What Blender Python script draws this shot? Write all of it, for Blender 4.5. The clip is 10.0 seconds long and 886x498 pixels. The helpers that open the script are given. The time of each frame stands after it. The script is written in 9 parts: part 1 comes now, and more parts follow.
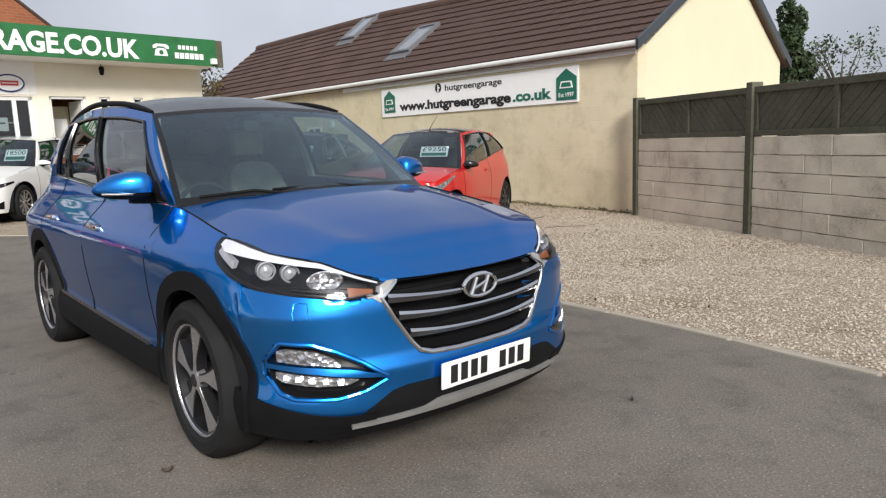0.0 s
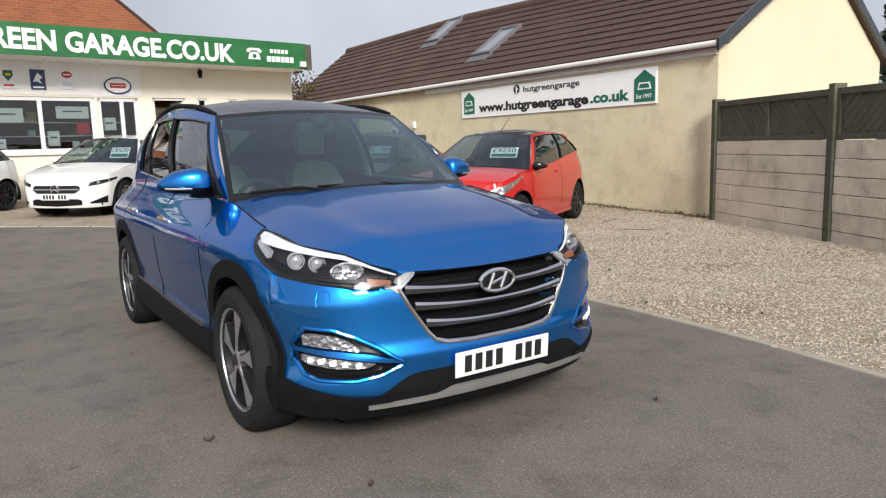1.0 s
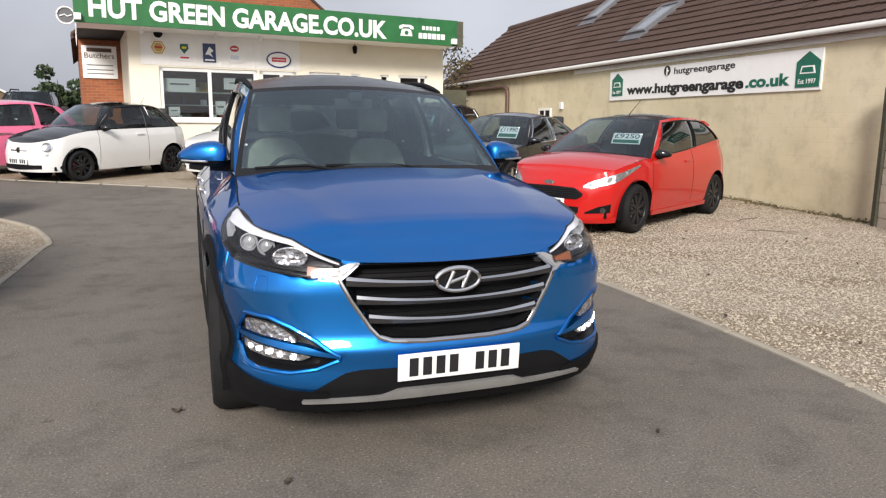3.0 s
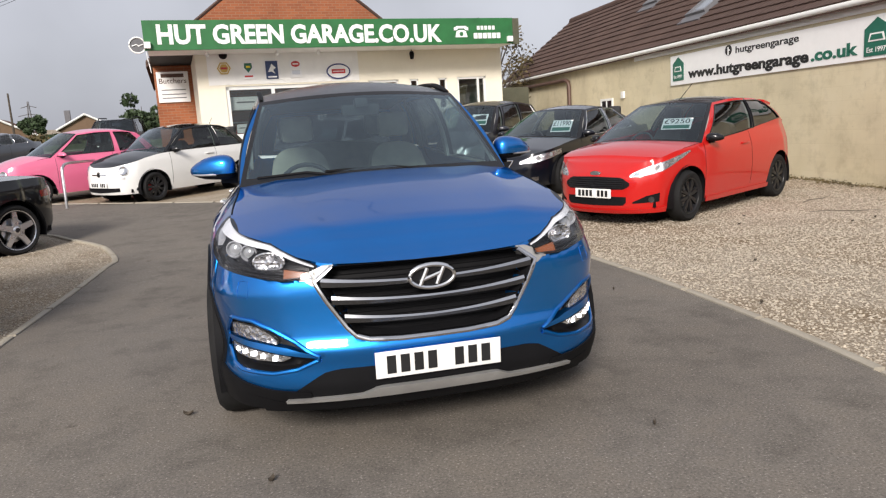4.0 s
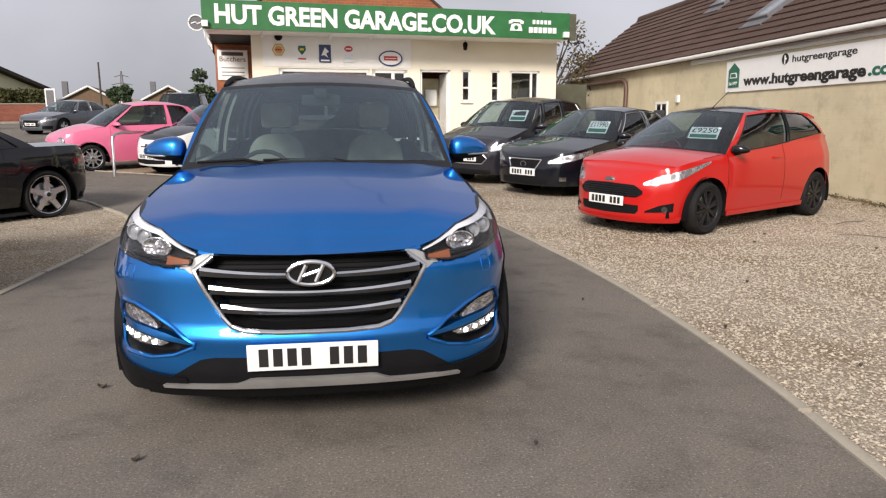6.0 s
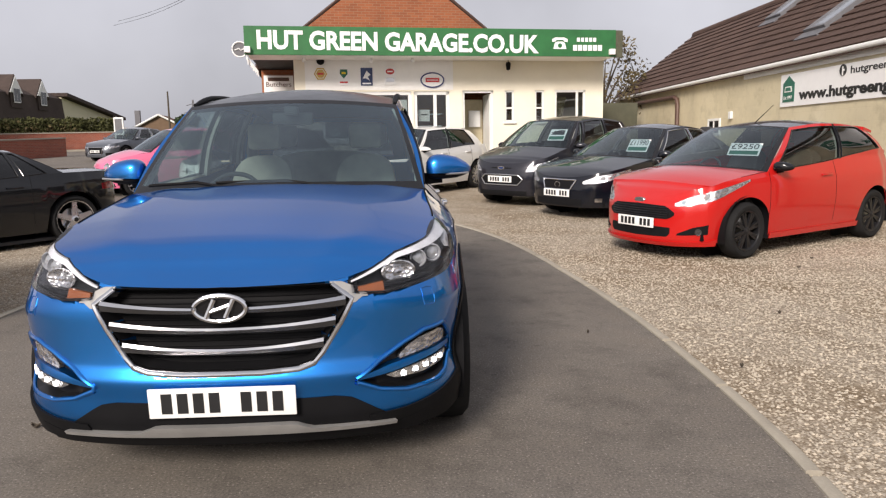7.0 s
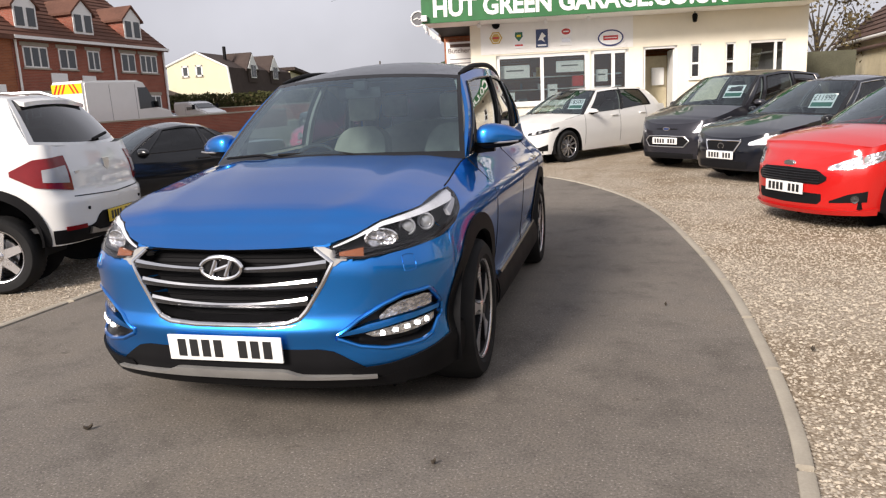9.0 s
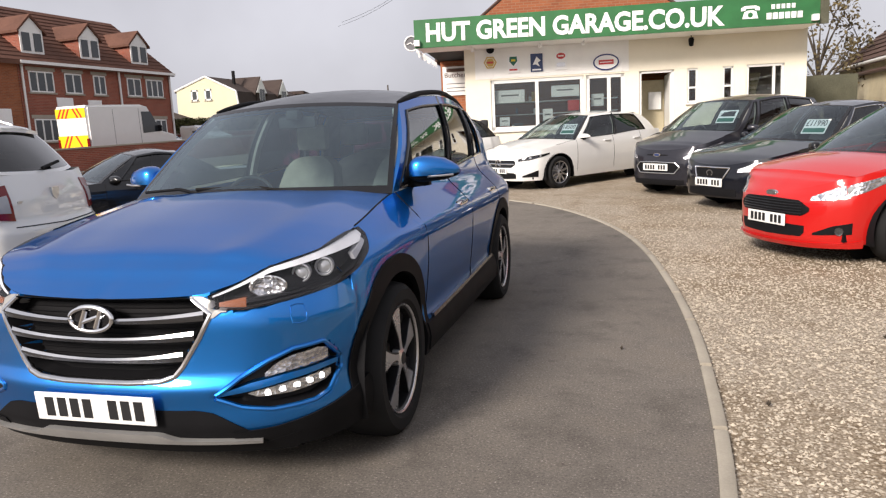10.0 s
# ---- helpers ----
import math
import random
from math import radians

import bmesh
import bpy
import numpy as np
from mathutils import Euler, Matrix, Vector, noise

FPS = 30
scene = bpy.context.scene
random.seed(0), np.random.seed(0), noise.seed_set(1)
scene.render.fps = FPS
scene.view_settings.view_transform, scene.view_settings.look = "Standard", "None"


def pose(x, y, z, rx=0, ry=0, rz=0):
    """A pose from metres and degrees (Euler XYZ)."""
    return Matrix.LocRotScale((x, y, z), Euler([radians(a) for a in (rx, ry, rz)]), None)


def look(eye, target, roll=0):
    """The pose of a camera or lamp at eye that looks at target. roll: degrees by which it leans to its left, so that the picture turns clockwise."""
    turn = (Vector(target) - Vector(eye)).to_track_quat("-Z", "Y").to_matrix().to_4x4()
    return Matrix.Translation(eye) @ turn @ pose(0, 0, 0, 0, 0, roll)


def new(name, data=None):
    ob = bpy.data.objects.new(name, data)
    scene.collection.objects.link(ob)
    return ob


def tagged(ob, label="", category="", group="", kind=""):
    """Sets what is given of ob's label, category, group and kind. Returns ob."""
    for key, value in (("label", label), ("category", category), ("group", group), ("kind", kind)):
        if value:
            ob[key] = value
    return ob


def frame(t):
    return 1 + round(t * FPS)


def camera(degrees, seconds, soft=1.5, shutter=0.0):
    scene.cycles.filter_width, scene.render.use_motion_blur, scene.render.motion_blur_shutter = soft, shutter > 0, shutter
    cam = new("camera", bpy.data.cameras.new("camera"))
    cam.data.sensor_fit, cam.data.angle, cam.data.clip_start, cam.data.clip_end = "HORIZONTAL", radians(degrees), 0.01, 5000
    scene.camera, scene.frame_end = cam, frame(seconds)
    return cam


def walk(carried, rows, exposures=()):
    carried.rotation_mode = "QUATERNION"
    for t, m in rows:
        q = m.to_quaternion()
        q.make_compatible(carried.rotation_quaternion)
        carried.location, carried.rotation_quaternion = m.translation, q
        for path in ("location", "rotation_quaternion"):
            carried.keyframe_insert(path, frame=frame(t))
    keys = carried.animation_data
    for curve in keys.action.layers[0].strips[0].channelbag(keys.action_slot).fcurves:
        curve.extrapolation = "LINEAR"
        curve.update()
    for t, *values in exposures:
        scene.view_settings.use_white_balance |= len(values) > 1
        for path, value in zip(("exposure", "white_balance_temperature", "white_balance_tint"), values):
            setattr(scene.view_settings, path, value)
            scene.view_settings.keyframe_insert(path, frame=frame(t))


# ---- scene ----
cam = camera(63.9, 10.0, soft=1.25)
PATH = [
    (0, (-2.009, -2.102, 1.343), (-0.73, -0.595, 1.04), -2.1),
    (0.5, (-1.89, -2.233, 1.336), (-0.712, -0.644, 1.041), -1.9),
    (1, (-1.878, -2.411, 1.338), (-0.796, -0.755, 1.045), -1.7),
    (1.5, (-1.659, -2.496, 1.331), (-0.655, -0.79, 1.044), -0.9),
    (2, (-1.388, -2.576, 1.335), (-0.522, -0.802, 1.017), -1.1),
    (2.2, (-1.332, -2.584, 1.345), (-0.509, -0.791, 1.021), -1.2),
    (3.3, (-0.796, -2.551, 1.337), (-0.245, -0.662, 0.984), -1.2),
    (3.5, (-0.677, -2.575, 1.323), (-0.208, -0.663, 0.971), -3.5),
    (4, (-0.563, -2.704, 1.319), (-0.131, -0.781, 0.984), -3.6),
    (4.5, (-0.505, -2.835, 1.347), (-0.089, -0.908, 1.012), 1.3),
    (5, (-0.299, -2.874, 1.335), (0.029, -0.931, 0.994), -0.3),
    (5.2, (-0.173, -2.878, 1.335), (0.093, -0.925, 0.992), 0.1),
    (6.3, (0.297, -2.681, 1.338), (0.537, -0.728, 0.981), -0.3),
    (6.5, (0.403, -2.592, 1.34), (0.643, -0.638, 0.99), -1.3),
    (7, (0.696, -2.458, 1.304), (0.775, -0.481, 1.011), -0.9),
    (7.5, (0.871, -2.489, 1.305), (0.723, -0.513, 1.036), -1.8),
    (8, (1.055, -2.605, 1.339), (0.803, -0.641, 1.062), -0.7),
    (8.5, (1.344, -2.59, 1.324), (1.009, -0.638, 1.042), -1.1),
    (9, (1.601, -2.492, 1.324), (1.105, -0.592, 0.945), -2.7),
    (9.5, (1.768, -2.282, 1.318), (1.251, -0.389, 0.933), -2.8),
    (10, (1.948, -2.087, 1.349), (1.423, -0.183, 1.033), -2.7),
]
walk(cam, [(t, look(eye, target, roll)) for t, eye, target, roll in PATH], exposures=[(0, 0.29, 6400, 9), (1.5, 0.33, 6480, 10), (3.5, 0.35, 6600, 11), (5, 0.26, 6680, 12), (7.5, 0.34, 6850, 14), (8.5, 0.42, 6850, 14), (9.0, 0.50, 6850, 14), (10, 0.50, 6850, 14)])

# ---------------------------------------------------------------- world and light
SUN_EL, SUN_AZ = radians(30), radians(204)     # azimuth: clockwise from +y, where the sun stands
world = bpy.data.worlds.new("overcast_sky")
scene.world = world
world.use_nodes = True
wn, wl = world.node_tree.nodes, world.node_tree.links
sky = wn.new("ShaderNodeTexSky")
sky.sky_type, sky.sun_disc = "NISHITA", False
sky.sun_elevation, sky.sun_rotation = SUN_EL, SUN_AZ
sky.air_density, sky.dust_density, sky.ozone_density = 1.0, 3.0, 2.0
grey = wn.new("ShaderNodeHueSaturation")
grey.inputs["Saturation"].default_value = 0.24
wl.new(sky.outputs[0], grey.inputs["Color"])
cloud = wn.new("ShaderNodeTexNoise")
cloud.inputs["Scale"].default_value, cloud.inputs["Detail"].default_value = 2.2, 5
cmap = wn.new("ShaderNodeMapRange")
cmap.inputs["From Min"].default_value, cmap.inputs["From Max"].default_value = 0.3, 0.7
cmap.inputs["To Min"].default_value, cmap.inputs["To Max"].default_value = 0.76, 1.12
wl.new(cloud.outputs[0], cmap.inputs[0])
flat = wn.new("ShaderNodeMixRGB")
flat.blend_type, flat.inputs[0].default_value = "MIX", 0.62
flat.inputs[2].default_value = (5.55, 5.85, 6.75, 1)
wl.new(grey.outputs[0], flat.inputs[1])
mul = wn.new("ShaderNodeVectorMath")
mul.operation = "SCALE"
wl.new(flat.outputs[0], mul.inputs[0])
wl.new(cmap.outputs[0], mul.inputs["Scale"])
wl.new(mul.outputs[0], wn["Background"].inputs[0])
wn["Background"].inputs[1].default_value = 0.10

sun_data = bpy.data.lights.new("sun", "SUN")
sun_data.energy, sun_data.angle, sun_data.color = 3.5, radians(16), (1.0, 0.945, 0.88)
sun = new("sun", sun_data)
to_sun = Vector((math.sin(SUN_AZ) * math.cos(SUN_EL), math.cos(SUN_AZ) * math.cos(SUN_EL), math.sin(SUN_EL)))
sun.matrix_world = look(to_sun * 60, (0, 0, 0))


# ---------------------------------------------------------------- materials
def nodes_of(name):
    m = bpy.data.materials.new(name)
    m.use_nodes = True
    return m, m.node_tree.nodes, m.node_tree.links, m.node_tree.nodes["Principled BSDF"]


def add_noise(n, l, scale, detail=4, rough=0.55, space="Object"):
    tc = n.new("ShaderNodeTexCoord")
    t = n.new("ShaderNodeTexNoise")
    t.inputs["Scale"].default_value, t.inputs["Detail"].default_value, t.inputs["Roughness"].default_value = scale, detail, rough
    l.new(tc.outputs[space], t.inputs["Vector"])
    return t


def ramp(n, l, src, stops):
    r = n.new("ShaderNodeValToRGB")
    e = r.color_ramp.elements
    while len(e) < len(stops):
        e.new(0.5)
    for k, (p, c) in enumerate(stops):
        e[k].position, e[k].color = p, (*c, 1)
    l.new(src, r.inputs[0])
    return r


def bump(n, l, b, src, strength, dist):
    bp = n.new("ShaderNodeBump")
    bp.inputs["Strength"].default_value, bp.inputs["Distance"].default_value = strength, dist
    l.new(src, bp.inputs["Height"])
    l.new(bp.outputs[0], b.inputs["Normal"])
    return bp


def plain(name, col, rough=0.5, metal=0.0, spec=0.5, var=0.12, scale=9.0, coat=0.0):
    """Paint, plastic, rubber or metal with slight variation in tone and gloss."""
    m, n, l, b = nodes_of(name)
    t = add_noise(n, l, scale)
    lo, hi = [max(0, c * (1 - var)) for c in col], [min(1, c * (1 + var)) for c in col]
    r = ramp(n, l, t.outputs[0], [(0.3, lo), (0.7, hi)])
    l.new(r.outputs[0], b.inputs["Base Color"])
    mr = n.new("ShaderNodeMapRange")
    mr.inputs["To Min"].default_value, mr.inputs["To Max"].default_value = max(0.02, rough - 0.06), min(1, rough + 0.06)
    l.new(t.outputs[0], mr.inputs[0])
    l.new(mr.outputs[0], b.inputs["Roughness"])
    b.inputs["Metallic"].default_value = metal
    b.inputs["Specular IOR Level"].default_value = spec
    b.inputs["Coat Weight"].default_value = coat
    b.inputs["Coat Roughness"].default_value = 0.03
    return m


def car_paint(name, col, flake=0.0, metal=0.0, dirt=0.04, flop=None):
    m, n, l, b = nodes_of(name)
    t = add_noise(n, l, 2.5, 5)
    dust = tuple(c * (1 - dirt) + 0.12 * dirt for c in col)
    r = ramp(n, l, t.outputs[0], [(0.35, col), (0.75, dust)])
    l.new(r.outputs[0], b.inputs["Base Color"])
    b.inputs["Metallic"].default_value, b.inputs["Roughness"].default_value = metal, 0.34
    b.inputs["Specular IOR Level"].default_value = 0.15
    if flop:        # metallic flakes darken towards grazing views
        b.inputs["Specular Tint"].default_value = (*flop, 1)
    b.inputs["Coat Weight"].default_value, b.inputs["Coat Roughness"].default_value = 1.0, 0.035
    if flake:
        f = add_noise(n, l, 900, 1)
        bump(n, l, b, f.outputs[0], flake, 0.002)
    return m


def glass(name, tint, rough=0.0, face=0.06, graze=0.90, sheen=(1, 1, 1)):
    """Thin pane: clear with a tint, gloss rising towards grazing angles."""
    m, n, l, b = nodes_of(name)
    n.remove(b)
    tr, gl, mx, lw = n.new("ShaderNodeBsdfTransparent"), n.new("ShaderNodeBsdfGlossy"), n.new("ShaderNodeMixShader"), n.new("ShaderNodeLayerWeight")
    tr.inputs[0].default_value = (*tint, 1)
    gl.inputs["Roughness"].default_value = rough
    gl.inputs["Color"].default_value = (*sheen, 1)
    lw.inputs["Blend"].default_value = 0.5
    pw, ma = n.new("ShaderNodeMath"), n.new("ShaderNodeMath")
    pw.operation, pw.inputs[1].default_value = "POWER", 4.0
    ma.operation, ma.inputs[1].default_value, ma.inputs[2].default_value = "MULTIPLY_ADD", graze, face
    l.new(lw.outputs["Facing"], pw.inputs[0])
    l.new(pw.outputs[0], ma.inputs[0])
    l.new(ma.outputs[0], mx.inputs[0])
    l.new(tr.outputs[0], mx.inputs[1])
    l.new(gl.outputs[0], mx.inputs[2])
    l.new(mx.outputs[0], n["Material Output"].inputs[0])
    return m


def brickwork(name, c1, c2, mortar, scale=1.0):
    """Far brick walls, whose bricks are too small to stand proud."""
    m, n, l, b = nodes_of(name)
    tc, mp, br = n.new("ShaderNodeTexCoord"), n.new("ShaderNodeMapping"), n.new("ShaderNodeTexBrick")
    sep, cmb, add = n.new("ShaderNodeSeparateXYZ"), n.new("ShaderNodeCombineXYZ"), n.new("ShaderNodeMath")
    l.new(tc.outputs["Object"], sep.inputs[0])
    l.new(sep.outputs[0], add.inputs[0])
    l.new(sep.outputs[1], add.inputs[1])
    l.new(add.outputs[0], cmb.inputs[0])
    l.new(sep.outputs[2], cmb.inputs[1])
    l.new(cmb.outputs[0], br.inputs["Vector"])
    br.inputs["Color1"].default_value, br.inputs["Color2"].default_value, br.inputs["Mortar"].default_value = (*c1, 1), (*c2, 1), (*mortar, 1)
    br.inputs["Scale"].default_value = scale
    br.inputs["Brick Width"].default_value, br.inputs["Row Height"].default_value, br.inputs["Mortar Size"].default_value = 0.225, 0.075, 0.007
    t = add_noise(n, l, 1.3, 5)
    mx = n.new("ShaderNodeMixRGB")
    mx.blend_type, mx.inputs[0].default_value = "MULTIPLY", 0.45
    r = ramp(n, l, t.outputs[0], [(0.3, (0.55, 0.55, 0.55)), (0.7, (1, 1, 1))])
    l.new(br.outputs[0], mx.inputs[1])
    l.new(r.outputs[0], mx.inputs[2])
    l.new(mx.outputs[0], b.inputs["Base Color"])
    b.inputs["Roughness"].default_value = 0.9
    bump(n, l, b, br.outputs["Fac"], -0.5, 0.006)
    return m


def grained(name, stops, fine, coarse, rough, relief, mix=0.5, spec=0.3):
    """Mineral surface: two scales of noise for tone, fine one for relief."""
    m, n, l, b = nodes_of(name)
    a, c = add_noise(n, l, fine, 3, 0.7), add_noise(n, l, coarse, 5, 0.6)
    mx = n.new("ShaderNodeMath")
    mx.operation = "MULTIPLY_ADD"
    mx.inputs[1].default_value = mix
    half = n.new("ShaderNodeMath")
    half.operation = "MULTIPLY"
    half.inputs[1].default_value = 1 - mix
    l.new(c.outputs[0], half.inputs[0])
    l.new(a.outputs[0], mx.inputs[0])
    l.new(half.outputs[0], mx.inputs[2])
    r = ramp(n, l, mx.outputs[0], stops)
    l.new(r.outputs[0], b.inputs["Base Color"])
    b.inputs["Roughness"].default_value, b.inputs["Specular IOR Level"].default_value = rough, spec
    bump(n, l, b, a.outputs[0], 0.6, relief)
    return m


def asphalt_mat():
    """Worn asphalt: dark binder, pale aggregate, broad dry and damp patches, fine relief."""
    m, n, l, b = nodes_of("worn_asphalt")
    fine, mid, broad = add_noise(n, l, 92, 4, 0.72), add_noise(n, l, 2.6, 7, 0.68), add_noise(n, l, 0.42, 4, 0.55)
    r = ramp(n, l, fine.outputs[0], [(0.34, (0.100, 0.089, 0.076)), (0.46, (0.158, 0.141, 0.122)), (0.58, (0.188, 0.168, 0.145)), (0.62, (0.22, 0.197, 0.171)), (0.68, (0.42, 0.38, 0.34))])
    p1 = ramp(n, l, mid.outputs[0], [(0.32, (0.72, 0.715, 0.71)), (0.50, (1, 1, 1)), (0.68, (1.08, 1.06, 1.03))])
    p2 = ramp(n, l, broad.outputs[0], [(0.32, (0.82, 0.81, 0.81)), (0.55, (1, 1, 1)), (0.72, (1.0, 0.98, 0.95))])
    x1, x2 = n.new("ShaderNodeMixRGB"), n.new("ShaderNodeMixRGB")
    spots = add_noise(n, l, 5.0, 3, 0.6)
    p3, x3 = ramp(n, l, spots.outputs[0], [(0.67, (1, 1, 1)), (0.74, (0.66, 0.65, 0.64))]), n.new("ShaderNodeMixRGB")
    for x, a, c in ((x1, r, p1), (x3, x1, p3), (x2, x3, p2)):
        x.blend_type, x.inputs[0].default_value = "MULTIPLY", 1.0
        l.new(a.outputs[0], x.inputs[1])
        l.new(c.outputs[0], x.inputs[2])
    l.new(x2.outputs[0], b.inputs["Base Color"])
    b.inputs["Roughness"].default_value, b.inputs["Specular IOR Level"].default_value = 0.88, 0.3
    bump(n, l, b, fine.outputs[0], 0.38, 0.003)
    return m


def gravel_mat():
    """Limestone chippings: single stones of differing tone, darker towards their edges, and trodden brown patches of
    soil.
    """
    m, n, l, b = nodes_of("pale_limestone_gravel")
    tc, vo = n.new("ShaderNodeTexCoord"), n.new("ShaderNodeTexVoronoi")
    vo.inputs["Scale"].default_value, vo.inputs["Randomness"].default_value = 82, 1.0
    l.new(tc.outputs["Object"], vo.inputs["Vector"])
    sep = n.new("ShaderNodeSeparateColor")
    l.new(vo.outputs["Color"], sep.inputs[0])
    r = ramp(n, l, sep.outputs[0], [(0.0, (0.25, 0.205, 0.157)), (0.30, (0.37, 0.317, 0.25)), (0.72, (0.445, 0.391, 0.313)), (1.0, (0.63, 0.57, 0.485))])
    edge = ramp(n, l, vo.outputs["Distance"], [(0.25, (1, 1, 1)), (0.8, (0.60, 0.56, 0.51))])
    mid, broad = add_noise(n, l, 1.6, 6, 0.68), add_noise(n, l, 0.33, 5, 0.6)
    p1 = ramp(n, l, mid.outputs[0], [(0.32, (0.76, 0.71, 0.65)), (0.50, (1, 1, 1))])
    p2 = ramp(n, l, broad.outputs[0], [(0.36, (0.78, 0.72, 0.64)), (0.52, (1, 1, 1))])
    last = r
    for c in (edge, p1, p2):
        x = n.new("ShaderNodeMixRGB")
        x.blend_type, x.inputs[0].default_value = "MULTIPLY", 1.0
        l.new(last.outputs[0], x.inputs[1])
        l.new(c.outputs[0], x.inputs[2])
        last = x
    l.new(last.outputs[0], b.inputs["Base Color"])
    b.inputs["Roughness"].default_value, b.inputs["Specular IOR Level"].default_value = 0.92, 0.2
    inv = n.new("ShaderNodeMath")
    inv.operation, inv.inputs[0].default_value = "SUBTRACT", 1.0
    l.new(vo.outputs["Distance"], inv.inputs[1])
    bump(n, l, b, inv.outputs[0], 0.5, 0.005)
    return m


def painted_block():
    """Pale yellow paint over blockwork: faint courses, damp blotches and flaked spots that bare the grey block."""
    m, n, l, b = nodes_of("pale_yellow_painted_block")
    tc, sep, cmb, br = n.new("ShaderNodeTexCoord"), n.new("ShaderNodeSeparateXYZ"), n.new("ShaderNodeCombineXYZ"), n.new("ShaderNodeTexBrick")
    l.new(tc.outputs["Object"], sep.inputs[0])
    l.new(sep.outputs[1], cmb.inputs[0])
    l.new(sep.outputs[2], cmb.inputs[1])
    l.new(cmb.outputs[0], br.inputs["Vector"])
    br.inputs["Color1"].default_value, br.inputs["Color2"].default_value, br.inputs["Mortar"].default_value = (0.97, 0.97, 0.965, 1), (1, 1, 1, 1), (0.955, 0.95, 0.94, 1)
    br.inputs["Scale"].default_value = 1.0
    br.inputs["Brick Width"].default_value, br.inputs["Row Height"].default_value, br.inputs["Mortar Size"].default_value, br.inputs["Mortar Smooth"].default_value = 0.45, 0.225, 0.010, 0.8
    fine, mid, broad, flake = add_noise(n, l, 55, 3, 0.7), add_noise(n, l, 2.2, 6, 0.7), add_noise(n, l, 0.45, 5, 0.6), add_noise(n, l, 4.5, 8, 0.72)
    r = ramp(n, l, broad.outputs[0], [(0.32, (0.52, 0.455, 0.315)), (0.5, (0.635, 0.56, 0.385)), (0.68, (0.69, 0.62, 0.45))])
    p1 = ramp(n, l, mid.outputs[0], [(0.30, (0.80, 0.79, 0.77)), (0.50, (1, 1, 1))])
    last = r
    for c in (p1, br):
        x = n.new("ShaderNodeMixRGB")
        x.blend_type, x.inputs[0].default_value = "MULTIPLY", 1.0
        l.new(last.outputs[0], x.inputs[1])
        l.new(c.outputs[0], x.inputs[2])
        last = x
    mask = ramp(n, l, flake.outputs[0], [(0.66, (0, 0, 0)), (0.70, (1, 1, 1))])
    x = n.new("ShaderNodeMixRGB")
    l.new(mask.outputs[0], x.inputs[0])
    l.new(last.outputs[0], x.inputs[1])
    x.inputs[2].default_value = (0.36, 0.30, 0.22, 1)
    l.new(x.outputs[0], b.inputs["Base Color"])
    b.inputs["Roughness"].default_value = 0.85
    hgt = n.new("ShaderNodeMath")
    hgt.operation, hgt.inputs[1].default_value = "MULTIPLY_ADD", -0.45
    l.new(br.outputs["Fac"], hgt.inputs[0])
    l.new(fine.outputs[0], hgt.inputs[2])
    bump(n, l, b, hgt.outputs[0], 0.40, 0.004)
    return m


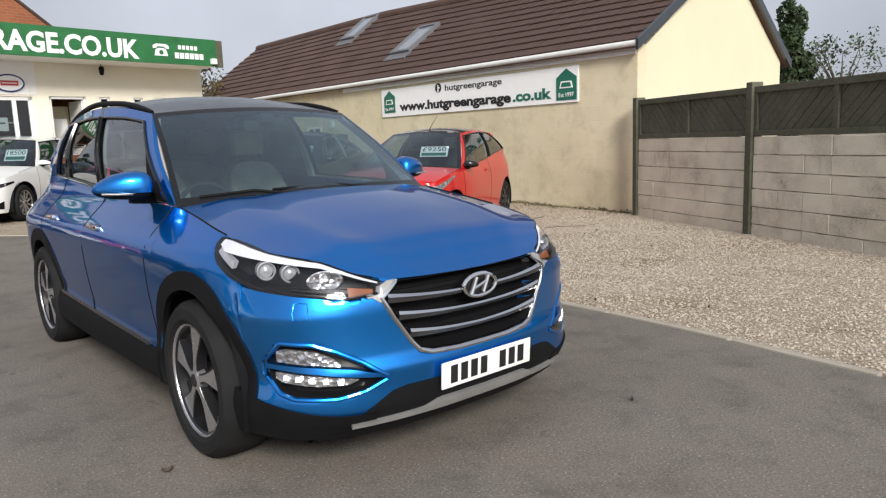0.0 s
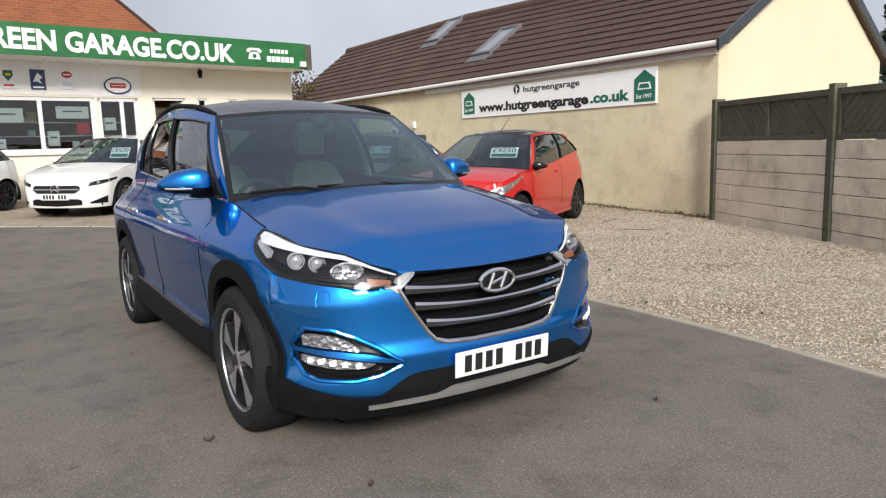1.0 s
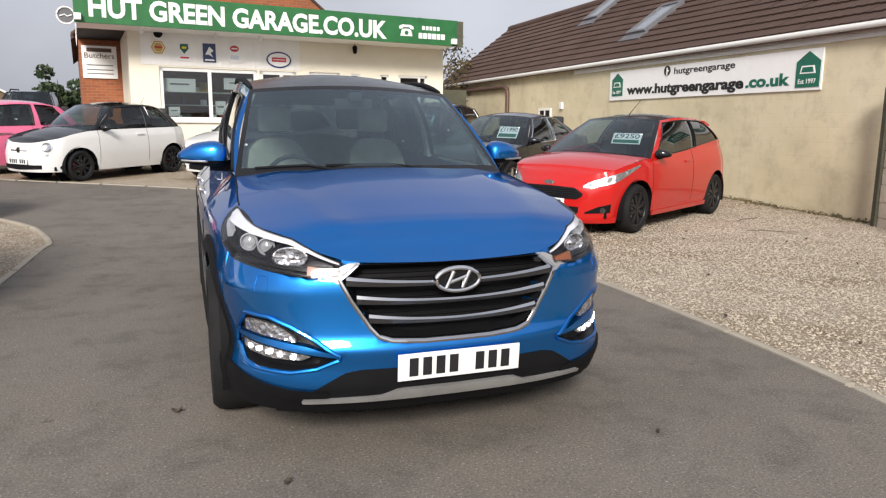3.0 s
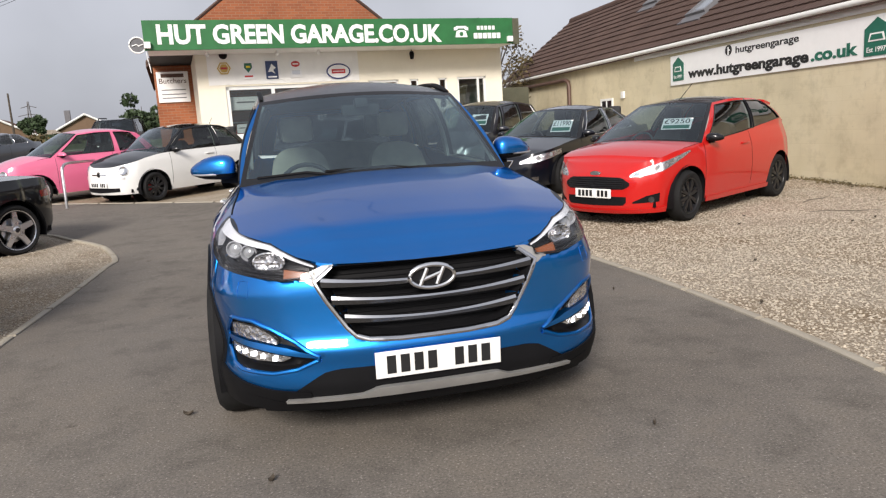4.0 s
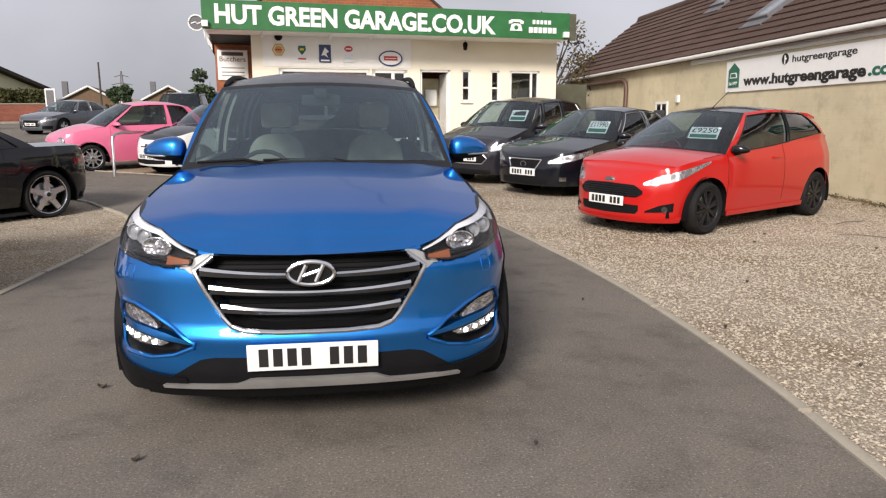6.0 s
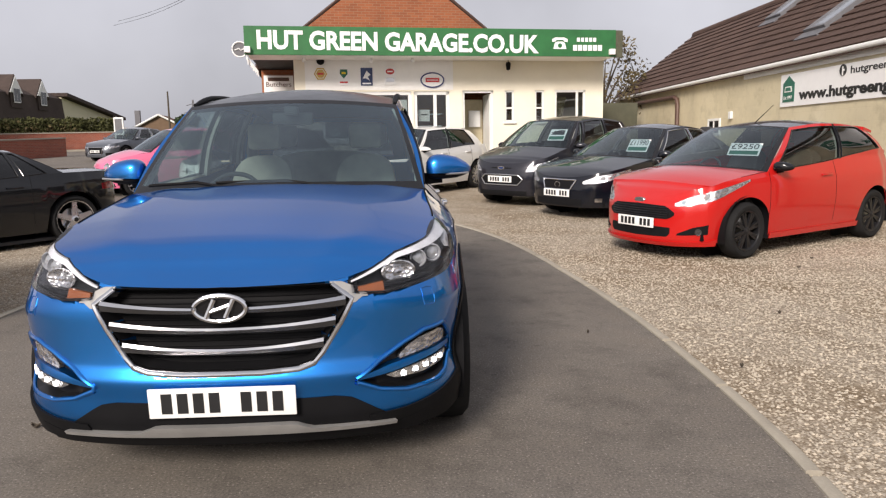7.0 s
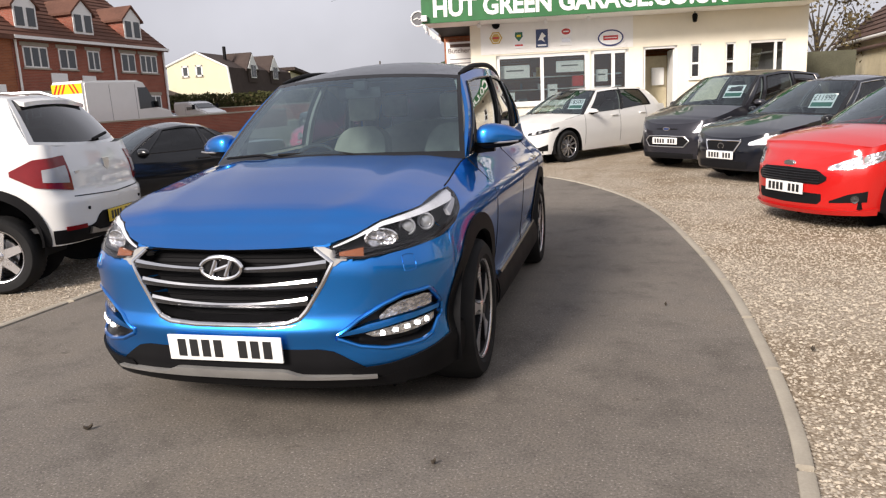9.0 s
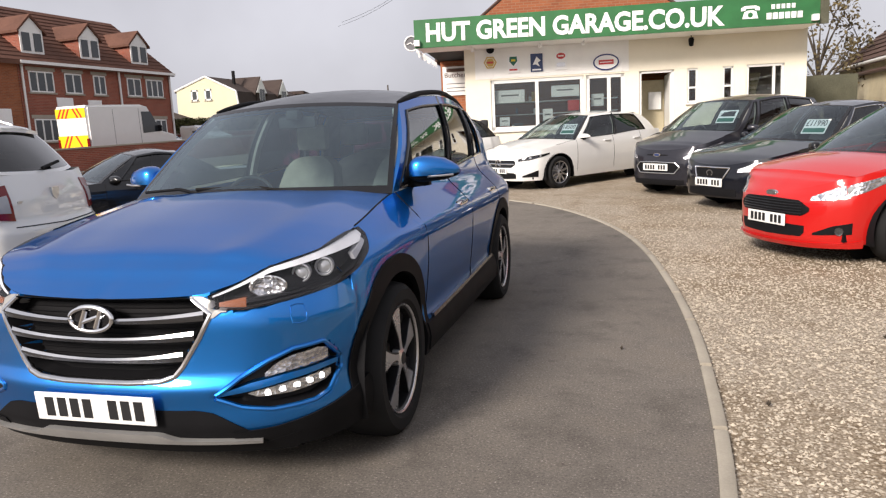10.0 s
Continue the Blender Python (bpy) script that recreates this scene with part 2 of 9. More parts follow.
M = dict(
    blue=car_paint("blue_metallic_paint", (0.005, 0.205, 0.64), 0.05, 0.95, flop=(0.25, 0.30, 0.45)),
    red=car_paint("red_paint", (0.50, 0.012, 0.010), 0, 0.0),
    white=car_paint("white_paint", (0.78, 0.78, 0.76)),
    black=car_paint("black_paint", (0.004, 0.0045, 0.006), dirt=0.0),
    navy=car_paint("dark_blue_black_paint", (0.003, 0.004, 0.008), 0, 0.0, 0.0),
    darkgrey=car_paint("dark_grey_metallic_paint", (0.018, 0.018, 0.025), 0, 0.3),
    grey=car_paint("grey_metallic_paint", (0.11, 0.12, 0.14), 0.08, 0.5),
    silver_blue=car_paint("pale_silver_paint", (0.55, 0.58, 0.60), 0.05, 0.2),
    pink=car_paint("pink_paint", (0.74, 0.16, 0.29)),
    panoroof=plain("black_glass_roof", (0.010, 0.011, 0.014), 0.22, spec=0.28),
    trim=plain("black_plastic", (0.008, 0.008, 0.009), 0.6, spec=0.10),
    silver_plastic=plain("silver_painted_plastic", (0.33, 0.325, 0.315), 0.38, 0.3),
    gloss_black=plain("gloss_black_plastic", (0.008, 0.008, 0.009), 0.12),
    lamp_black=plain("black_lamp_housing", (0.008, 0.008, 0.009), 0.35, spec=0.25),
    lamp_white=plain("pale_light_guide", (0.72, 0.74, 0.76), 0.25),
    projector=plain("projector_glass", (0.42, 0.44, 0.45), 0.08, 0.35, spec=0.9),
    lining=plain("grey_roof_lining", (0.36, 0.35, 0.33), 0.85),
    chrome=plain("chrome", (0.75, 0.75, 0.76), 0.10, 1.0, var=0.03),
    bar_dark=plain("dark_satin_trim", (0.13, 0.13, 0.135), 0.22, 0.85, var=0.06),
    lamp_silver=plain("silvered_reflector", (0.42, 0.43, 0.45), 0.45, 0.35, var=0.10, scale=14),
    wing=plain("bright_chrome_trim", (0.62, 0.62, 0.63), 0.16, 1.0, var=0.04),
    satin=plain("satin_silver", (0.62, 0.62, 0.63), 0.32, 1.0, var=0.06),
    alloy=plain("machined_alloy", (0.62, 0.62, 0.64), 0.28, 0.9, var=0.06),
    alloy_dark=plain("dark_alloy", (0.014, 0.014, 0.016), 0.35, 0.2),
    rubber=plain("tyre_rubber", (0.012, 0.012, 0.0125), 0.82, spec=0.25, var=0.25),
    lens=glass("lamp_lens", (0.97, 0.97, 0.98), 0.0, 0.015, 0.22),
    screen_small=glass("tinted_screen_glass", (0.58, 0.68, 0.70), 0.0, 0.08, 0.85, (0.88, 0.96, 1.0)),
    screen=glass("windscreen_glass", (0.54, 0.68, 0.69), 0.0, 0.155, 0.85, (0.78, 0.92, 1.0)),
    side_glass=glass("side_glass", (0.45, 0.52, 0.51)),
    privacy=glass("privacy_glass", (0.06, 0.07, 0.08)),
    window=glass("window_glass", (0.72, 0.76, 0.76)),
    sky_pane=plain("dull_roof_glass", (0.22, 0.24, 0.27), 0.12, spec=0.8),
    amber=plain("amber_lens", (0.24, 0.075, 0.025), 0.25),
    tail_red=plain("red_lens", (0.19, 0.007, 0.010), 0.10),
    cream=plain("cream_leather", (0.52, 0.48, 0.41), 0.6),
    cabin=plain("dark_cabin_trim", (0.03, 0.03, 0.032), 0.75),
    plate=plain("white_plate", (0.82, 0.82, 0.80), 0.35, var=0.02),
    plate_y=plain("yellow_plate", (0.72, 0.50, 0.03), 0.35, var=0.04),
    ink=plain("black_ink", (0.012, 0.012, 0.013), 0.5),
    sign_green=plain("green_sign_paint", (0.018, 0.13, 0.038), 0.55, var=0.18, scale=3),
    logo_green=plain("dark_green_print", (0.012, 0.13, 0.085), 0.5),
    white_print=plain("white_print", (0.85, 0.85, 0.84), 0.5, var=0.02),
    upvc=plain("white_frame_plastic", (0.78, 0.78, 0.76), 0.35, var=0.03),
    render_cream=grained("cream_masonry_paint", [(0.3, (0.77, 0.72, 0.59)), (0.7, (0.86, 0.81, 0.68))], 60, 1.3, 0.85, 0.004, 0.25),
    render_yellow=painted_block(),
    gable_cream=grained("bright_cream_render", [(0.3, (0.61, 0.565, 0.405)), (0.7, (0.67, 0.625, 0.455))], 60, 0.8, 0.85, 0.003, 0.25),
    cladding=plain("white_cladding", (0.86, 0.85, 0.82), 0.5, var=0.05, scale=2),
    shop_brick=brickwork("orange_brick", (0.35, 0.112, 0.045), (0.27, 0.083, 0.035), (0.30, 0.17, 0.105)),
    house_brick=brickwork("red_house_brick", (0.34, 0.085, 0.048), (0.26, 0.065, 0.038), (0.32, 0.22, 0.17)),
    chevron=plain("yellow_reflective", (0.80, 0.62, 0.02), 0.4, var=0.05),
    chevron_red=plain("red_reflective", (0.55, 0.03, 0.02), 0.4, var=0.05),
    sign_blue=plain("blue_enamel", (0.025, 0.045, 0.13), 0.35),
    sign_yellow=plain("yellow_enamel", (0.55, 0.36, 0.07), 0.35),
    sign_red=plain("red_enamel", (0.50, 0.03, 0.03), 0.35),
    sign_darkblue=plain("dark_blue_enamel", (0.02, 0.03, 0.14), 0.35),
    house_tile=grained("brown_house_tile", [(0.3, (0.085, 0.040, 0.028)), (0.7, (0.17, 0.080, 0.055))], 6, 0.6, 0.85, 0.01, 0.4),
    dark_tile=grained("dark_brown_slate", [(0.3, (0.040, 0.029, 0.026)), (0.7, (0.080, 0.058, 0.050))], 6, 0.6, 0.85, 0.01, 0.4),
    hedge_leaf=plain("olive_hedge_leaf", (0.075, 0.078, 0.030), 0.8, spec=0.2, var=0.55, scale=1.5),
    bungalow_brick=grained("far_brick", [(0.3, (0.13, 0.085, 0.055)), (0.7, (0.20, 0.135, 0.09))], 3, 0.4, 0.9, 0.01),
    dark_pane=plain("dark_window_pane", (0.03, 0.035, 0.04), 0.08, spec=0.7),
    soil_pipe=plain("brown_pipe", (0.10, 0.055, 0.04), 0.5),
    lead=plain("lead_flashing", (0.13, 0.13, 0.14), 0.6),
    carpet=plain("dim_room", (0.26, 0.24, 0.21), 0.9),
    joint=grained("dirty_joint", [(0.3, (0.15, 0.13, 0.10)), (0.7, (0.36, 0.32, 0.25))], 60, 3.0, 0.95, 0.003),
    rooftile=grained("brown_concrete_tile", [(0.3, (0.055, 0.034, 0.028)), (0.7, (0.12, 0.075, 0.06))], 35, 1.2, 0.85, 0.004, 0.4),
    wood=grained("weathered_dark_timber", [(0.3, (0.055, 0.055, 0.038)), (0.7, (0.135, 0.135, 0.095))], 30, 2.0, 0.85, 0.004, 0.5),
    concrete=grained("weathered_concrete", [(0.30, (0.27, 0.235, 0.18)), (0.41, (0.56, 0.50, 0.40)), (0.52, (0.68, 0.62, 0.50)), (0.72, (0.78, 0.71, 0.58))], 50, 1.7, 0.9, 0.006, 0.28),
    kerb=grained("kerb_concrete", [(0.3, (0.30, 0.27, 0.22)), (0.7, (0.42, 0.38, 0.31))], 70, 3, 0.9, 0.003, 0.4),
    asphalt=asphalt_mat(),
    gravel=gravel_mat(),
    stone=plain("gravel_stone", (0.43, 0.375, 0.30), 0.9, var=0.36, scale=25),
    grass=grained("rough_grass", [(0.3, (0.05, 0.07, 0.02)), (0.7, (0.16, 0.16, 0.06))], 12, 0.3, 0.95, 0.02),
    leaf=plain("dark_leaf", (0.035, 0.06, 0.022), 0.7, var=0.5, scale=3),
    leaf_brown=plain("autumn_leaf", (0.10, 0.075, 0.03), 0.75, var=0.5, scale=3),
    bark=grained("bark", [(0.3, (0.05, 0.04, 0.03)), (0.7, (0.12, 0.1, 0.08))], 20, 3, 0.95, 0.01),
)
def facet_mat():
    """Silvered lamp reflector pressed into small facets."""
    m, n, l, b = nodes_of("faceted_reflector")
    tc, vo = n.new("ShaderNodeTexCoord"), n.new("ShaderNodeTexVoronoi")
    vo.inputs["Scale"].default_value = 48
    l.new(tc.outputs["Object"], vo.inputs["Vector"])
    t = add_noise(n, l, 40, 2)
    r = ramp(n, l, t.outputs[0], [(0.35, (0.45, 0.46, 0.47)), (0.65, (0.82, 0.82, 0.83))])
    l.new(r.outputs[0], b.inputs["Base Color"])
    b.inputs["Metallic"].default_value, b.inputs["Roughness"].default_value = 0.9, 0.24
    bump(n, l, b, vo.outputs["Distance"], 0.7, 0.010)
    return m


M["facet"] = facet_mat()
m_led, n_led, l_led, b_led = nodes_of("daytime_led")
b_led.inputs["Base Color"].default_value = (0.9, 0.9, 0.92, 1)
b_led.inputs["Emission Color"].default_value = (0.95, 0.97, 1, 1)
b_led.inputs["Emission Strength"].default_value = 2.4
M["led"] = m_led


# ---------------------------------------------------------------- mesh helpers
def part(name, bm, mat, parent=None, label="", smooth=True):
    """Links a bmesh as one mesh object, under a thing or part if one is given."""
    me = bpy.data.meshes.new(name)
    bm.to_mesh(me)
    bm.free()
    if smooth:
        me.shade_smooth()
        me.set_sharp_from_angle(angle=radians(38))
    for mm in (mat if isinstance(mat, (list, tuple)) else [mat]):
        me.materials.append(M[mm] if isinstance(mm, str) else mm)
    ob = new(name, me)
    if parent is not None:
        ob.parent = parent
    if label:
        ob["label"] = label
    return ob


def thing(name, m, label, category, group="", kind=""):
    ob = new(name)
    ob.empty_display_size = 0.2
    ob.matrix_basis = m
    return tagged(ob, label, category, group, kind)


def structure(name, bm, mat, label, category, smooth=False):
    return tagged(part(name, bm, mat, None, "", smooth), label, category, "", "structure")


def box(bm, lo, hi, bevel=0.0, mat=0):
    g = bmesh.ops.create_cube(bm, size=1.0)
    c, d = [(a + b) / 2 for a, b in zip(lo, hi)], [b - a for a, b in zip(lo, hi)]
    for v in g["verts"]:
        v.co = Vector([v.co[k] * d[k] + c[k] for k in range(3)])
    fs = {f for v in g["verts"] for f in v.link_faces}
    if bevel:
        es = list({e for v in g["verts"] for e in v.link_edges})
        r = bmesh.ops.bevel(bm, geom=es, offset=bevel, segments=2, affect="EDGES", profile=0.6)
        fs = set(r["faces"]) | {f for f in fs if f.is_valid}
    for f in fs:
        f.material_index = mat
    return g


def boxes(*specs, bevel=0.0):
    bm = bmesh.new()
    for lo, hi in specs:
        box(bm, lo, hi, bevel)
    return bm


def lathe(bm, prof, seg=40, axis="x", mat=0, origin=(0, 0, 0)):
    """Turns (radius, along) points round an axis."""
    rings = []
    for k in range(seg):
        a = 2 * math.pi * k / seg
        c, s = math.cos(a), math.sin(a)
        row = []
        for r, h in prof:
            p = {"x": (h, r * c, r * s), "y": (r * c, h, r * s), "z": (r * c, r * s, h)}[axis]
            row.append(bm.verts.new([p[i] + origin[i] for i in range(3)]))
        rings.append(row)
    for k in range(seg):
        a, b = rings[k], rings[(k + 1) % seg]
        for i in range(len(prof) - 1):
            f = bm.faces.new((a[i], a[i + 1], b[i + 1], b[i]))
            f.material_index = mat
    return bm


def tube(bm, pts, r, seg=10, mat=0):
    """A round bar along points."""
    pts = [Vector(p) for p in pts]
    rows = []
    for k, p in enumerate(pts):
        d = (pts[min(k + 1, len(pts) - 1)] - pts[max(k - 1, 0)]).normalized()
        a = d.orthogonal().normalized()
        if abs(d.z) < 0.99:
            a = d.cross(Vector((0, 0, 1))).normalized()
        b = d.cross(a)
        rr = r[k] if isinstance(r, (list, tuple)) else r
        rows.append([bm.verts.new(p + (a * math.cos(t) + b * math.sin(t)) * rr) for t in [2 * math.pi * i / seg for i in range(seg)]])
    for a, b in zip(rows, rows[1:]):
        for i in range(seg):
            bm.faces.new((a[i], a[(i + 1) % seg], b[(i + 1) % seg], b[i])).material_index = mat
    bm.faces.new(rows[0][::-1]).material_index = mat
    bm.faces.new(rows[-1]).material_index = mat
    return bm


def grid(bm, fn, nu, nv, mat=0, closed=False):
    """A sheet of points fn(u, v), u and v from 0 to 1."""
    vs = [[bm.verts.new(fn(i / nu, j / nv)) for j in range(nv + 1)] for i in range(nu + 1)]
    for i in range(nu):
        for j in range(nv):
            bm.faces.new((vs[i][j], vs[i + 1][j], vs[i + 1][j + 1], vs[i][j + 1])).material_index = mat
    return vs


def slab(bm, front, back, nu, nv, mat=0):
    """A closed sheet with thickness between front(u, v) and back(u, v)."""
    a, b = grid(bm, front, nu, nv, mat), grid(bm, back, nu, nv, mat)
    rim = [(i, 0) for i in range(nu)] + [(nu, j) for j in range(nv)] + [(i, nv) for i in range(nu, 0, -1)] + [(0, j) for j in range(nv, 0, -1)]
    for k in range(len(rim)):
        (i, j), (p, q) = rim[k], rim[(k + 1) % len(rim)]
        bm.faces.new((a[i][j], b[i][j], b[p][q], a[p][q])).material_index = mat


def prism(bm, pts, lo, hi, axis="y", mat=0):
    """A polygon of 2D points pushed through from lo to hi along an axis."""
    put = {"y": lambda p, h: (p[0], h, p[1]), "x": lambda p, h: (h, p[0], p[1]), "z": lambda p, h: (p[0], p[1], h)}[axis]
    a, b = [bm.verts.new(put(p, lo)) for p in pts], [bm.verts.new(put(p, hi)) for p in pts]
    fs = [bm.faces.new(a), bm.faces.new(b[::-1])]
    for k in range(len(pts)):
        fs.append(bm.faces.new((a[k], b[k], b[(k + 1) % len(pts)], a[(k + 1) % len(pts)])))
    for f in fs:
        f.material_index = mat
    bmesh.ops.recalc_face_normals(bm, faces=fs)
    return bm


def ellipse(rx, rz, n=28, cx=0, cz=0):
    return [(cx + rx * math.cos(2 * math.pi * k / n), cz + rz * math.sin(2 * math.pi * k / n)) for k in range(n)]


def lin(x, pts):
    """Piecewise straight line through (x, y) points."""
    if x <= pts[0][0]:
        return pts[0][1]
    for (a, b), (c, d) in zip(pts, pts[1:]):
        if x <= c:
            return b + (d - b) * (x - a) / (c - a)
    return pts[-1][1]


def smo(x, pts):
    """Smooth line through (x, y) points, with no overshoot."""
    n = len(pts)
    if x <= pts[0][0]:
        return pts[0][1]
    if x >= pts[-1][0]:
        return pts[-1][1]
    d = [(pts[k + 1][1] - pts[k][1]) / (pts[k + 1][0] - pts[k][0]) for k in range(n - 1)]
    t = [d[0]] + [0 if d[k - 1] * d[k] <= 0 else 2 * d[k - 1] * d[k] / (d[k - 1] + d[k]) for k in range(1, n - 1)] + [d[-1]]
    for k in range(n - 1):
        if x <= pts[k + 1][0]:
            h = pts[k + 1][0] - pts[k][0]
            s = (x - pts[k][0]) / h
            return (pts[k][1] * (1 + 2 * s) * (1 - s) ** 2 + h * t[k] * s * (1 - s) ** 2
                    + pts[k + 1][1] * s * s * (3 - 2 * s) + h * t[k + 1] * s * s * (s - 1))


def catmull(pts, n):
    """Dense smooth polyline through control points."""
    p = [Vector(q) for q in pts]
    p = [p[0] * 2 - p[1]] + p + [p[-1] * 2 - p[-2]]
    out = []
    for k in range(1, len(p) - 2):
        for i in range(n):
            t = i / n
            out.append(0.5 * ((2 * p[k]) + (p[k + 1] - p[k - 1]) * t + (2 * p[k - 1] - 5 * p[k] + 4 * p[k + 1] - p[k + 2]) * t * t
                              + (3 * p[k] - p[k - 1] - 3 * p[k + 1] + p[k + 2]) * t ** 3))
    return out + [p[-2]]


def lettering(text, height, depth=0.004, width=None, bold=0.0):
    """Built-in font as a bmesh in the x-z plane, base left at the origin, facing -y."""
    cu = bpy.data.curves.new("letters", "FONT")
    cu.body, cu.size, cu.extrude, cu.offset, cu.resolution_u = text, height / 0.72, depth / 2, bold, 3
    ob = bpy.data.objects.new("letters", cu)
    me = bpy.data.meshes.new_from_object(ob)
    bm = bmesh.new()
    bm.from_mesh(me)
    bpy.data.objects.remove(ob)
    bpy.data.curves.remove(cu)
    bpy.data.meshes.remove(me)
    xs = [v.co.x for v in bm.verts]
    x0, k = min(xs), (width / (max(xs) - min(xs)) if width else 1)
    for v in bm.verts:
        v.co = Vector(((v.co.x - x0) * k, -v.co.z, v.co.y))
    return bm


def moved(bm, m):
    bmesh.ops.transform(bm, matrix=m, verts=bm.verts)
    return bm


def gz(x, y):
    """Height of the ground: level round the camera, rising gently towards the buildings and the road."""
    d = max(0.0, y - 4.2)
    return 0.030 * d * d / (d + 1.2)


def on_ground(x, y, yaw=0, lift=0.0):
    slope = math.degrees(math.atan((gz(x, y + 1) - gz(x, y - 1)) / 2))
    return Matrix.Translation((x, y, gz(x, y) + lift)) @ pose(0, 0, 0, slope, 0, 0) @ pose(0, 0, 0, 0, 0, yaw)


# ---------------------------------------------------------------- cars
class Shell:
    """A car's outer skin: a plan outline with insets by height. Front at y = 0, ground at z = 0, y runs to the rear."""

    def __init__(self, plan, ztop, zlow, side_in, front_in, rear_in, axles, arch_r, arch_z):
        self.pl = catmull([(x, y, 0) for x, y in plan], 14)
        self.sl = [0.0]
        for a, b in zip(self.pl, self.pl[1:]):
            self.sl.append(self.sl[-1] + (b - a).length)
        self.S = self.sl[-1]
        self.ztop_pts, self.zlow_pts = ztop, zlow
        self.side_in, self.front_in, self.rear_in = side_in, front_in, rear_in
        self.axles, self.arch_r, self.arch_z = axles, arch_r, arch_z
        self.recess = []
        self.taper = 0.0

    def raw(self, s):
        a = min(abs(s), self.S - 1e-6)
        lo, hi = 0, len(self.sl) - 1
        while hi - lo > 1:
            mid = (lo + hi) // 2
            lo, hi = (mid, hi) if self.sl[mid] <= a else (lo, mid)
        f = (a - self.sl[lo]) / (self.sl[hi] - self.sl[lo])
        p = self.pl[lo].lerp(self.pl[hi], f)
        l2, h2 = max(lo - 2, 0), min(hi + 2, len(self.pl) - 1)
        t = (self.pl[h2] - self.pl[l2]).normalized()
        nrm = Vector((t.y, -t.x, 0))
        if a < 0.02:
            nrm = Vector((0, -1, 0))
        if s < 0:
            p, nrm = Vector((-p.x, p.y, 0)), Vector((-nrm.x, nrm.y, 0))
        return p, nrm

    def s_x(self, x):
        """Arc length to half-width x on the nose."""
        for k in range(len(self.pl) - 1):
            if self.pl[k + 1].x >= x:
                f = (x - self.pl[k].x) / max(1e-6, self.pl[k + 1].x - self.pl[k].x)
                return self.sl[k] + f * (self.sl[k + 1] - self.sl[k])
        return self.sl[len(self.sl) // 2]

    def s_y(self, y):
        """Arc length to length y along the flank."""
        for k in range(len(self.pl) - 1):
            if self.pl[k + 1].y >= y:
                f = (y - self.pl[k].y) / max(1e-6, self.pl[k + 1].y - self.pl[k].y)
                return self.sl[k] + f * (self.sl[k + 1] - self.sl[k])
        return self.S

    def s_rx(self, x):
        """Arc length to half-width x on the tail."""
        for k in range(len(self.pl) - 1, 0, -1):
            if self.pl[k - 1].x >= x:
                f = (x - self.pl[k].x) / max(1e-6, self.pl[k - 1].x - self.pl[k].x)
                return self.sl[k] - f * (self.sl[k] - self.sl[k - 1])
        return self.S

    def ztop(self, s):
        return smo(abs(s), self.ztop_pts)

    def zlow(self, s):
        p, _ = self.raw(s)
        z = smo(abs(s), self.zlow_pts)
        for ya in self.axles:
            d = self.arch_r ** 2 - (p.y - ya) ** 2
            if d > 0 and p.x != 0 and abs(p.x) > 0.5:
                z = max(z, self.arch_z + math.sqrt(d))
        return z

    def at(self, s, z, off=0.0):
        p, n = self.raw(s)
        w = n.y * n.y
        end = smo(z, self.front_in if n.y < 0 else self.rear_in)
        i = smo(z, self.side_in) * (1 - w) + end * w
        if self.taper:          # the nose draws in above the bumper
            i += self.taper * max(0.0, z - 0.70) * max(0.0, 1 - p.y / 1.6) ** 2 * (1 - w)
        for s0, s1, lo, hi, depth in self.recess:
            a = abs(s)
            if s0 < a < s1:
                zl, zh = lin(a, lo), lin(a, hi)
                d = min(a - s0, s1 - a, z - zl, zh - z)
                if d > 0:
                    i += depth * min(1, d / 0.012)
        q = p - n * (i - off)
        return Vector((q.x, q.y, z))

    def skin(self, bm, s0, s1, ns, nz, mat=0):
        def f(u, v):
            s = s0 + (s1 - s0) * u
            lo, hi = self.zlow(s), self.ztop(s)
            return self.at(s, lo + (hi - lo) * v)
        return grid(bm, f, ns, nz, mat)

    def band(self, bm, s0, s1, lo, hi, ns, nz, off=0.006, thick=0.014, side=1, mat=0):
        """A raised patch on the skin between two heights, along s."""
        def at(o):
            def f(u, v):
                s = s0 + (s1 - s0) * u
                a, b = lin(s, lo), lin(s, hi)
                return self.at(side * s, a + (b - a) * v, o)
            return f
        slab(bm, at(off), at(off - thick), ns, nz, mat)


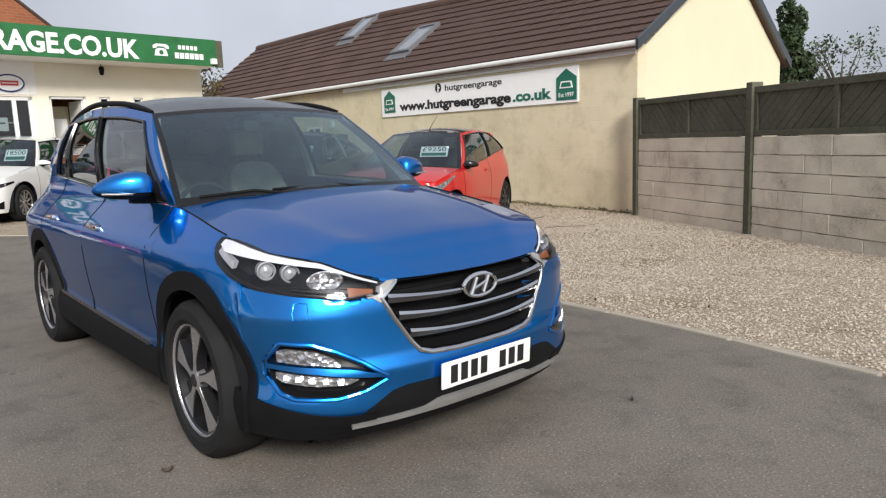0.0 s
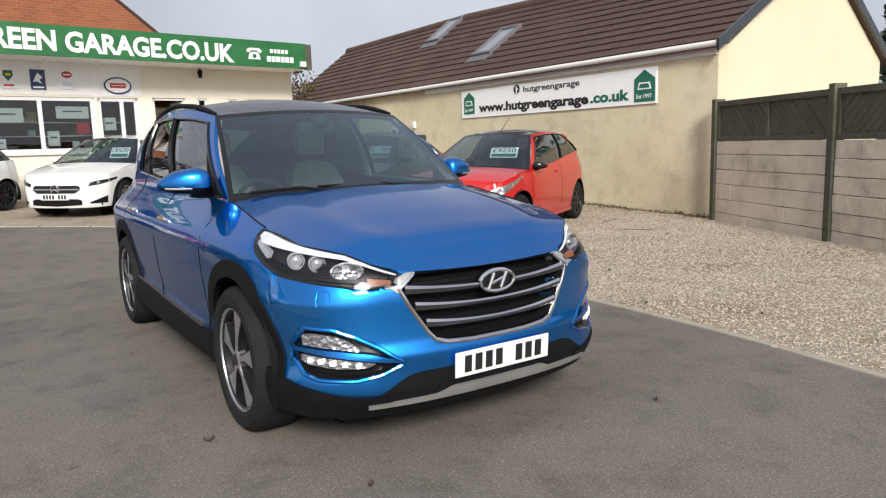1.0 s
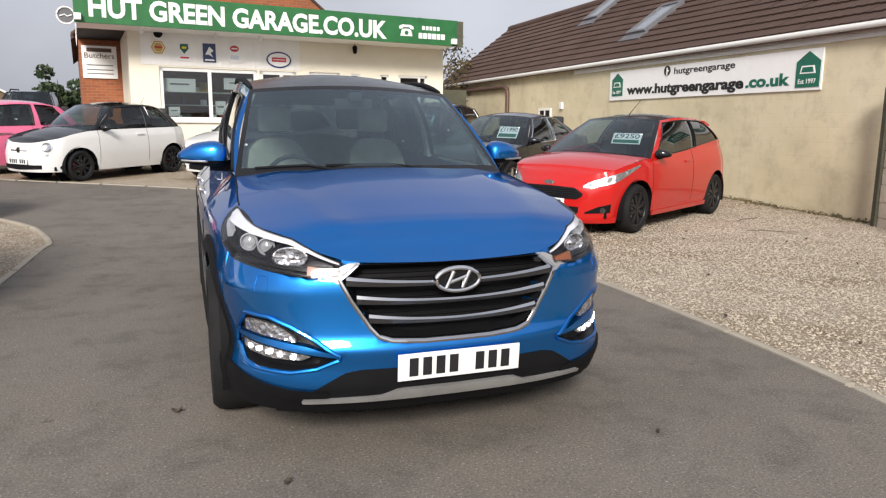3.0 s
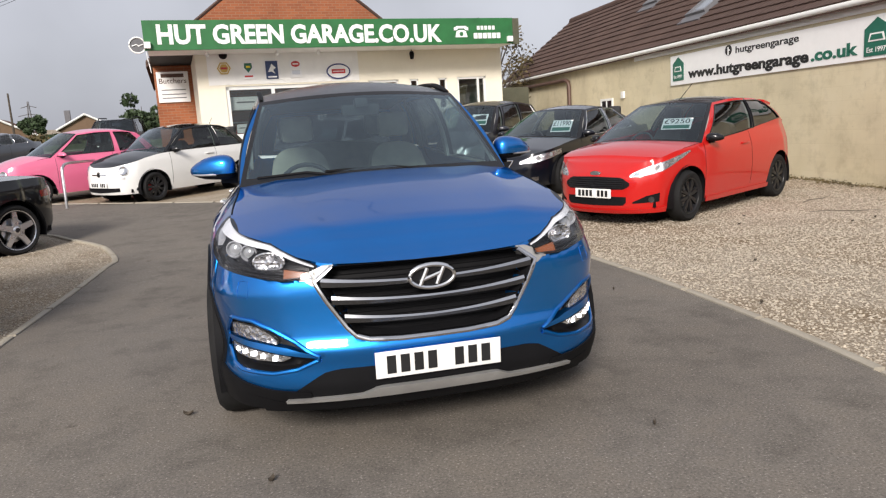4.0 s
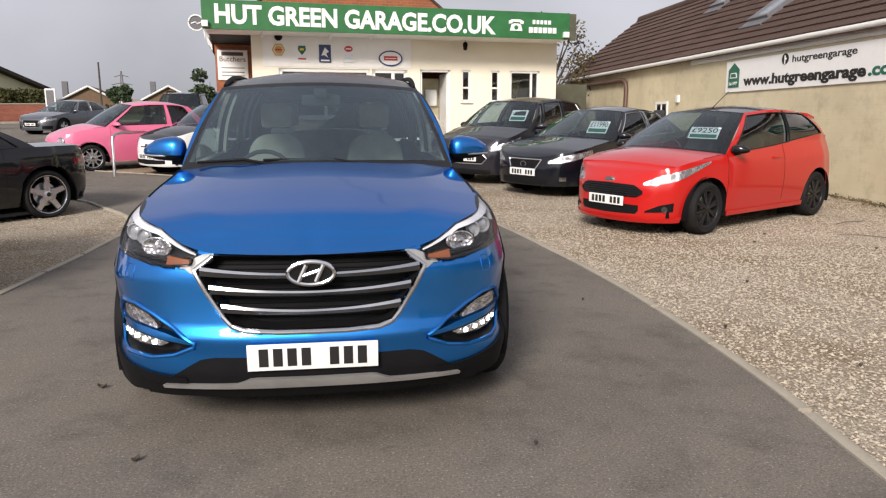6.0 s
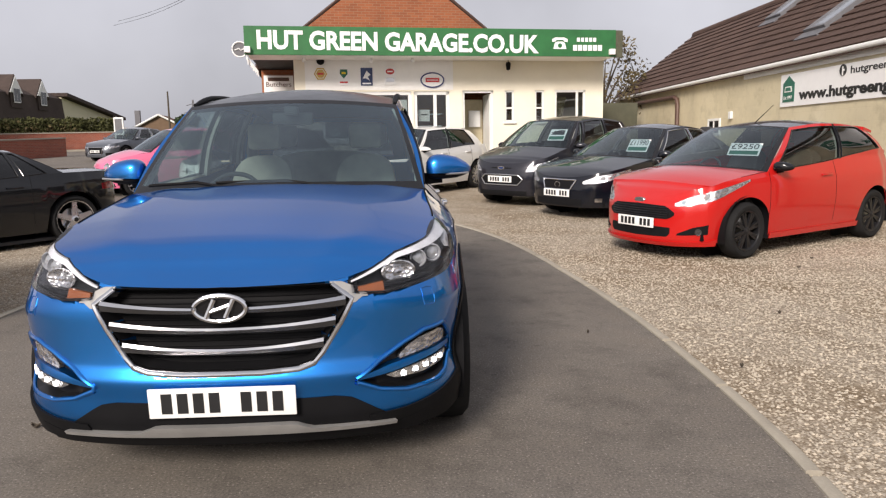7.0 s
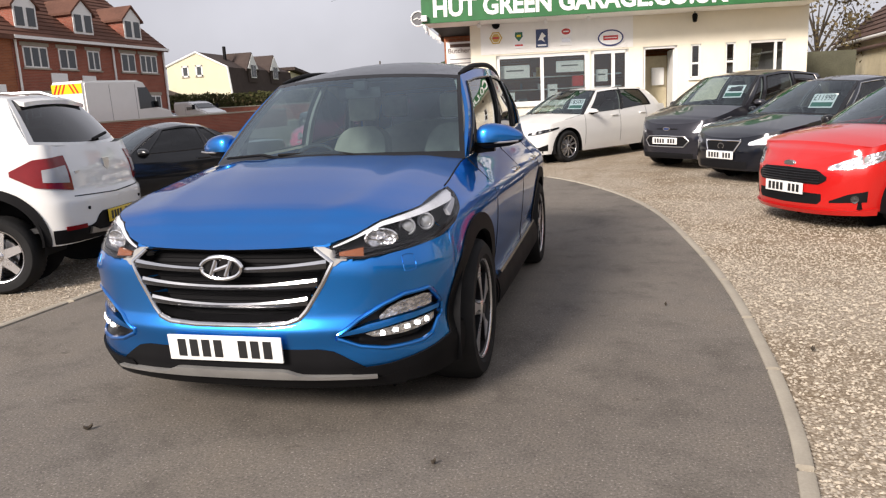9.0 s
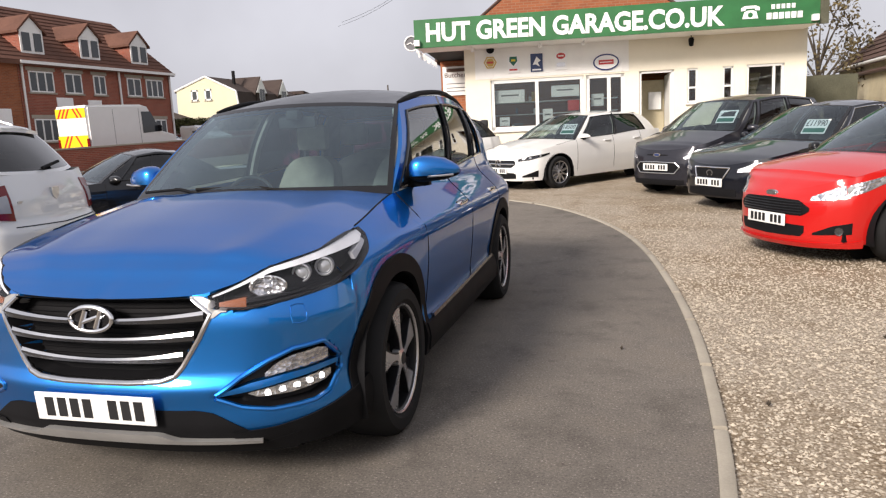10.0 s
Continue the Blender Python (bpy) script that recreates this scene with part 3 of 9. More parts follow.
def wheel(parent, x, y, r, width, rim_r, style, rim_mat, back_mat, side, turn=0.0, spokes=5):
    """A road wheel: tyre, rim with spokes, hub and brake disc. side: +1 or -1, the way its face looks."""
    w = new("wheel")
    w.parent = parent
    w.matrix_basis = Matrix.Translation((x, y, r)) @ pose(0, 0, 0, 0, 0, turn) @ Matrix.Diagonal((side, 1, 1, 1))
    h = width / 2
    bm = lathe(bmesh.new(), [(rim_r, -h * 0.8), (rim_r + 0.02, -h), (r - 0.035, -h), (r - 0.008, -h * 0.8), (r, -h * 0.45), (r, h * 0.45), (r - 0.008, h * 0.8),
                             (r - 0.035, h), (rim_r + 0.025, h * 1.0), (rim_r, h * 0.84)], 96)
    for v in bm.verts:      # tread: the shoulders are cut into blocks
        rr = math.hypot(v.co.y, v.co.z)
        if rr > r - 0.02:
            k = round(math.atan2(v.co.z, v.co.y) / (2 * math.pi) * 96)
            f = 1 - (0.010 if k % 2 else 0.0) / r * (0.5 if abs(v.co.x) < h * 0.5 else 1)
            v.co.y, v.co.z = v.co.y * f, v.co.z * f
    part("tyre", bm, "rubber", w)
    bm = lathe(bmesh.new(), [(rim_r - 0.035, -h * 0.7), (rim_r - 0.022, h * 0.3), (rim_r - 0.014, h * 0.78), (rim_r - 0.006, h * 0.84), (rim_r, -h * 0.7)], 48)
    part("rim", bm, back_mat if style in ("blade", "twin", "five") else rim_mat, w)
    bm = lathe(bmesh.new(), [(rim_r - 0.007, h * 0.82), (rim_r - 0.004, h * 0.88), (rim_r + 0.003, h * 0.91), (rim_r + 0.006, h * 0.80)], 48)
    part("rim_lip", bm, rim_mat, w)
    bm = lathe(bmesh.new(), [(0.0, h * 0.1), (rim_r * 0.62, h * 0.1), (rim_r * 0.62, -h * 0.1), (0, -h * 0.1)], 36)
    part("brake_disc", bm, "alloy_dark" if style == "blade" else "satin", w)
    face, back = bmesh.new(), bmesh.new()
    def spoke(bm_, a, r0, r1, w0, w1, x0, x1, th, lean=0.0):
        c = [(r0, -w0), (r1, -w1 + lean), (r1, w1 + lean), (r0, w0)]
        top, bot = [], []
        for q, (rr, t) in enumerate(c):
            xx = x0 if q in (0, 3) else x1
            ca, sa = math.cos(a), math.sin(a)
            py, pz = rr * ca - t * sa, rr * sa + t * ca
            top.append(bm_.verts.new((xx, py, pz)))
            bot.append(bm_.verts.new((xx - th, py, pz)))
        bm_.faces.new(top)
        bm_.faces.new(bot[::-1])
        for q in range(4):
            bm_.faces.new((top[q], bot[q], bot[(q + 1) % 4], top[(q + 1) % 4]))
    face.free()
    back.free()
    R = rim_r - 0.012
    def one(mat, *a_):
        bm_ = bmesh.new()
        spoke(bm_, *a_)
        part("spoke", bm_, mat, w, "", False)
    def blade(mat, a, grow, x0, th):
        """A swept spoke: slim at the hub, broad and skewed at the rim."""
        bm_ = bmesh.new()
        lead = [(0.12, -0.016), (0.35, -0.011), (0.60, -0.014), (0.99, -0.030)]
        trail = [(0.12, 0.016), (0.35, 0.013), (0.52, 0.026), (0.70, 0.050), (0.955, 0.078)]
        n_ = 10
        def f(o):
            def g_(u, v):
                rr = 0.12 + 0.87 * u
                lo_ = lin(rr, lead) - grow
                hi_ = lin(rr, trail) + grow
                t = lo_ + (hi_ - lo_) * v
                rr = min(rr * R, math.sqrt(max(0.0, (R * 0.992) ** 2 - t * t)))
                return Vector((x0 - h * 0.10 * u - o, rr * math.cos(a) - t * math.sin(a), rr * math.sin(a) + t * math.cos(a)))
            return g_
        slab(bm_, f(0.0), f(th), n_, 2)
        part("spoke", bm_, mat, w, "", False)
    for k in range(spokes):
        a = 2 * math.pi * k / spokes + 0.3
        if style == "blade":       # swept blades, machined face over a dark body
            blade(rim_mat, a, 0.0, h * 0.88, 0.010)
            blade(back_mat, a, 0.008, h * 0.86, 0.045)
            one(back_mat, a + 0.62, rim_r * 0.30, R, 0.010, 0.030, h * 0.40, h * 0.56, 0.03, -0.02)
        elif style == "five":
            one(rim_mat, a, rim_r * 0.15, R, 0.040 if spokes < 7 else 0.016, 0.030 if spokes < 7 else 0.013, h * 0.80, h * 0.78, 0.035)
        else:
            for d in (-0.10, 0.10):
                one(rim_mat, a + d, rim_r * 0.18, R, 0.012, 0.012, h * 0.82, h * 0.78, 0.03)
    bm = lathe(bmesh.new(), [(0, h * 0.92), (rim_r * 0.13, h * 0.92), (rim_r * 0.2, h * 0.84), (rim_r * 0.22, h * 0.6)], 24)
    part("hub", bm, rim_mat, w)
    bm = lathe(bmesh.new(), [(0, h * 0.95), (rim_r * 0.11, h * 0.95), (rim_r * 0.12, h * 0.92)], 20)
    part("hub_cap", bm, back_mat, w)
    return w


def bars_plate(parent, m, mat, w=0.52, h=0.111, chars=(1, 1, 1, 1, 0, 1, 1, 1), band=False):
    """A number plate whose characters are plain bars. m: pose, facing -y."""
    bm = bmesh.new()
    box(bm, (-w / 2, 0, -h / 2), (w / 2, 0.008, h / 2), 0.003)
    p = part("number_plate", moved(bm, m), mat, parent, "yellow number plate" if mat == "plate_y" else "white number plate")
    n = len(chars)
    step = w * 0.86 / n
    for k, c in enumerate(chars):
        if c:
            x = -w * 0.43 + step * (k + 0.5)
            part("character_bar", moved(boxes(((x - step * 0.33, -0.0025, -h * 0.34), (x + step * 0.33, 0.001, h * 0.34))), m), "ink", p, "", False)
    return p


def seat(parent, x, y, z, mat, yaw=0, rest=True):
    w = new("front_seat" if rest else "rear_bench")
    w.parent = parent
    w.matrix_basis = pose(x, y, z, 0, 0, yaw)
    hw = 0.235 if rest else 0.60
    bm = bmesh.new()
    box(bm, (-hw, -0.26, 0.10), (hw, 0.26, 0.26), 0.05)
    part("cushion", bm, mat, w)
    bm = bmesh.new()
    def f(o):
        return lambda u, v: Vector((hw * (2 * u - 1) * (1 - 0.18 * v ** 3), 0.20 + 0.60 * v * 0.42 + o + (0.05 * (2 * u - 1) ** 2 + 0.02 * math.cos(6.28 * u) * math.sin(3.14 * v)) * (-1 if o < 0.05 else 0),
                                    0.22 + 0.56 * v - (0.02 + 0.07 * v) * abs(2 * u - 1) ** 3.5))
    slab(bm, f(0.0), f(0.11), 16, 12)
    part("backrest", bm, mat, w)
    for hx in ((0,) if rest else (-0.38, 0.38)):
        bm = bmesh.new()
        box(bm, (hx - 0.12, 0.46, 0.82), (hx + 0.12, 0.56, 1.01), 0.042)
        part("headrest", bm, mat, w)
    return w


def build_car(name, m, label, category, c):
    """A car from its measures c (a dict). Returns the thing and its shell."""
    g = c.get
    L, W = c["length"], c["half"]
    root = thing(name, m, label, category, c.get("group", ""))
    ya, yb = c["axles"]
    r = c["wheel_r"]
    nose, tail = c["nose"], c["tail"]           # rounding of plan: (x, y) control points of the ends
    plan = nose + [(W * 0.995, ya + 0.35), (W, (ya + yb) / 2), (W * 0.99, yb)] + [(x, L - d) for x, d in tail]
    sh = Shell(plan, [(0, 1), (1, 1)], [(0, c["clear"]), (9, c["clear"])], c["side_in"], c["front_in"], c["rear_in"], (ya, yb), c.get("arch_r", r + 0.055), r)
    sh.ztop_pts = sorted([(sh.s_x(x), z) for x, z in c["top_nose"]] + [(sh.s_y(y), z) for y, z in c["top_side"]] + [(sh.s_rx(x), z) for x, z in c.get("top_tail", [])])
    if "low" in c:
        sh.zlow_pts = sorted([(sh.s_x(x), z) for x, z in c["low"][0]] + [(sh.s_y(y), z) for y, z in c["low"][1]])
    if "prep" in c:
        c["prep"](sh)
    paint = c["paint"]
    bm = bmesh.new()
    ns = c.get("ns", 150)
    sh.skin(bm, -sh.S + 1e-4, sh.S - 1e-4, ns * 2, c.get("nz", 16))
    bmesh.ops.remove_doubles(bm, verts=bm.verts, dist=1e-5)
    if c.get("holes"):
        gone = [f for f in bm.faces if c["holes"](sh, f.calc_center_median())]
        bmesh.ops.delete(bm, geom=gone, context="FACES")
    part("body", bm, paint, root)
    # underside, with liners in the arches
    bm = bmesh.new()
    box(bm, (-W * 0.80, 0.25, c["clear"] + 0.03), (W * 0.80, L - 0.25, c["clear"] + 0.10))
    part("underbody", bm, "trim", root)
    for yy in (ya, yb):
        for sd in (-1, 1):
            R = c.get("arch_r", r + 0.055) + 0.02
            bm = bmesh.new()
            n = 20
            def liner(u, v, yy=yy, sd=sd, R=R):
                a = math.pi * (u * 1.2 - 0.1)
                return Vector((sd * (W * 0.55 + (W * 0.41) * v), yy + R * math.cos(a), r + R * math.sin(a)))
            grid(bm, liner, n, 2)
            vs = [bm.verts.new((sd * W * 0.55, yy + R * math.cos(t), r + R * math.sin(t))) for t in [math.pi * 2 * k / 24 for k in range(24)]]
            bm.faces.new(vs)
            part("arch_liner", bm, "trim", root)
    # bonnet
    sA, sB = sh.s_x(c["bonnet"][0]), sh.s_y(c["bonnet"][1])
    yc, crown = c["cowl_y"], c["crown"]
    def edge(s):
        return sh.at(s, sh.ztop(s))
    def bonnet(u, v):
        w = 2 * v - 1
        s = sA + (sB - sA) * u ** 0.85
        e = edge(s)
        if u == 0:
            return edge(sA * w)
        f = edge(sA * w)
        bow = (f.y - edge(sA).y) * (1 - u) ** 2 + (yc - edge(sB).y) * (1 - w * w) * u ** 3
        zb = (f.z - edge(sA).z) * (1 - u) ** 4
        ridge = c.get("ridge", 0.0) * math.exp(-((abs(w) - 0.62 - 0.1 * u) / 0.13) ** 2) * min(1, 4 * u) * (1 - 0.4 * u)
        return Vector((e.x * w, e.y + bow, e.z + zb + crown * (1 - w * w) * math.sin(math.pi * (0.08 + 0.62 * u)) * min(1, 5 * u) + ridge))
    bm = bmesh.new()
    nb = c.get("nb", 30)
    grid(bm, bonnet, nb, nb)
    part("bonnet", bm, c.get("bonnet_paint", paint), root)
    for sd in (-1, 1):
        k0, k1 = sh.s_y(c.get("gap_y", nose[-1][1] + 0.30)), sB
        pts = [edge(sd * (k0 + (k1 - k0) * k / 16)) + Vector((sd * -0.004, 0, 0.001)) for k in range(17)]
        part("bonnet_gap", tube(bmesh.new(), pts, 0.0045, 5), "trim", root)
    # greenhouse: base ring on the body's top edge, roof ring above it
    rf, rr_ = c["roof_front"], c["roof_rear"]      # (half-width, y at corner, z at corner, bow at the middle)
    b0, b1 = c["belt"]                             # y of the windscreen's and the rear window's lower corners
    xin = c.get("belt_in", 0.0)
    def base(u):
        y = b0 + (b1 - b0) * u
        s = sh.s_y(y)
        e = sh.at(s, sh.ztop(s))
        return Vector((e.x - xin, e.y, e.z))
    def roof_edge(u):
        y = rf[1] + (rr_[1] - rf[1]) * u
        return Vector((smo(u, [(0, rf[0]), (0.4, max(rf[0], rr_[0]) + 0.015), (1, rr_[0])]), y, smo(u, c["roof_z"])))
    def side(u0, u1, t0, t1, v0, v1, off=0.0, sd=1):
        def f(u, v):
            vv = v0 + (v1 - v0) * v
            p = base(u0 + (u1 - u0) * u).lerp(roof_edge(t0 + (t1 - t0) * u), vv)
            p.x += 0.035 * math.sin(math.pi * vv) + off
            p.x *= sd
            return p
        return f
    top, bot = c.get("frame", (0.92, 0.04))
    wins = c["windows"]                            # (base from, base to, roof from, roof to, glass)
    pil_mat = c.get("pillar_mat", paint)
    for sd in (-1, 1):
        stops = [(0.0, 0.0)] + [q for w in wins for q in ((w[0], w[2]), (w[1], w[3]))] + [(1.0, 1.0)]
        for k in range(0, len(stops) - 1, 2):
            (a, t0), (b, t1) = stops[k], stops[k + 1]
            if b - a > 0.002 or t1 - t0 > 0.002:
                bm = bmesh.new()
                slab(bm, side(a, b, t0, t1, 0, 1, 0.0, sd), side(a, b, t0, t1, 0, 1, -0.022, sd), 4, 14)
                pm = c.get("b_pillar", pil_mat) if 0 < k < len(stops) - 2 else pil_mat
                pil = part("pillar", bm, pm, root)
                bm = bmesh.new()
                slab(bm, side(a, b, t0, t1, 0, 1, -0.024, sd), side(a, b, t0, t1, 0, 1, -0.045, sd), 2, 8)
                part("pillar_lining", bm, "lining", pil)
        for w in wins:
            for v0, v1, nm in ((top, 1, "door_frame"), (0, bot, "belt_moulding")):
                bm = bmesh.new()
                slab(bm, side(w[0], w[1], w[2], w[3], v0, v1, 0, sd), side(w[0], w[1], w[2], w[3], v0, v1, -0.03, sd), 12, 2)
                part(nm, bm, c.get("belt_mat", pil_mat) if v0 == 0 else pil_mat, root)
        if "mirror_patch" in c:            # black corner between pillar and door glass
            w, reach = wins[0], c["mirror_patch"]
            q_ = side(w[0], w[1], w[2], w[3], bot, top, 0.004, sd)
            bm = bmesh.new()
            def patch(o):
                return lambda u, v: q_(reach * u * (1 - v) + 0.02 * v * u, 0.62 * v) - Vector((sd * o, 0, 0))
            slab(bm, patch(0.0), patch(0.012), 4, 6)
            part("mirror_patch", bm, "trim", root, "black corner cover behind the mirror")
        for w in wins:
            bm = bmesh.new()
            grid(bm, side(w[0], w[1], w[2], w[3], bot - 0.01, top + 0.01, -0.008, sd), 12, 8)
            part("side_window", bm, w[4], root)
            bm = bmesh.new()
            e = 0.012
            q = side(w[0], w[1], w[2], w[3], bot, top, 0.003, sd)
            tube(bm, [q(k / 8, 0) for k in range(9)], 0.007, 6)
            tube(bm, [q(k / 8, 1) for k in range(9)], 0.008, 6)
            tube(bm, [q(0, k / 6) for k in range(7)], 0.009, 6)
            tube(bm, [q(1, k / 6) for k in range(7)], 0.009, 6)
            part("window_trim", bm, c.get("trim_mat", "gloss_black"), root)
    # windscreen and rear window
    def pane(lowc, lowy, lowz, u_base, u_roof, bow_mid, outer=1.0):
        pb, pr = base(u_base), roof_edge(u_roof)
        def f(u, v):
            w = 2 * u - 1
            p = pb.lerp(pr, v)
            k = 1 - w * w
            y = p.y + (lowy - pb.y) * k * (1 - v) + bow_mid * k * v
            z = p.z + (lowz - pb.z) * k * (1 - v) + 0.03 * k * v + 0.02 * math.sin(math.pi * v)
            return Vector((p.x * w * outer, y, z))
        return f
    fw = pane(0, yc, c["cowl_z"], 0, 0, -rf[3])
    bm = bmesh.new()
    se, cb, hd = c.get("screen_edge", 0.035), c.get("cowl_band", 0.03), c.get("header", 0.965)
    grid(bm, lambda u, v: fw(se + (1 - 2 * se) * u, cb + (hd - cb) * v), 20, 12)
    part("windscreen", bm, c.get("screen", "screen_small"), root)
    bm = bmesh.new()
    for a, b, v0, v1 in ((0, se, 0, 1), (1 - se, 1, 0, 1), (se, 1 - se, hd, 1.0), (se, 1 - se, 0, cb)):
        slab(bm, lambda u, v: fw(a + (b - a) * u, v0 + (v1 - v0) * v), lambda u, v: fw(a + (b - a) * u, v0 + (v1 - v0) * v) + Vector((0, 0.012, -0.02)), 14 if b - a > 0.5 else 2, 2 if v1 - v0 < 0.5 else 12)
    part("windscreen_surround", bm, c.get("screen_trim", "gloss_black"), root)
    rw = pane(0, c["tail_y"], c["tail_z"], 1, 1, rr_[3])
    bm = bmesh.new()
    ru, rv0, rv1 = c.get("rear_open", (0.10, 0.08, 0.86))
    grid(bm, lambda u, v: rw(ru + (1 - 2 * ru) * u, rv0 + (rv1 - rv0) * v), 16, 8)
    part("rear_window", bm, c.get("rear_glass", "privacy"), root)
    bm = bmesh.new()
    for a, b, v0, v1 in ((0, ru, 0, 1), (1 - ru, 1, 0, 1), (ru, 1 - ru, rv1, 1.0), (ru, 1 - ru, 0, rv0)):
        slab(bm, lambda u, v: rw(a + (b - a) * u, v0 + (v1 - v0) * v), lambda u, v: rw(a + (b - a) * u, v0 + (v1 - v0) * v) + Vector((0, -0.02, -0.01)), 12 if b - a > 0.5 else 3, 3 if v1 - v0 < 0.5 else 10)
    part("tailgate_frame", bm, c.get("tail_paint", paint), root)
    # roof
    def roof(u, v):
        w = 2 * v - 1
        e = roof_edge(u)
        k = 1 - w * w
        return Vector((e.x * w, e.y - rf[3] * k * (1 - u) ** 2 + rr_[3] * k * u ** 2, e.z + (0.03 + c.get("roof_crown", 0.02) * math.sin(math.pi * min(1, u * 1.25)) ** 0.8) * k))
    bm = bmesh.new()
    slab(bm, roof, lambda u, v: roof(u, v) - Vector((0, 0, 0.03)), 24, 16)
    part("roof", bm, c.get("roof_paint", paint), root)
    # parcel deck / boot lid between rear window and tail
    if "deck" in c:
        s0, s1 = sh.s_y(b1), sh.s_rx(c["deck"])
        def deck(u, v):
            w = 2 * v - 1
            s = s0 + (s1 - s0) * u
            e = edge(s)
            y0 = c["tail_y"] - base(1).y
            f = edge(sh.S - (sh.S - s1) * abs(w)) if w else edge(sh.S - 1e-4)
            bow = y0 * (1 - w * w) * (1 - u) ** 2 + (f.y - edge(s1).y) * u ** 2
            return Vector((e.x * w, e.y + bow, e.z + 0.02 * (1 - w * w)))
        bm = bmesh.new()
        grid(bm, deck, 16, 16)
        part("boot_lid", bm, paint, root)
    # cabin
    fz = c.get("floor_z", 0.35)
    bm = bmesh.new()
    box(bm, (-W * 0.86, b0 - 0.1, fz - 0.04), (W * 0.86, b1 + 0.1, fz))
    part("cabin_floor", bm, "cabin", root)
    bm = bmesh.new()
    zd = c["cowl_z"] - 0.05
    dash = [(yc + 0.02, zd), (yc + 0.35, zd + 0.01), (yc + 0.55, zd - 0.04), (yc + 0.62, zd - 0.16), (yc + 0.50, zd - 0.40), (yc + 0.02, zd - 0.40)]
    prism(bm, dash, -W * 0.80, W * 0.80, "x")
    part("dashboard", bm, "cabin", root)
    bm = bmesh.new()
    sw_x = c.get("driver", -0.37)
    cy, cz = yc + 0.72, zd - 0.06
    rg = []
    for k in range(25):
        a = 2 * math.pi * k / 24
        rg.append((sw_x + 0.18 * math.cos(a), cy + 0.18 * math.sin(a) * 0.35, cz + 0.18 * math.sin(a) * 0.94))
    tube(bm, rg, 0.014, 8)
    tube(bm, [(sw_x - 0.17, cy, cz), (sw_x + 0.17, cy, cz)], 0.02, 6)
    part("steering_wheel", bm, "cabin", root)
    sm = c.get("seat_mat", "cabin")
    ys = yc + c.get("seat_back", 1.25)
    for sx in (-0.37, 0.37):
        seat(root, sx, ys, fz, sm)
    if c.get("bench", True):
        seat(root, 0, min(ys + 0.85, b1 - 0.25), fz + 0.02, sm, 0, False)
    # mirrors
    mx = c.get("mirror", (W - 0.03, b0 + 0.22, 1.0))
    for sd in (-1, 1):
        mr = new("door_mirror")
        mr.parent = root
        mr.matrix_basis = Matrix.Translation((sd * mx[0], mx[1], mx[2])) @ Matrix.Diagonal((sd, 1, 1, 1))
        k = c.get("mirror_k", 1.0)
        def mirror_shape(v):
            # v: vertex of a unit ball -> rounded housing, flat towards the rear
            x, y, z = v
            y = y * 0.10 if y < 0 else y * 0.045
            f = (x + 1) / 2
            zz = z * (0.082 * (1 - 0.55 * f ** 2.2)) if z > 0 else z * 0.062 * (1 - 0.35 * f)
            return Vector((x * 0.122 + 0.135, y * (1 - 0.35 * f * f) + 0.035 * x, zz - 0.004 * f)) * k
        for nm, lo_, hi_, mt in (("housing", -0.42, 9, c.get("mirror_paint", paint)), ("lower_cap", -9, -0.42, "trim")):
            bm = bmesh.new()
            bmesh.ops.create_uvsphere(bm, u_segments=20, v_segments=14, radius=1)
            for v in bm.verts:
                q = v.co.copy()
                q = Vector([math.copysign(abs(t) ** (0.85 if q.x > 0.3 else 0.66), t) for t in q])
                q.z = max(lo_, min(hi_, q.z))
                v.co = mirror_shape(q)
            bmesh.ops.remove_doubles(bm, verts=bm.verts, dist=1e-4)
            bmesh.ops.recalc_face_normals(bm, faces=bm.faces)
            part(nm, bm, mt, mr)
        bm = bmesh.new()
        prism(bm, [(-0.02, -0.02), (0.10 * k, -0.04 * k), (0.10 * k, -0.075 * k), (-0.02, -0.085 * k)], -0.02, 0.035, "y")
        part("mirror_arm", bm, "trim", mr)
        if c.get("mirror_strip"):
            bm = tube(bmesh.new(), [(0.10 * k, -0.092 * k, -0.027 * k), (0.18 * k, -0.078 * k, -0.025 * k), (0.235 * k, -0.045 * k, -0.022 * k)], 0.006, 6)
            part("indicator_strip", bm, "satin", mr)
    # wheels
    for yy, tr in ((ya, c.get("steer", 0.0)), (yb, 0.0)):
        for sd in (-1, 1):
            wheel(root, sd * (W - c.get("wheel_w", 0.2) / 2 - c.get("wheel_in", 0.025)), yy, r, c.get("wheel_w", 0.2), c["rim_r"], c["rim"][0], c["rim"][1], c["rim"][2], sd, tr, c["rim"][3])
    # shut lines and handles on the doors
    for sd in (-1, 1):
        for yd in c.get("shuts", ()):
            pts = []
            for k in range(13):
                s = sh.s_y(yd)
                z0 = max(sh.zlow(s), c["clear"] + 0.1)
                z = z0 + (sh.ztop(s) - z0) * k / 12
                pts.append(sh.at(sd * s, z, -0.0005))
            part("door_seam", tube(bmesh.new(), pts, 0.0035, 5), "trim", root)
        for yh in c.get("handles", ()):
            s, z = sh.s_y(yh), c.get("handle_z", 0.92)
            p = sh.at(sd * s, z, 0.0)
            bm = bmesh.new()
            box(bm, (p.x - 0.025, p.y - 0.10, z - 0.013), (p.x + 0.025, p.y + 0.10, z + 0.013), 0.008)
            part("door_handle", bm, c.get("handle_mat", paint), root)
    return root, sh


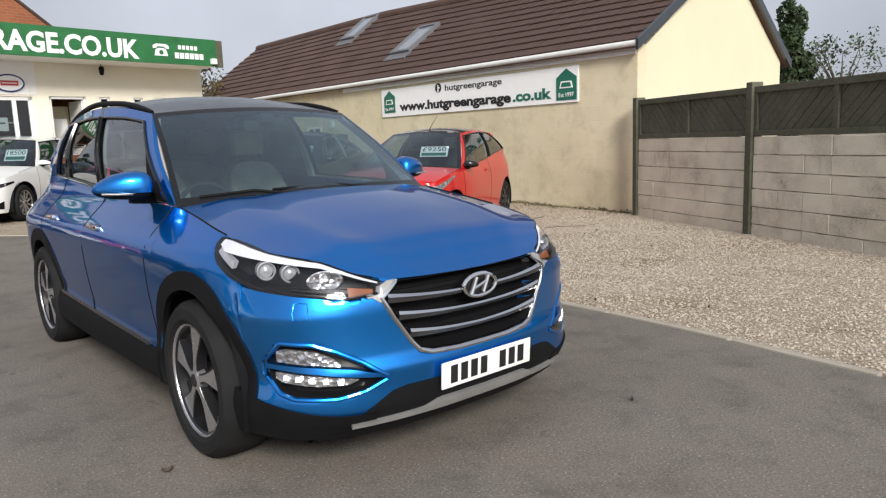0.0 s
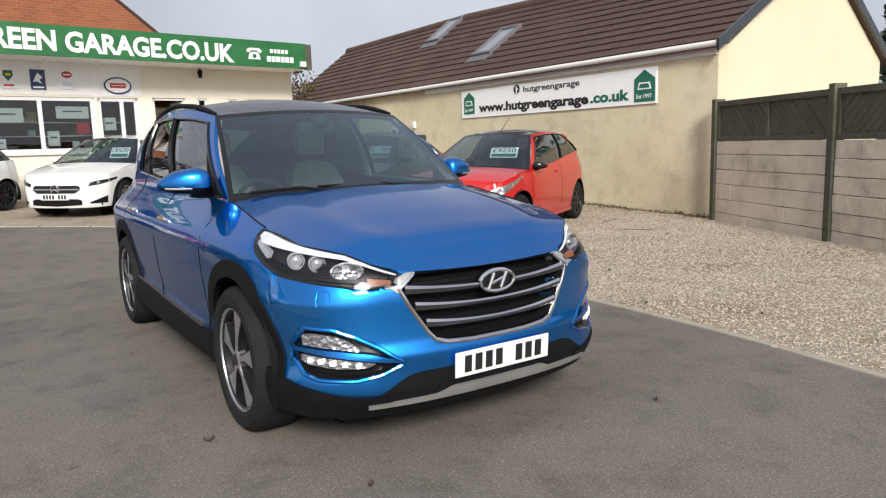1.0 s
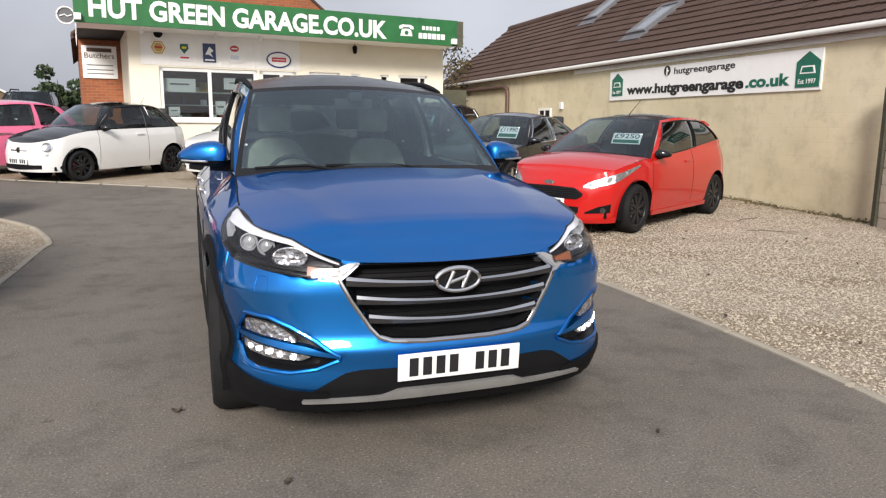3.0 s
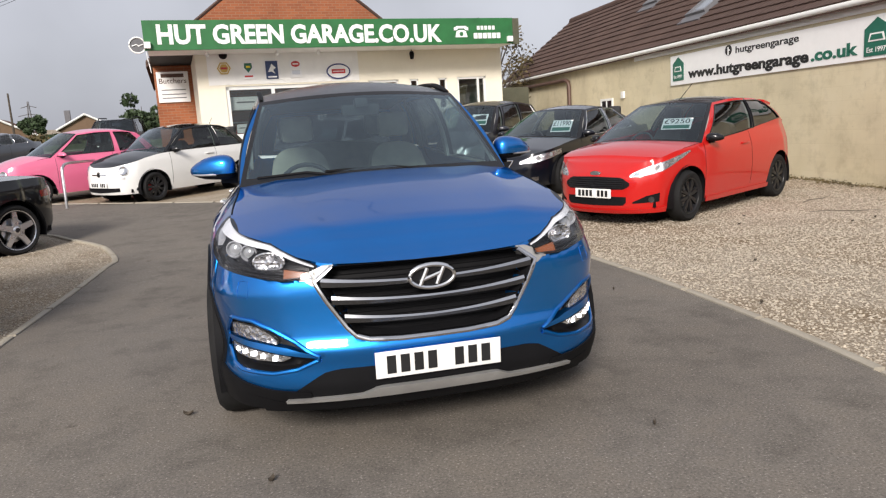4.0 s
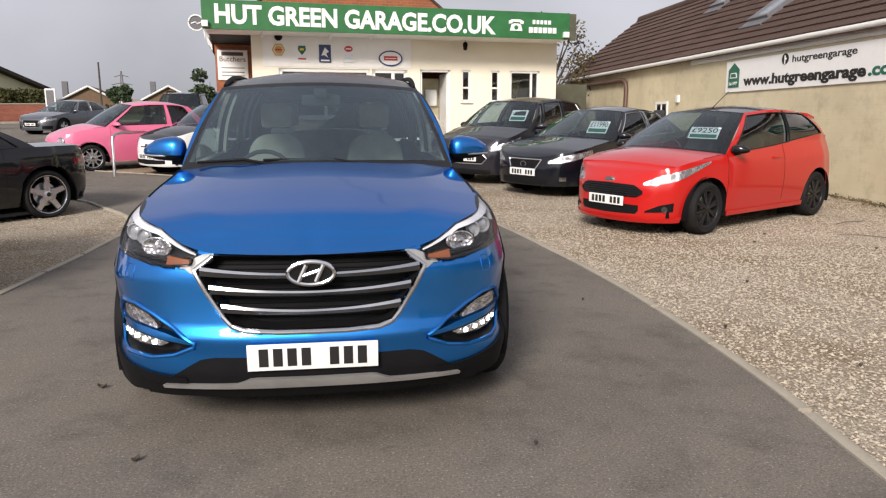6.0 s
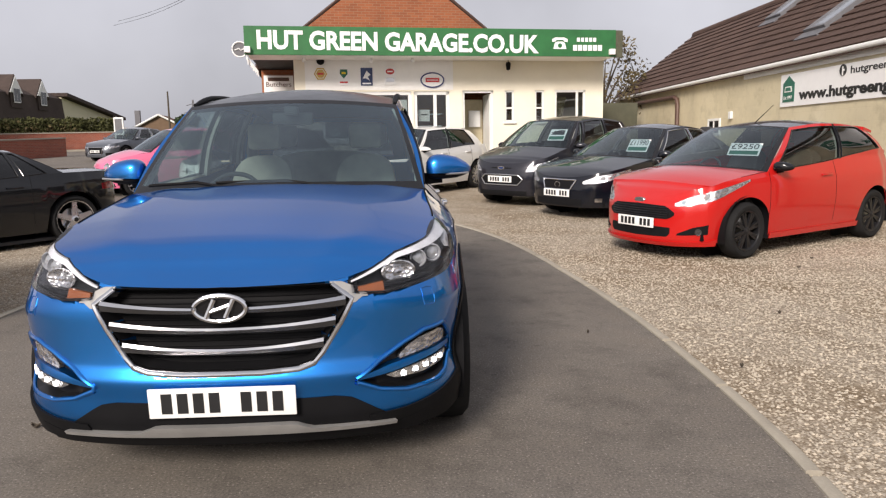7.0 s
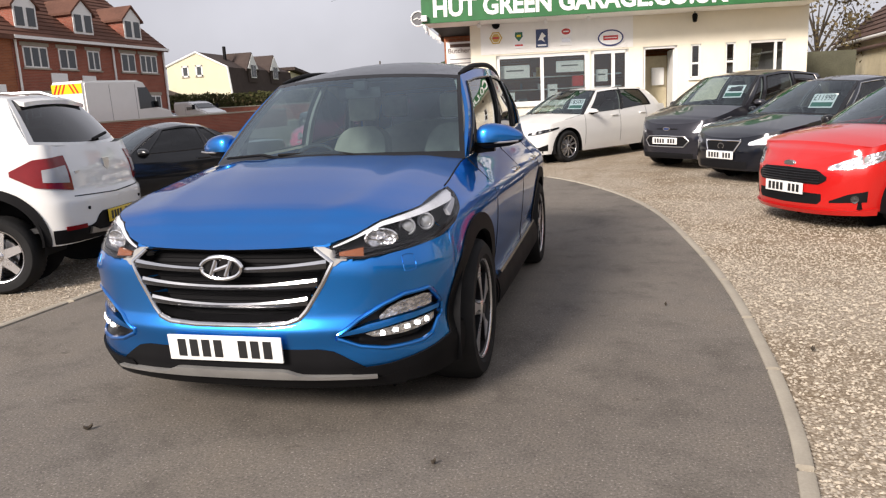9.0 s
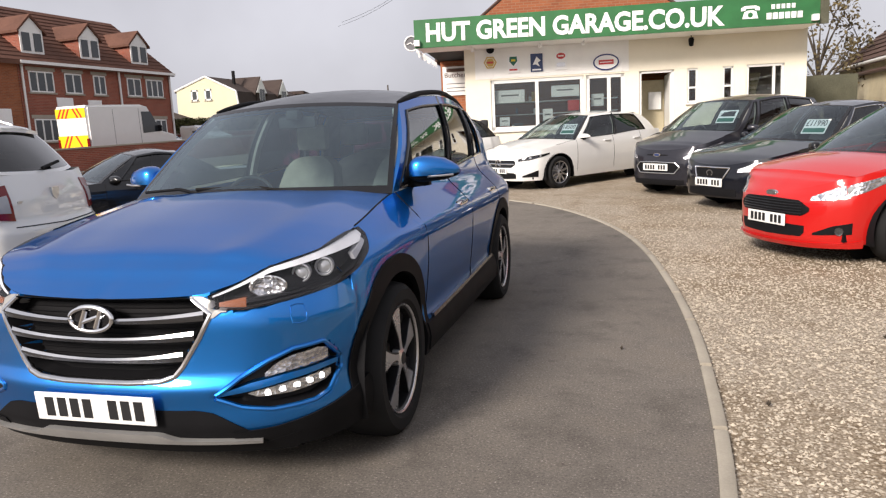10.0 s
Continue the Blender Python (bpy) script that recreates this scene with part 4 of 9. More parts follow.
def mirrored(root, sh, name, mat, s0, s1, lo, hi, ns=10, nz=4, off=0.006, thick=0.014, label="", parent=None):
    """The same raised patch on both sides of the nose or tail, each a part of its own."""
    out = []
    for sd in (1, -1):
        bm = bmesh.new()
        sh.band(bm, s0, s1, lo, hi, ns, nz, off, thick, sd)
        out.append(part(name, bm, mat, parent or root, label))
    return out


def centred(root, sh, name, mat, half, lo, hi, ns=16, nz=4, off=0.006, thick=0.014, label=""):
    """One raised patch across the middle of the nose."""
    bm = bmesh.new()
    def at(o):
        def f(u, v):
            s = -half + 2 * half * u
            a, b = lin(abs(s), lo), lin(abs(s), hi)
            return sh.at(s, a + (b - a) * v, o)
        return f
    slab(bm, at(off), at(off - thick), ns, nz)
    return part(name, bm, mat, root, label)


def price_card(root, text, x, y, z, lean=0.0, w=0.34, h=0.2):
    """A price sheet behind a windscreen."""
    m = Matrix.Translation((x, y, z)) @ pose(0, 0, 0, lean)
    bm = bmesh.new()
    box(bm, (-w / 2, 0, -h / 2), (w / 2, 0.003, h / 2))
    p = part("price_sheet", moved(bm, m), "white_print", root, "white paper price sheet")
    bm = lettering(text, h * 0.42, 0.003, w * 0.86)
    part("figures", moved(bm, m @ Matrix.Translation((-w * 0.43, -0.004, h * 0.02))), "ink", p)
    bm = bmesh.new()
    box(bm, (-w * 0.45, -0.003, -h * 0.42), (w * 0.45, 0, -h * 0.12))
    part("print_block", moved(bm, m), "logo_green", p)
    return p


# ---- the blue car
def pocket_lo(sh):
    return [(sh.s_x(0.48), 0.440), (sh.s_x(0.56), 0.405), (sh.s_x(0.66), 0.386), (sh.s_y(0.24), 0.390), (sh.s_y(0.30), 0.408), (sh.s_y(0.36), 0.47)]


def pocket_hi(sh):
    return [(sh.s_x(0.48), 0.452), (sh.s_x(0.56), 0.508), (sh.s_x(0.66), 0.562), (sh.s_x(0.74), 0.595), (sh.s_y(0.29), 0.602), (sh.s_y(0.36), 0.53)]


def lamp_lo(sh):
    X, Y = sh.s_x, sh.s_y
    return [(X(0.42), 0.786), (X(0.50), 0.764), (X(0.60), 0.758), (X(0.70), 0.772), (Y(0.40), 0.800), (Y(0.55), 0.838), (Y(0.66), 0.885), (Y(0.74), 0.950)]


def lamp_hi(sh):
    X, Y = sh.s_x, sh.s_y
    return [(X(0.42), 0.800), (X(0.50), 0.826), (X(0.60), 0.862), (X(0.70), 0.896), (Y(0.40), 0.932), (Y(0.55), 0.956), (Y(0.66), 0.972), (Y(0.74), 0.978)]


def blue_prep(sh):
    sh.taper = 0.70
    sh.recess.append((sh.s_x(0.48), sh.s_y(0.72), lamp_lo(sh), lamp_hi(sh), 0.062))
    sh.recess.append((sh.s_x(0.475), sh.s_y(0.365), pocket_lo(sh), pocket_hi(sh), 0.045))
    sh.recess.append((-1, sh.s_x(0.46), [(0, 0.50), (sh.s_x(0.20), 0.504), (sh.s_x(0.31), 0.518), (sh.s_x(0.46), 0.745)], [(0, 0.806), (sh.s_x(0.40), 0.806), (sh.s_x(0.46), 0.765)], 0.085))


def blue_holes(sh, p):
    """True where the skin is cut out: the grille and the two lamp pockets."""
    if p.y > 0.85:
        return False
    best = min(range(100), key=lambda k: (sh.raw(sh.s_y(0.80) * k / 99)[0] - Vector((abs(p.x), p.y, 0))).length)
    s = sh.s_y(0.80) * best / 99
    for s0, s1, lo, hi, d in sh.recess:
        if s0 < s < s1 and lin(s, lo) + 0.004 < p.z < lin(s, hi) - 0.004:
            return True
    return False


BLUE_ROOF = [(0, 1.545), (0.25, 1.605), (0.5, 1.622), (0.75, 1.60), (1, 1.545)]
BLUE = dict(
    length=4.475, half=0.935, axles=(0.875, 3.555), wheel_r=0.352, wheel_w=0.245, rim_r=0.245, rim=("blade", "alloy", "alloy_dark", 5), wheel_in=0.002,
    arch_r=0.405, steer=0.0, paint="blue", prep=blue_prep, holes=blue_holes, ns=260, nz=56, nb=44,
    nose=[(0, 0.012), (0.25, 0.022), (0.45, 0.055), (0.64, 0.120), (0.790, 0.24), (0.882, 0.44), (0.922, 0.72)],
    tail=[(0.91, 0.45), (0.84, 0.20), (0.70, 0.07), (0.4, 0.015), (0, 0.0)],
    clear=0.27,
    side_in=[(0.20, 0.03), (0.34, 0.008), (0.46, 0.035), (0.58, 0.020), (0.74, 0.004), (0.84, 0.0), (0.90, 0.012), (0.95, 0.048), (1.00, 0.095), (1.05, 0.145), (1.09, 0.170), (1.13, 0.185), (1.2, 0.20)],
    front_in=[(0.20, 0.10), (0.26, 0.05), (0.33, 0.012), (0.40, 0.008), (0.47, 0.0), (0.53, 0.022), (0.62, 0.030), (0.72, 0.034), (0.80, 0.058), (0.86, 0.11), (0.95, 0.22)],
    rear_in=[(0.25, 0.06), (0.4, 0.0), (0.65, 0.0), (0.8, 0.08), (1.2, 0.14)],
    top_nose=[(0, 0.805), (0.25, 0.81), (0.40, 0.815), (0.55, 0.845), (0.70, 0.895)],
    top_side=[(0.42, 0.935), (0.75, 0.985), (1.1, 1.04), (1.33, 1.07), (2.4, 1.105), (3.4, 1.165), (4.0, 1.19), (4.4, 1.14)],
    low=([(0, 0.245), (0.45, 0.245), (0.75, 0.25)], [(0.5, 0.255), (1.4, 0.27), (3.0, 0.27), (4.2, 0.28)]),
    bonnet=(0.40, 1.30), cowl_y=1.15, cowl_z=1.085, crown=0.060, ridge=0.012,
    belt=(1.33, 4.10), belt_in=0.004, roof_front=(0.615, 1.96, 1.545, 0.10), roof_rear=(0.56, 3.98, 1.545, 0.06),
    roof_z=BLUE_ROOF,
    windows=[(0.035, 0.43, 0.055, 0.385, "side_glass"), (0.455, 0.74, 0.41, 0.72, "privacy"), (0.765, 0.87, 0.745, 0.83, "privacy")],
    tail_y=4.30, tail_z=1.16, frame=(0.885, 0.035), gap_y=0.73, b_pillar="gloss_black", roof_paint="panoroof", seat_mat="cream", floor_z=0.46, trim_mat="gloss_black",
    roof_crown=0.045, belt_mat="chrome", mirror_patch=0.20, mirror=(0.765, 1.64, 1.165), mirror_k=1.08, shuts=(1.36, 2.42, 3.45), handles=(2.22, 3.22), handle_z=0.93, seat_back=1.22, handle_mat="chrome", mirror_strip=True, screen="screen", screen_edge=0.018, cowl_band=0.07, header=0.945,
)
root, sh = build_car("suv", pose(0, 0, 0, 0, 0, 0.4), "bright blue metallic compact SUV with chrome grille, parked on asphalt", "car", BLUE)
X, Yy = sh.s_x, sh.s_y
# grille: black well, chrome surround, split chrome bars
gl = [(0, 0.502), (X(0.20), 0.506), (X(0.31), 0.520), (X(0.46), 0.745)]
gh = [(0, 0.806), (X(0.40), 0.806), (X(0.46), 0.763)]
gr = centred(root, sh, "grille", "trim", X(0.46), gl, gh, 40, 16, 0.006, 0.02)
hexa = [(0.405, 0.811), (0.478, 0.752), (0.43, 0.665), (0.36, 0.560), (0.325, 0.522), (0.27, 0.506), (0.14, 0.498), (-0.14, 0.498), (-0.27, 0.506), (-0.325, 0.522), (-0.36, 0.560), (-0.43, 0.665), (-0.478, 0.752), (-0.405, 0.811)]
dense = []
for (x0, z0), (x1, z1) in zip(hexa, hexa[1:]):
    dense += [(x0 + (x1 - x0) * k / 8, z0 + (z1 - z0) * k / 8) for k in range(9)]
def nose_at(x, z, o):
    rec, sh.recess = sh.recess, []
    p = sh.at(math.copysign(X(abs(x)), x) if abs(x) > 1e-4 else 0, z, o)
    sh.recess = rec
    return p
bm = bmesh.new()
def rim_pt(k, w_, o):
    """A point on the surround: w_ runs outwards from the opening, o is height above the skin."""
    x, z = dense[k]
    t = Vector((dense[min(k + 1, len(dense) - 1)][0] - dense[max(k - 1, 0)][0], dense[min(k + 1, len(dense) - 1)][1] - dense[max(k - 1, 0)][1]))
    t.normalize()
    return nose_at(x - t.y * w_, z + t.x * w_, o)
prof_s = [(-0.006, -0.012), (-0.006, 0.004), (0.002, 0.009), (0.010, 0.008), (0.015, 0.001), (0.015, -0.012)]
dense = [q for k, q in enumerate(dense) if k == 0 or (abs(q[0] - dense[k - 1][0]) + abs(q[1] - dense[k - 1][1])) > 1e-5]
vs_ = [[bm.verts.new(rim_pt(k, -w_, o)) for w_, o in prof_s] for k in range(len(dense))]
for a, c_ in zip(vs_, vs_[1:]):
    for q_ in range(5):
        bm.faces.new((a[q_], a[q_ + 1], c_[q_ + 1], c_[q_]))
bmesh.ops.recalc_face_normals(bm, faces=bm.faces)
part("grille_surround", bm, "wing", gr, "chrome surround")
for z, half in ((0.748, 0.448), (0.676, 0.408), (0.600, 0.362)):
    sag = lambda x: -0.020 * (1 - (x / half) ** 2)
    gap = 0.095 if z > 0.7 else 0.0
    for a, b in (((-half, -gap), (gap, half)) if gap else ((-half, half),)):
        # lower face is chrome too: its dark reflection is put into the colour
        for z0, z1, o0, o1, mt_, lb in ((0.002, 0.012, 0.010, 0.005, "wing", "bright chrome bar"), (-0.016, 0.001, 0.000, 0.010, "bar_dark", "lower face of the chrome bar, its dark reflection put into the colour")):
            bm = bmesh.new()
            def f_(u, v, d=0.0, a=a, b=b, z0=z0, z1=z1, o0=o0, o1=o1):
                x = a + (b - a) * u
                g_ = 0.75 + 0.55 * abs(x / half) ** 2
                return nose_at(x, z + sag(x) + (z0 + (z1 - z0) * v) * g_, o0 + (o1 - o0) * v - d)
            slab(bm, f_, lambda u, v: f_(u, v, 0.012), 24, 2)
            part("grille_bar", bm, mt_, gr, lb)
for k in range(14):
    z = 0.522 + k * 0.0198
    half = lin(z, [(0.53, 0.31), (0.745, 0.445), (0.80, 0.40)])
    part("grille_slat", tube(bmesh.new(), [sh.at(math.copysign(X(abs(x)), x) if x else 0, z, 0.010) for x in [-half + 2 * half * j / 12 for j in range(13)]], 0.003, 4), "trim", gr)
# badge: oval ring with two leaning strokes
bm = bmesh.new()
yb_ = nose_at(0, 0.738, 0).y + 0.002
ring = ellipse(0.092, 0.046, 32, 0, 0.738)
tube(bm, [(x, yb_ - 0.035 + 0.02, z) for x, z in ring + ring[:1]], 0.0095, 8)
for xo in (-0.034, 0.034):
    tube(bm, [(xo - 0.016, yb_ - 0.015, 0.738 - 0.034), (xo + 0.016, yb_ - 0.015, 0.738 + 0.034)], 0.0105, 8)
tube(bm, [(-0.034, yb_ - 0.015, 0.727), (0.034, yb_ - 0.015, 0.749)], 0.0095, 8)
part("badge", bm, "chrome", gr, "oval chrome badge")
bm = prism(bmesh.new(), ellipse(0.09, 0.044, 28, 0, 0.738), yb_ - 0.008, yb_ + 0.03)
part("badge_back", bm, "gloss_black", gr)
# headlamps
hl, hh = lamp_lo(sh), lamp_hi(sh)
hm = [(s, z - (0.012, 0.015, 0.019, 0.023, 0.030, 0.040, 0.046, 0.02)[k]) for k, (s, z) in enumerate(hh)]
for sd in (1, -1):
    bm = bmesh.new()
    sh.band(bm, X(0.42), Yy(0.74), hl, hh, 44, 8, 0.004, 0.02, sd)
    lamp = part("headlamp", bm, "lamp_black", root, "swept-back projector headlamp")
    floor_, sh.recess = sh.recess, []
    bm = bmesh.new()
    sh.band(bm, X(0.44), Yy(0.73), [(s, max(z, lin(s, hl) + 0.004)) for s, z in hm], [(s, z - 0.008) for s, z in hh], 40, 2, -0.006, 0.024, sd)
    part("light_blade", bm, "lamp_white", lamp, "pale light guide along the upper edge")
    bm = bmesh.new()
    k0, k1 = Yy(0.56), Yy(0.70)
    sh.band(bm, k0, k1, [(k0, 0.868), (k1, 0.925)], [(k0, 0.894), (k1, 0.938)], 8, 2, -0.008, 0.02, sd)
    part("side_marker", bm, "lamp_silver", lamp, "pale side marker at the lamp's outer end")
    for px_, py_, z, rr in ((0.768, 0.432, 0.863, 0.032), (0.708, 0.352, 0.853, 0.031)):
        q = Vector((sd * 0.35, -1.0, 0.05)).normalized()
        mt = Matrix.Translation((sd * px_, py_, z)) @ q.to_track_quat("Z", "Y").to_matrix().to_4x4()
        bm = lathe(bmesh.new(), [(rr * 1.16, -0.05), (rr * 1.16, 0.008), (rr * 1.02, 0.011), (rr * 0.90, 0.003), (rr * 0.86, -0.004)], 28, "z")
        part("projector_ring", moved(bm, mt), "lamp_silver", lamp)
        bm = lathe(bmesh.new(), [(rr * 0.88, -0.003), (rr * 0.74, 0.003), (rr * 0.70, 0.002), (rr * 0.45, 0.007), (0.0005, 0.009)], 28, "z")
        part("projector_lens", moved(bm, mt), "projector", lamp, "clear projector lens")
    p = sh.at(sd * X(0.685), 0.826, -0.030)
    _, n = sh.raw(sd * X(0.685))
    q = (n + Vector((0, -0.5, 0))).normalized()
    mt = Matrix.Translation(p) @ q.to_track_quat("Z", "Y").to_matrix().to_4x4() @ Matrix.Diagonal((1.35, 0.80, 1, 1))
    bm = lathe(bmesh.new(), [(0.052, 0.010), (0.047, 0.012), (0.036, 0.003), (0.016, -0.002), (0.014, 0.010), (0.0005, 0.012)], 22, "z")
    part("reflector_bowl", moved(bm, mt), "facet", lamp)
    bm = bmesh.new()
    sh.band(bm, X(0.565), X(0.80), [(X(0.565), 0.776), (X(0.80), 0.800)], [(X(0.565), 0.790), (X(0.70), 0.800), (X(0.80), 0.806)], 10, 1, -0.010, 0.02, sd)
    part("reflector_step", bm, "lamp_black", lamp)
    bm = bmesh.new()
    sh.band(bm, X(0.50), X(0.60), [(X(0.50), 0.772), (X(0.60), 0.766)], [(X(0.50), 0.786), (X(0.60), 0.800)], 6, 3, -0.008, 0.012, sd)
    part("indicator", bm, "amber", lamp)
    bm = bmesh.new()
    sh.band(bm, X(0.52), Yy(0.60), [(s, z + 0.004) for s, z in hl], [(s, z + 0.009) for s, z in hl], 24, 1, -0.010, 0.02, sd)
    part("lower_rim", bm, "lamp_black", lamp)
    bm = bmesh.new()
    sh.band(bm, X(0.42), Yy(0.74), hl, hh, 44, 8, 0.004, 0.003, sd)
    part("lamp_lens", bm, "lens", lamp, "clear cover")
    sh.recess = floor_
    # chrome wedge between lamp and grille
    bm = bmesh.new()
    sh.band(bm, X(0.395), X(0.53), [(X(0.405), 0.792), (X(0.465), 0.738), (X(0.48), 0.735), (X(0.51), 0.756)], [(X(0.405), 0.813), (X(0.44), 0.812), (X(0.48), 0.794), (X(0.51), 0.772)], 14, 4, 0.006, 0.02, sd)
    part("grille_wing", bm, "silver_plastic", root, "satin silver wing beside the grille")
    # lamp pocket in the bumper
    pl_, ph_ = pocket_lo(sh), pocket_hi(sh)
    bm = bmesh.new()
    sh.band(bm, X(0.48), Yy(0.36), pl_, ph_, 40, 10, 0.004, 0.01, sd)
    pk = part("lamp_pocket", bm, "lamp_black", root, "black bumper pocket")
    rec, sh.recess = sh.recess, []
    bm = bmesh.new()
    n_ = 40
    loop = [(X(0.477) + (Yy(0.363) - X(0.477)) * k / n_, pl_, -0.003) for k in range(n_ + 1)] + [(X(0.477) + (Yy(0.363) - X(0.477)) * k / n_, ph_, 0.003) for k in range(n_, -1, -1)]
    pts = [sh.at(sd * s, lin(s, e) + o, -0.003) for s, e, o in loop]
    tube(bm, pts + pts[:1], 0.010, 8)
    part("pocket_rim", bm, "blue", pk, "blue rolled edge")
    bl = [(X(0.48), 0.452), (X(0.60), 0.480), (X(0.72), 0.498), (Yy(0.29), 0.508), (Yy(0.36), 0.510)]
    bm = bmesh.new()
    sh.band(bm, X(0.48), Yy(0.36), [(s, z - w_) for (s, z), w_ in zip(bl, (0.006, 0.017, 0.014, 0.012, 0.010))], [(s, z + w_) for (s, z), w_ in zip(bl, (0.006, 0.012, 0.010, 0.008, 0.008))], 24, 3, -0.002, 0.05, sd)
    part("pocket_blade", bm, "blue", pk, "blue body-coloured blade")
    ft = [(X(0.645), 0.515), (X(0.68), 0.545), (X(0.73), 0.568), (Yy(0.27), 0.580), (Yy(0.315), 0.570)]
    bm = bmesh.new()
    sh.band(bm, X(0.645), Yy(0.315), [(s, z + 0.016) for s, z in bl], ft, 16, 5, -0.012, 0.02, sd)
    fl_ = part("fog_lamp", bm, "facet", pk, "clear fog lamp")
    bm = bmesh.new()
    sh.band(bm, X(0.645), Yy(0.315), [(s, z + 0.014) for s, z in bl], [(s, z + 0.002) for s, z in ft], 16, 5, -0.004, 0.003, sd)
    part("fog_cover", bm, "lens", fl_)
    bm = bmesh.new()
    sh.band(bm, X(0.585), Yy(0.32), [(X(0.585), 0.452), (X(0.62), 0.436), (X(0.72), 0.436), (Yy(0.29), 0.448), (Yy(0.32), 0.462)], [(s, z - 0.022) for s, z in bl], 20, 3, -0.004, 0.03, sd)
    part("light_strip", bm, "facet", pk, "silver daytime light strip")
    for q_ in range(5):
        s = X(0.625) + (Yy(0.30) - X(0.625)) * (q_ + 0.5) / 5
        zc = lin(s, bl) - 0.040
        bm = bmesh.new()
        sh.band(bm, s - 0.010, s + 0.010, [(s, zc - 0.008)], [(s, zc + 0.008)], 3, 2, 0.002, 0.008, sd)
        part("led", bm, "led", pk, "lit white diode")
    sh.recess = rec
    # washer cover
    bm = bmesh.new()
    s = X(0.765)
    rr_pts = [sh.at(sd * (s + dx), 0.725 + dz, 0.0) for dx, dz in ((-0.028, -0.03), (0.0, -0.034), (0.028, -0.03), (0.032, 0.0), (0.028, 0.03), (0.0, 0.034), (-0.028, 0.03), (-0.032, 0.0), (-0.028, -0.03))]
    tube(bm, rr_pts, 0.0025, 5)
    part("washer_seam", bm, "blue", root)
# lower bumper: black air intake, silver skid plate, black chin and cladding
centred(root, sh, "lower_intake", "trim", X(0.64), [(0, 0.255), (X(0.64), 0.252)], [(0, 0.40), (X(0.40), 0.398), (X(0.46), 0.385), (X(0.64), 0.268)], 40, 6, 0.004, 0.012)
centred(root, sh, "skid_plate", "silver_plastic", X(0.62), [(0, 0.266), (X(0.30), 0.264), (X(0.64), 0.256)], [(0, 0.312), (X(0.25), 0.312), (X(0.31), 0.284), (X(0.64), 0.270)], 44, 4, 0.034, 0.06, "silver skid plate")
centred(root, sh, "chin", "trim", X(0.74), [(0, 0.205), (X(0.74), 0.200)], [(0, 0.262), (X(0.40), 0.256), (X(0.64), 0.252), (X(0.74), 0.28)], 40, 3, 0.012, 0.05)
mirrored(root, sh, "corner_cladding", "trim", X(0.52), Yy(0.53), [(X(0.52), 0.203), (Yy(0.53), 0.225)], [(X(0.52), 0.305), (X(0.66), 0.315), (Yy(0.30), 0.355), (Yy(0.53), 0.40)], 20, 4, 0.010, 0.03, "unpainted black cladding")
for sd in (1, -1):
    for ya in BLUE["axles"]:
        bm = bmesh.new()
        def ring_(o, ya=ya, sd=sd):
            def f(u, v):
                a = math.radians(-16 + 206 * u if ya < 2 else -14 + 208 * u)
                rr = 0.398 + (0.072 + 0.01 * math.sin(a)) * v
                y, z = ya + rr * math.cos(a), max(0.24, 0.352 + rr * math.sin(a))
                return sh.at(sd * sh.s_y(y), z, o)
            return f
        slab(bm, ring_(0.008), ring_(-0.02), 40, 4)
        part("arch_trim", bm, "trim", root, "unpainted black wheel-arch trim")
    bm = bmesh.new()
    def sill(o, sd=sd):
        return lambda u, v: sh.at(sd * sh.s_y(1.30 + 1.89 * u), 0.26 + (0.14 + 0.03 * u) * v, o)
    slab(bm, sill(0.016), sill(-0.03), 30, 4)
    part("sill_cladding", bm, "trim", root, "black sill cladding")
    bm = bmesh.new()
    def strip(o, sd=sd):
        return lambda u, v: sh.at(sd * sh.s_y(1.42 + 1.70 * u), 0.405 + 0.03 * u + 0.018 * v, o)
    slab(bm, strip(0.020), strip(0.0), 30, 1)
    part("sill_strip", bm, "bar_dark", root, "dark satin strip")
    # roof rail
    bm = bmesh.new()
    rail = []
    for k in range(19):
        u = k / 18
        rail.append((sd * (smo(u, [(0, 0.615), (0.4, 0.63), (1, 0.56)]) - 0.012), 1.99 + 1.93 * u, smo(u, BLUE_ROOF) + 0.010 + 0.018 * math.sin(math.pi * u) ** 0.6))
    tube(bm, rail, [0.010, 0.015] + [0.017] * 14 + [0.016, 0.014, 0.010], 10)
    part("roof_rail", bm, "trim", root, "black roof rail")
    # wiper
    bm = bmesh.new()
    if sd == 1:
        tube(bm, [(0.30, 1.165, 1.098), (0.05, 1.225, 1.130), (-0.30, 1.225, 1.125)], 0.009, 6)
    else:
        tube(bm, [(-0.22, 1.155, 1.100), (-0.40, 1.225, 1.128), (-0.66, 1.29, 1.112)], 0.009, 6)
    part("wiper", bm, "trim", root)
bm = bmesh.new()
box(bm, (-0.12, 1.86, 1.43), (0.12, 1.90, 1.50), 0.015)
box(bm, (-0.04, 1.80, 1.48), (0.04, 1.88, 1.535), 0.012)
part("rear_view_mirror", bm, "cabin", root)
bars_plate(root, Matrix.Translation((0, -0.006, 0.406)) @ pose(0, 0, 0, 4), "plate")


# ---------------------------------------------------------------- ground
def sheet(name, xs, ys, mat, label, category, lift=0.0):
    bm = bmesh.new()
    vs = [[bm.verts.new((x, y, gz(x, y) + lift)) for y in ys] for x in xs]
    for i in range(len(xs) - 1):
        for j in range(len(ys) - 1):
            bm.faces.new((vs[i][j], vs[i + 1][j], vs[i + 1][j + 1], vs[i][j + 1]))
    return structure(name, bm, mat, label, category, True)


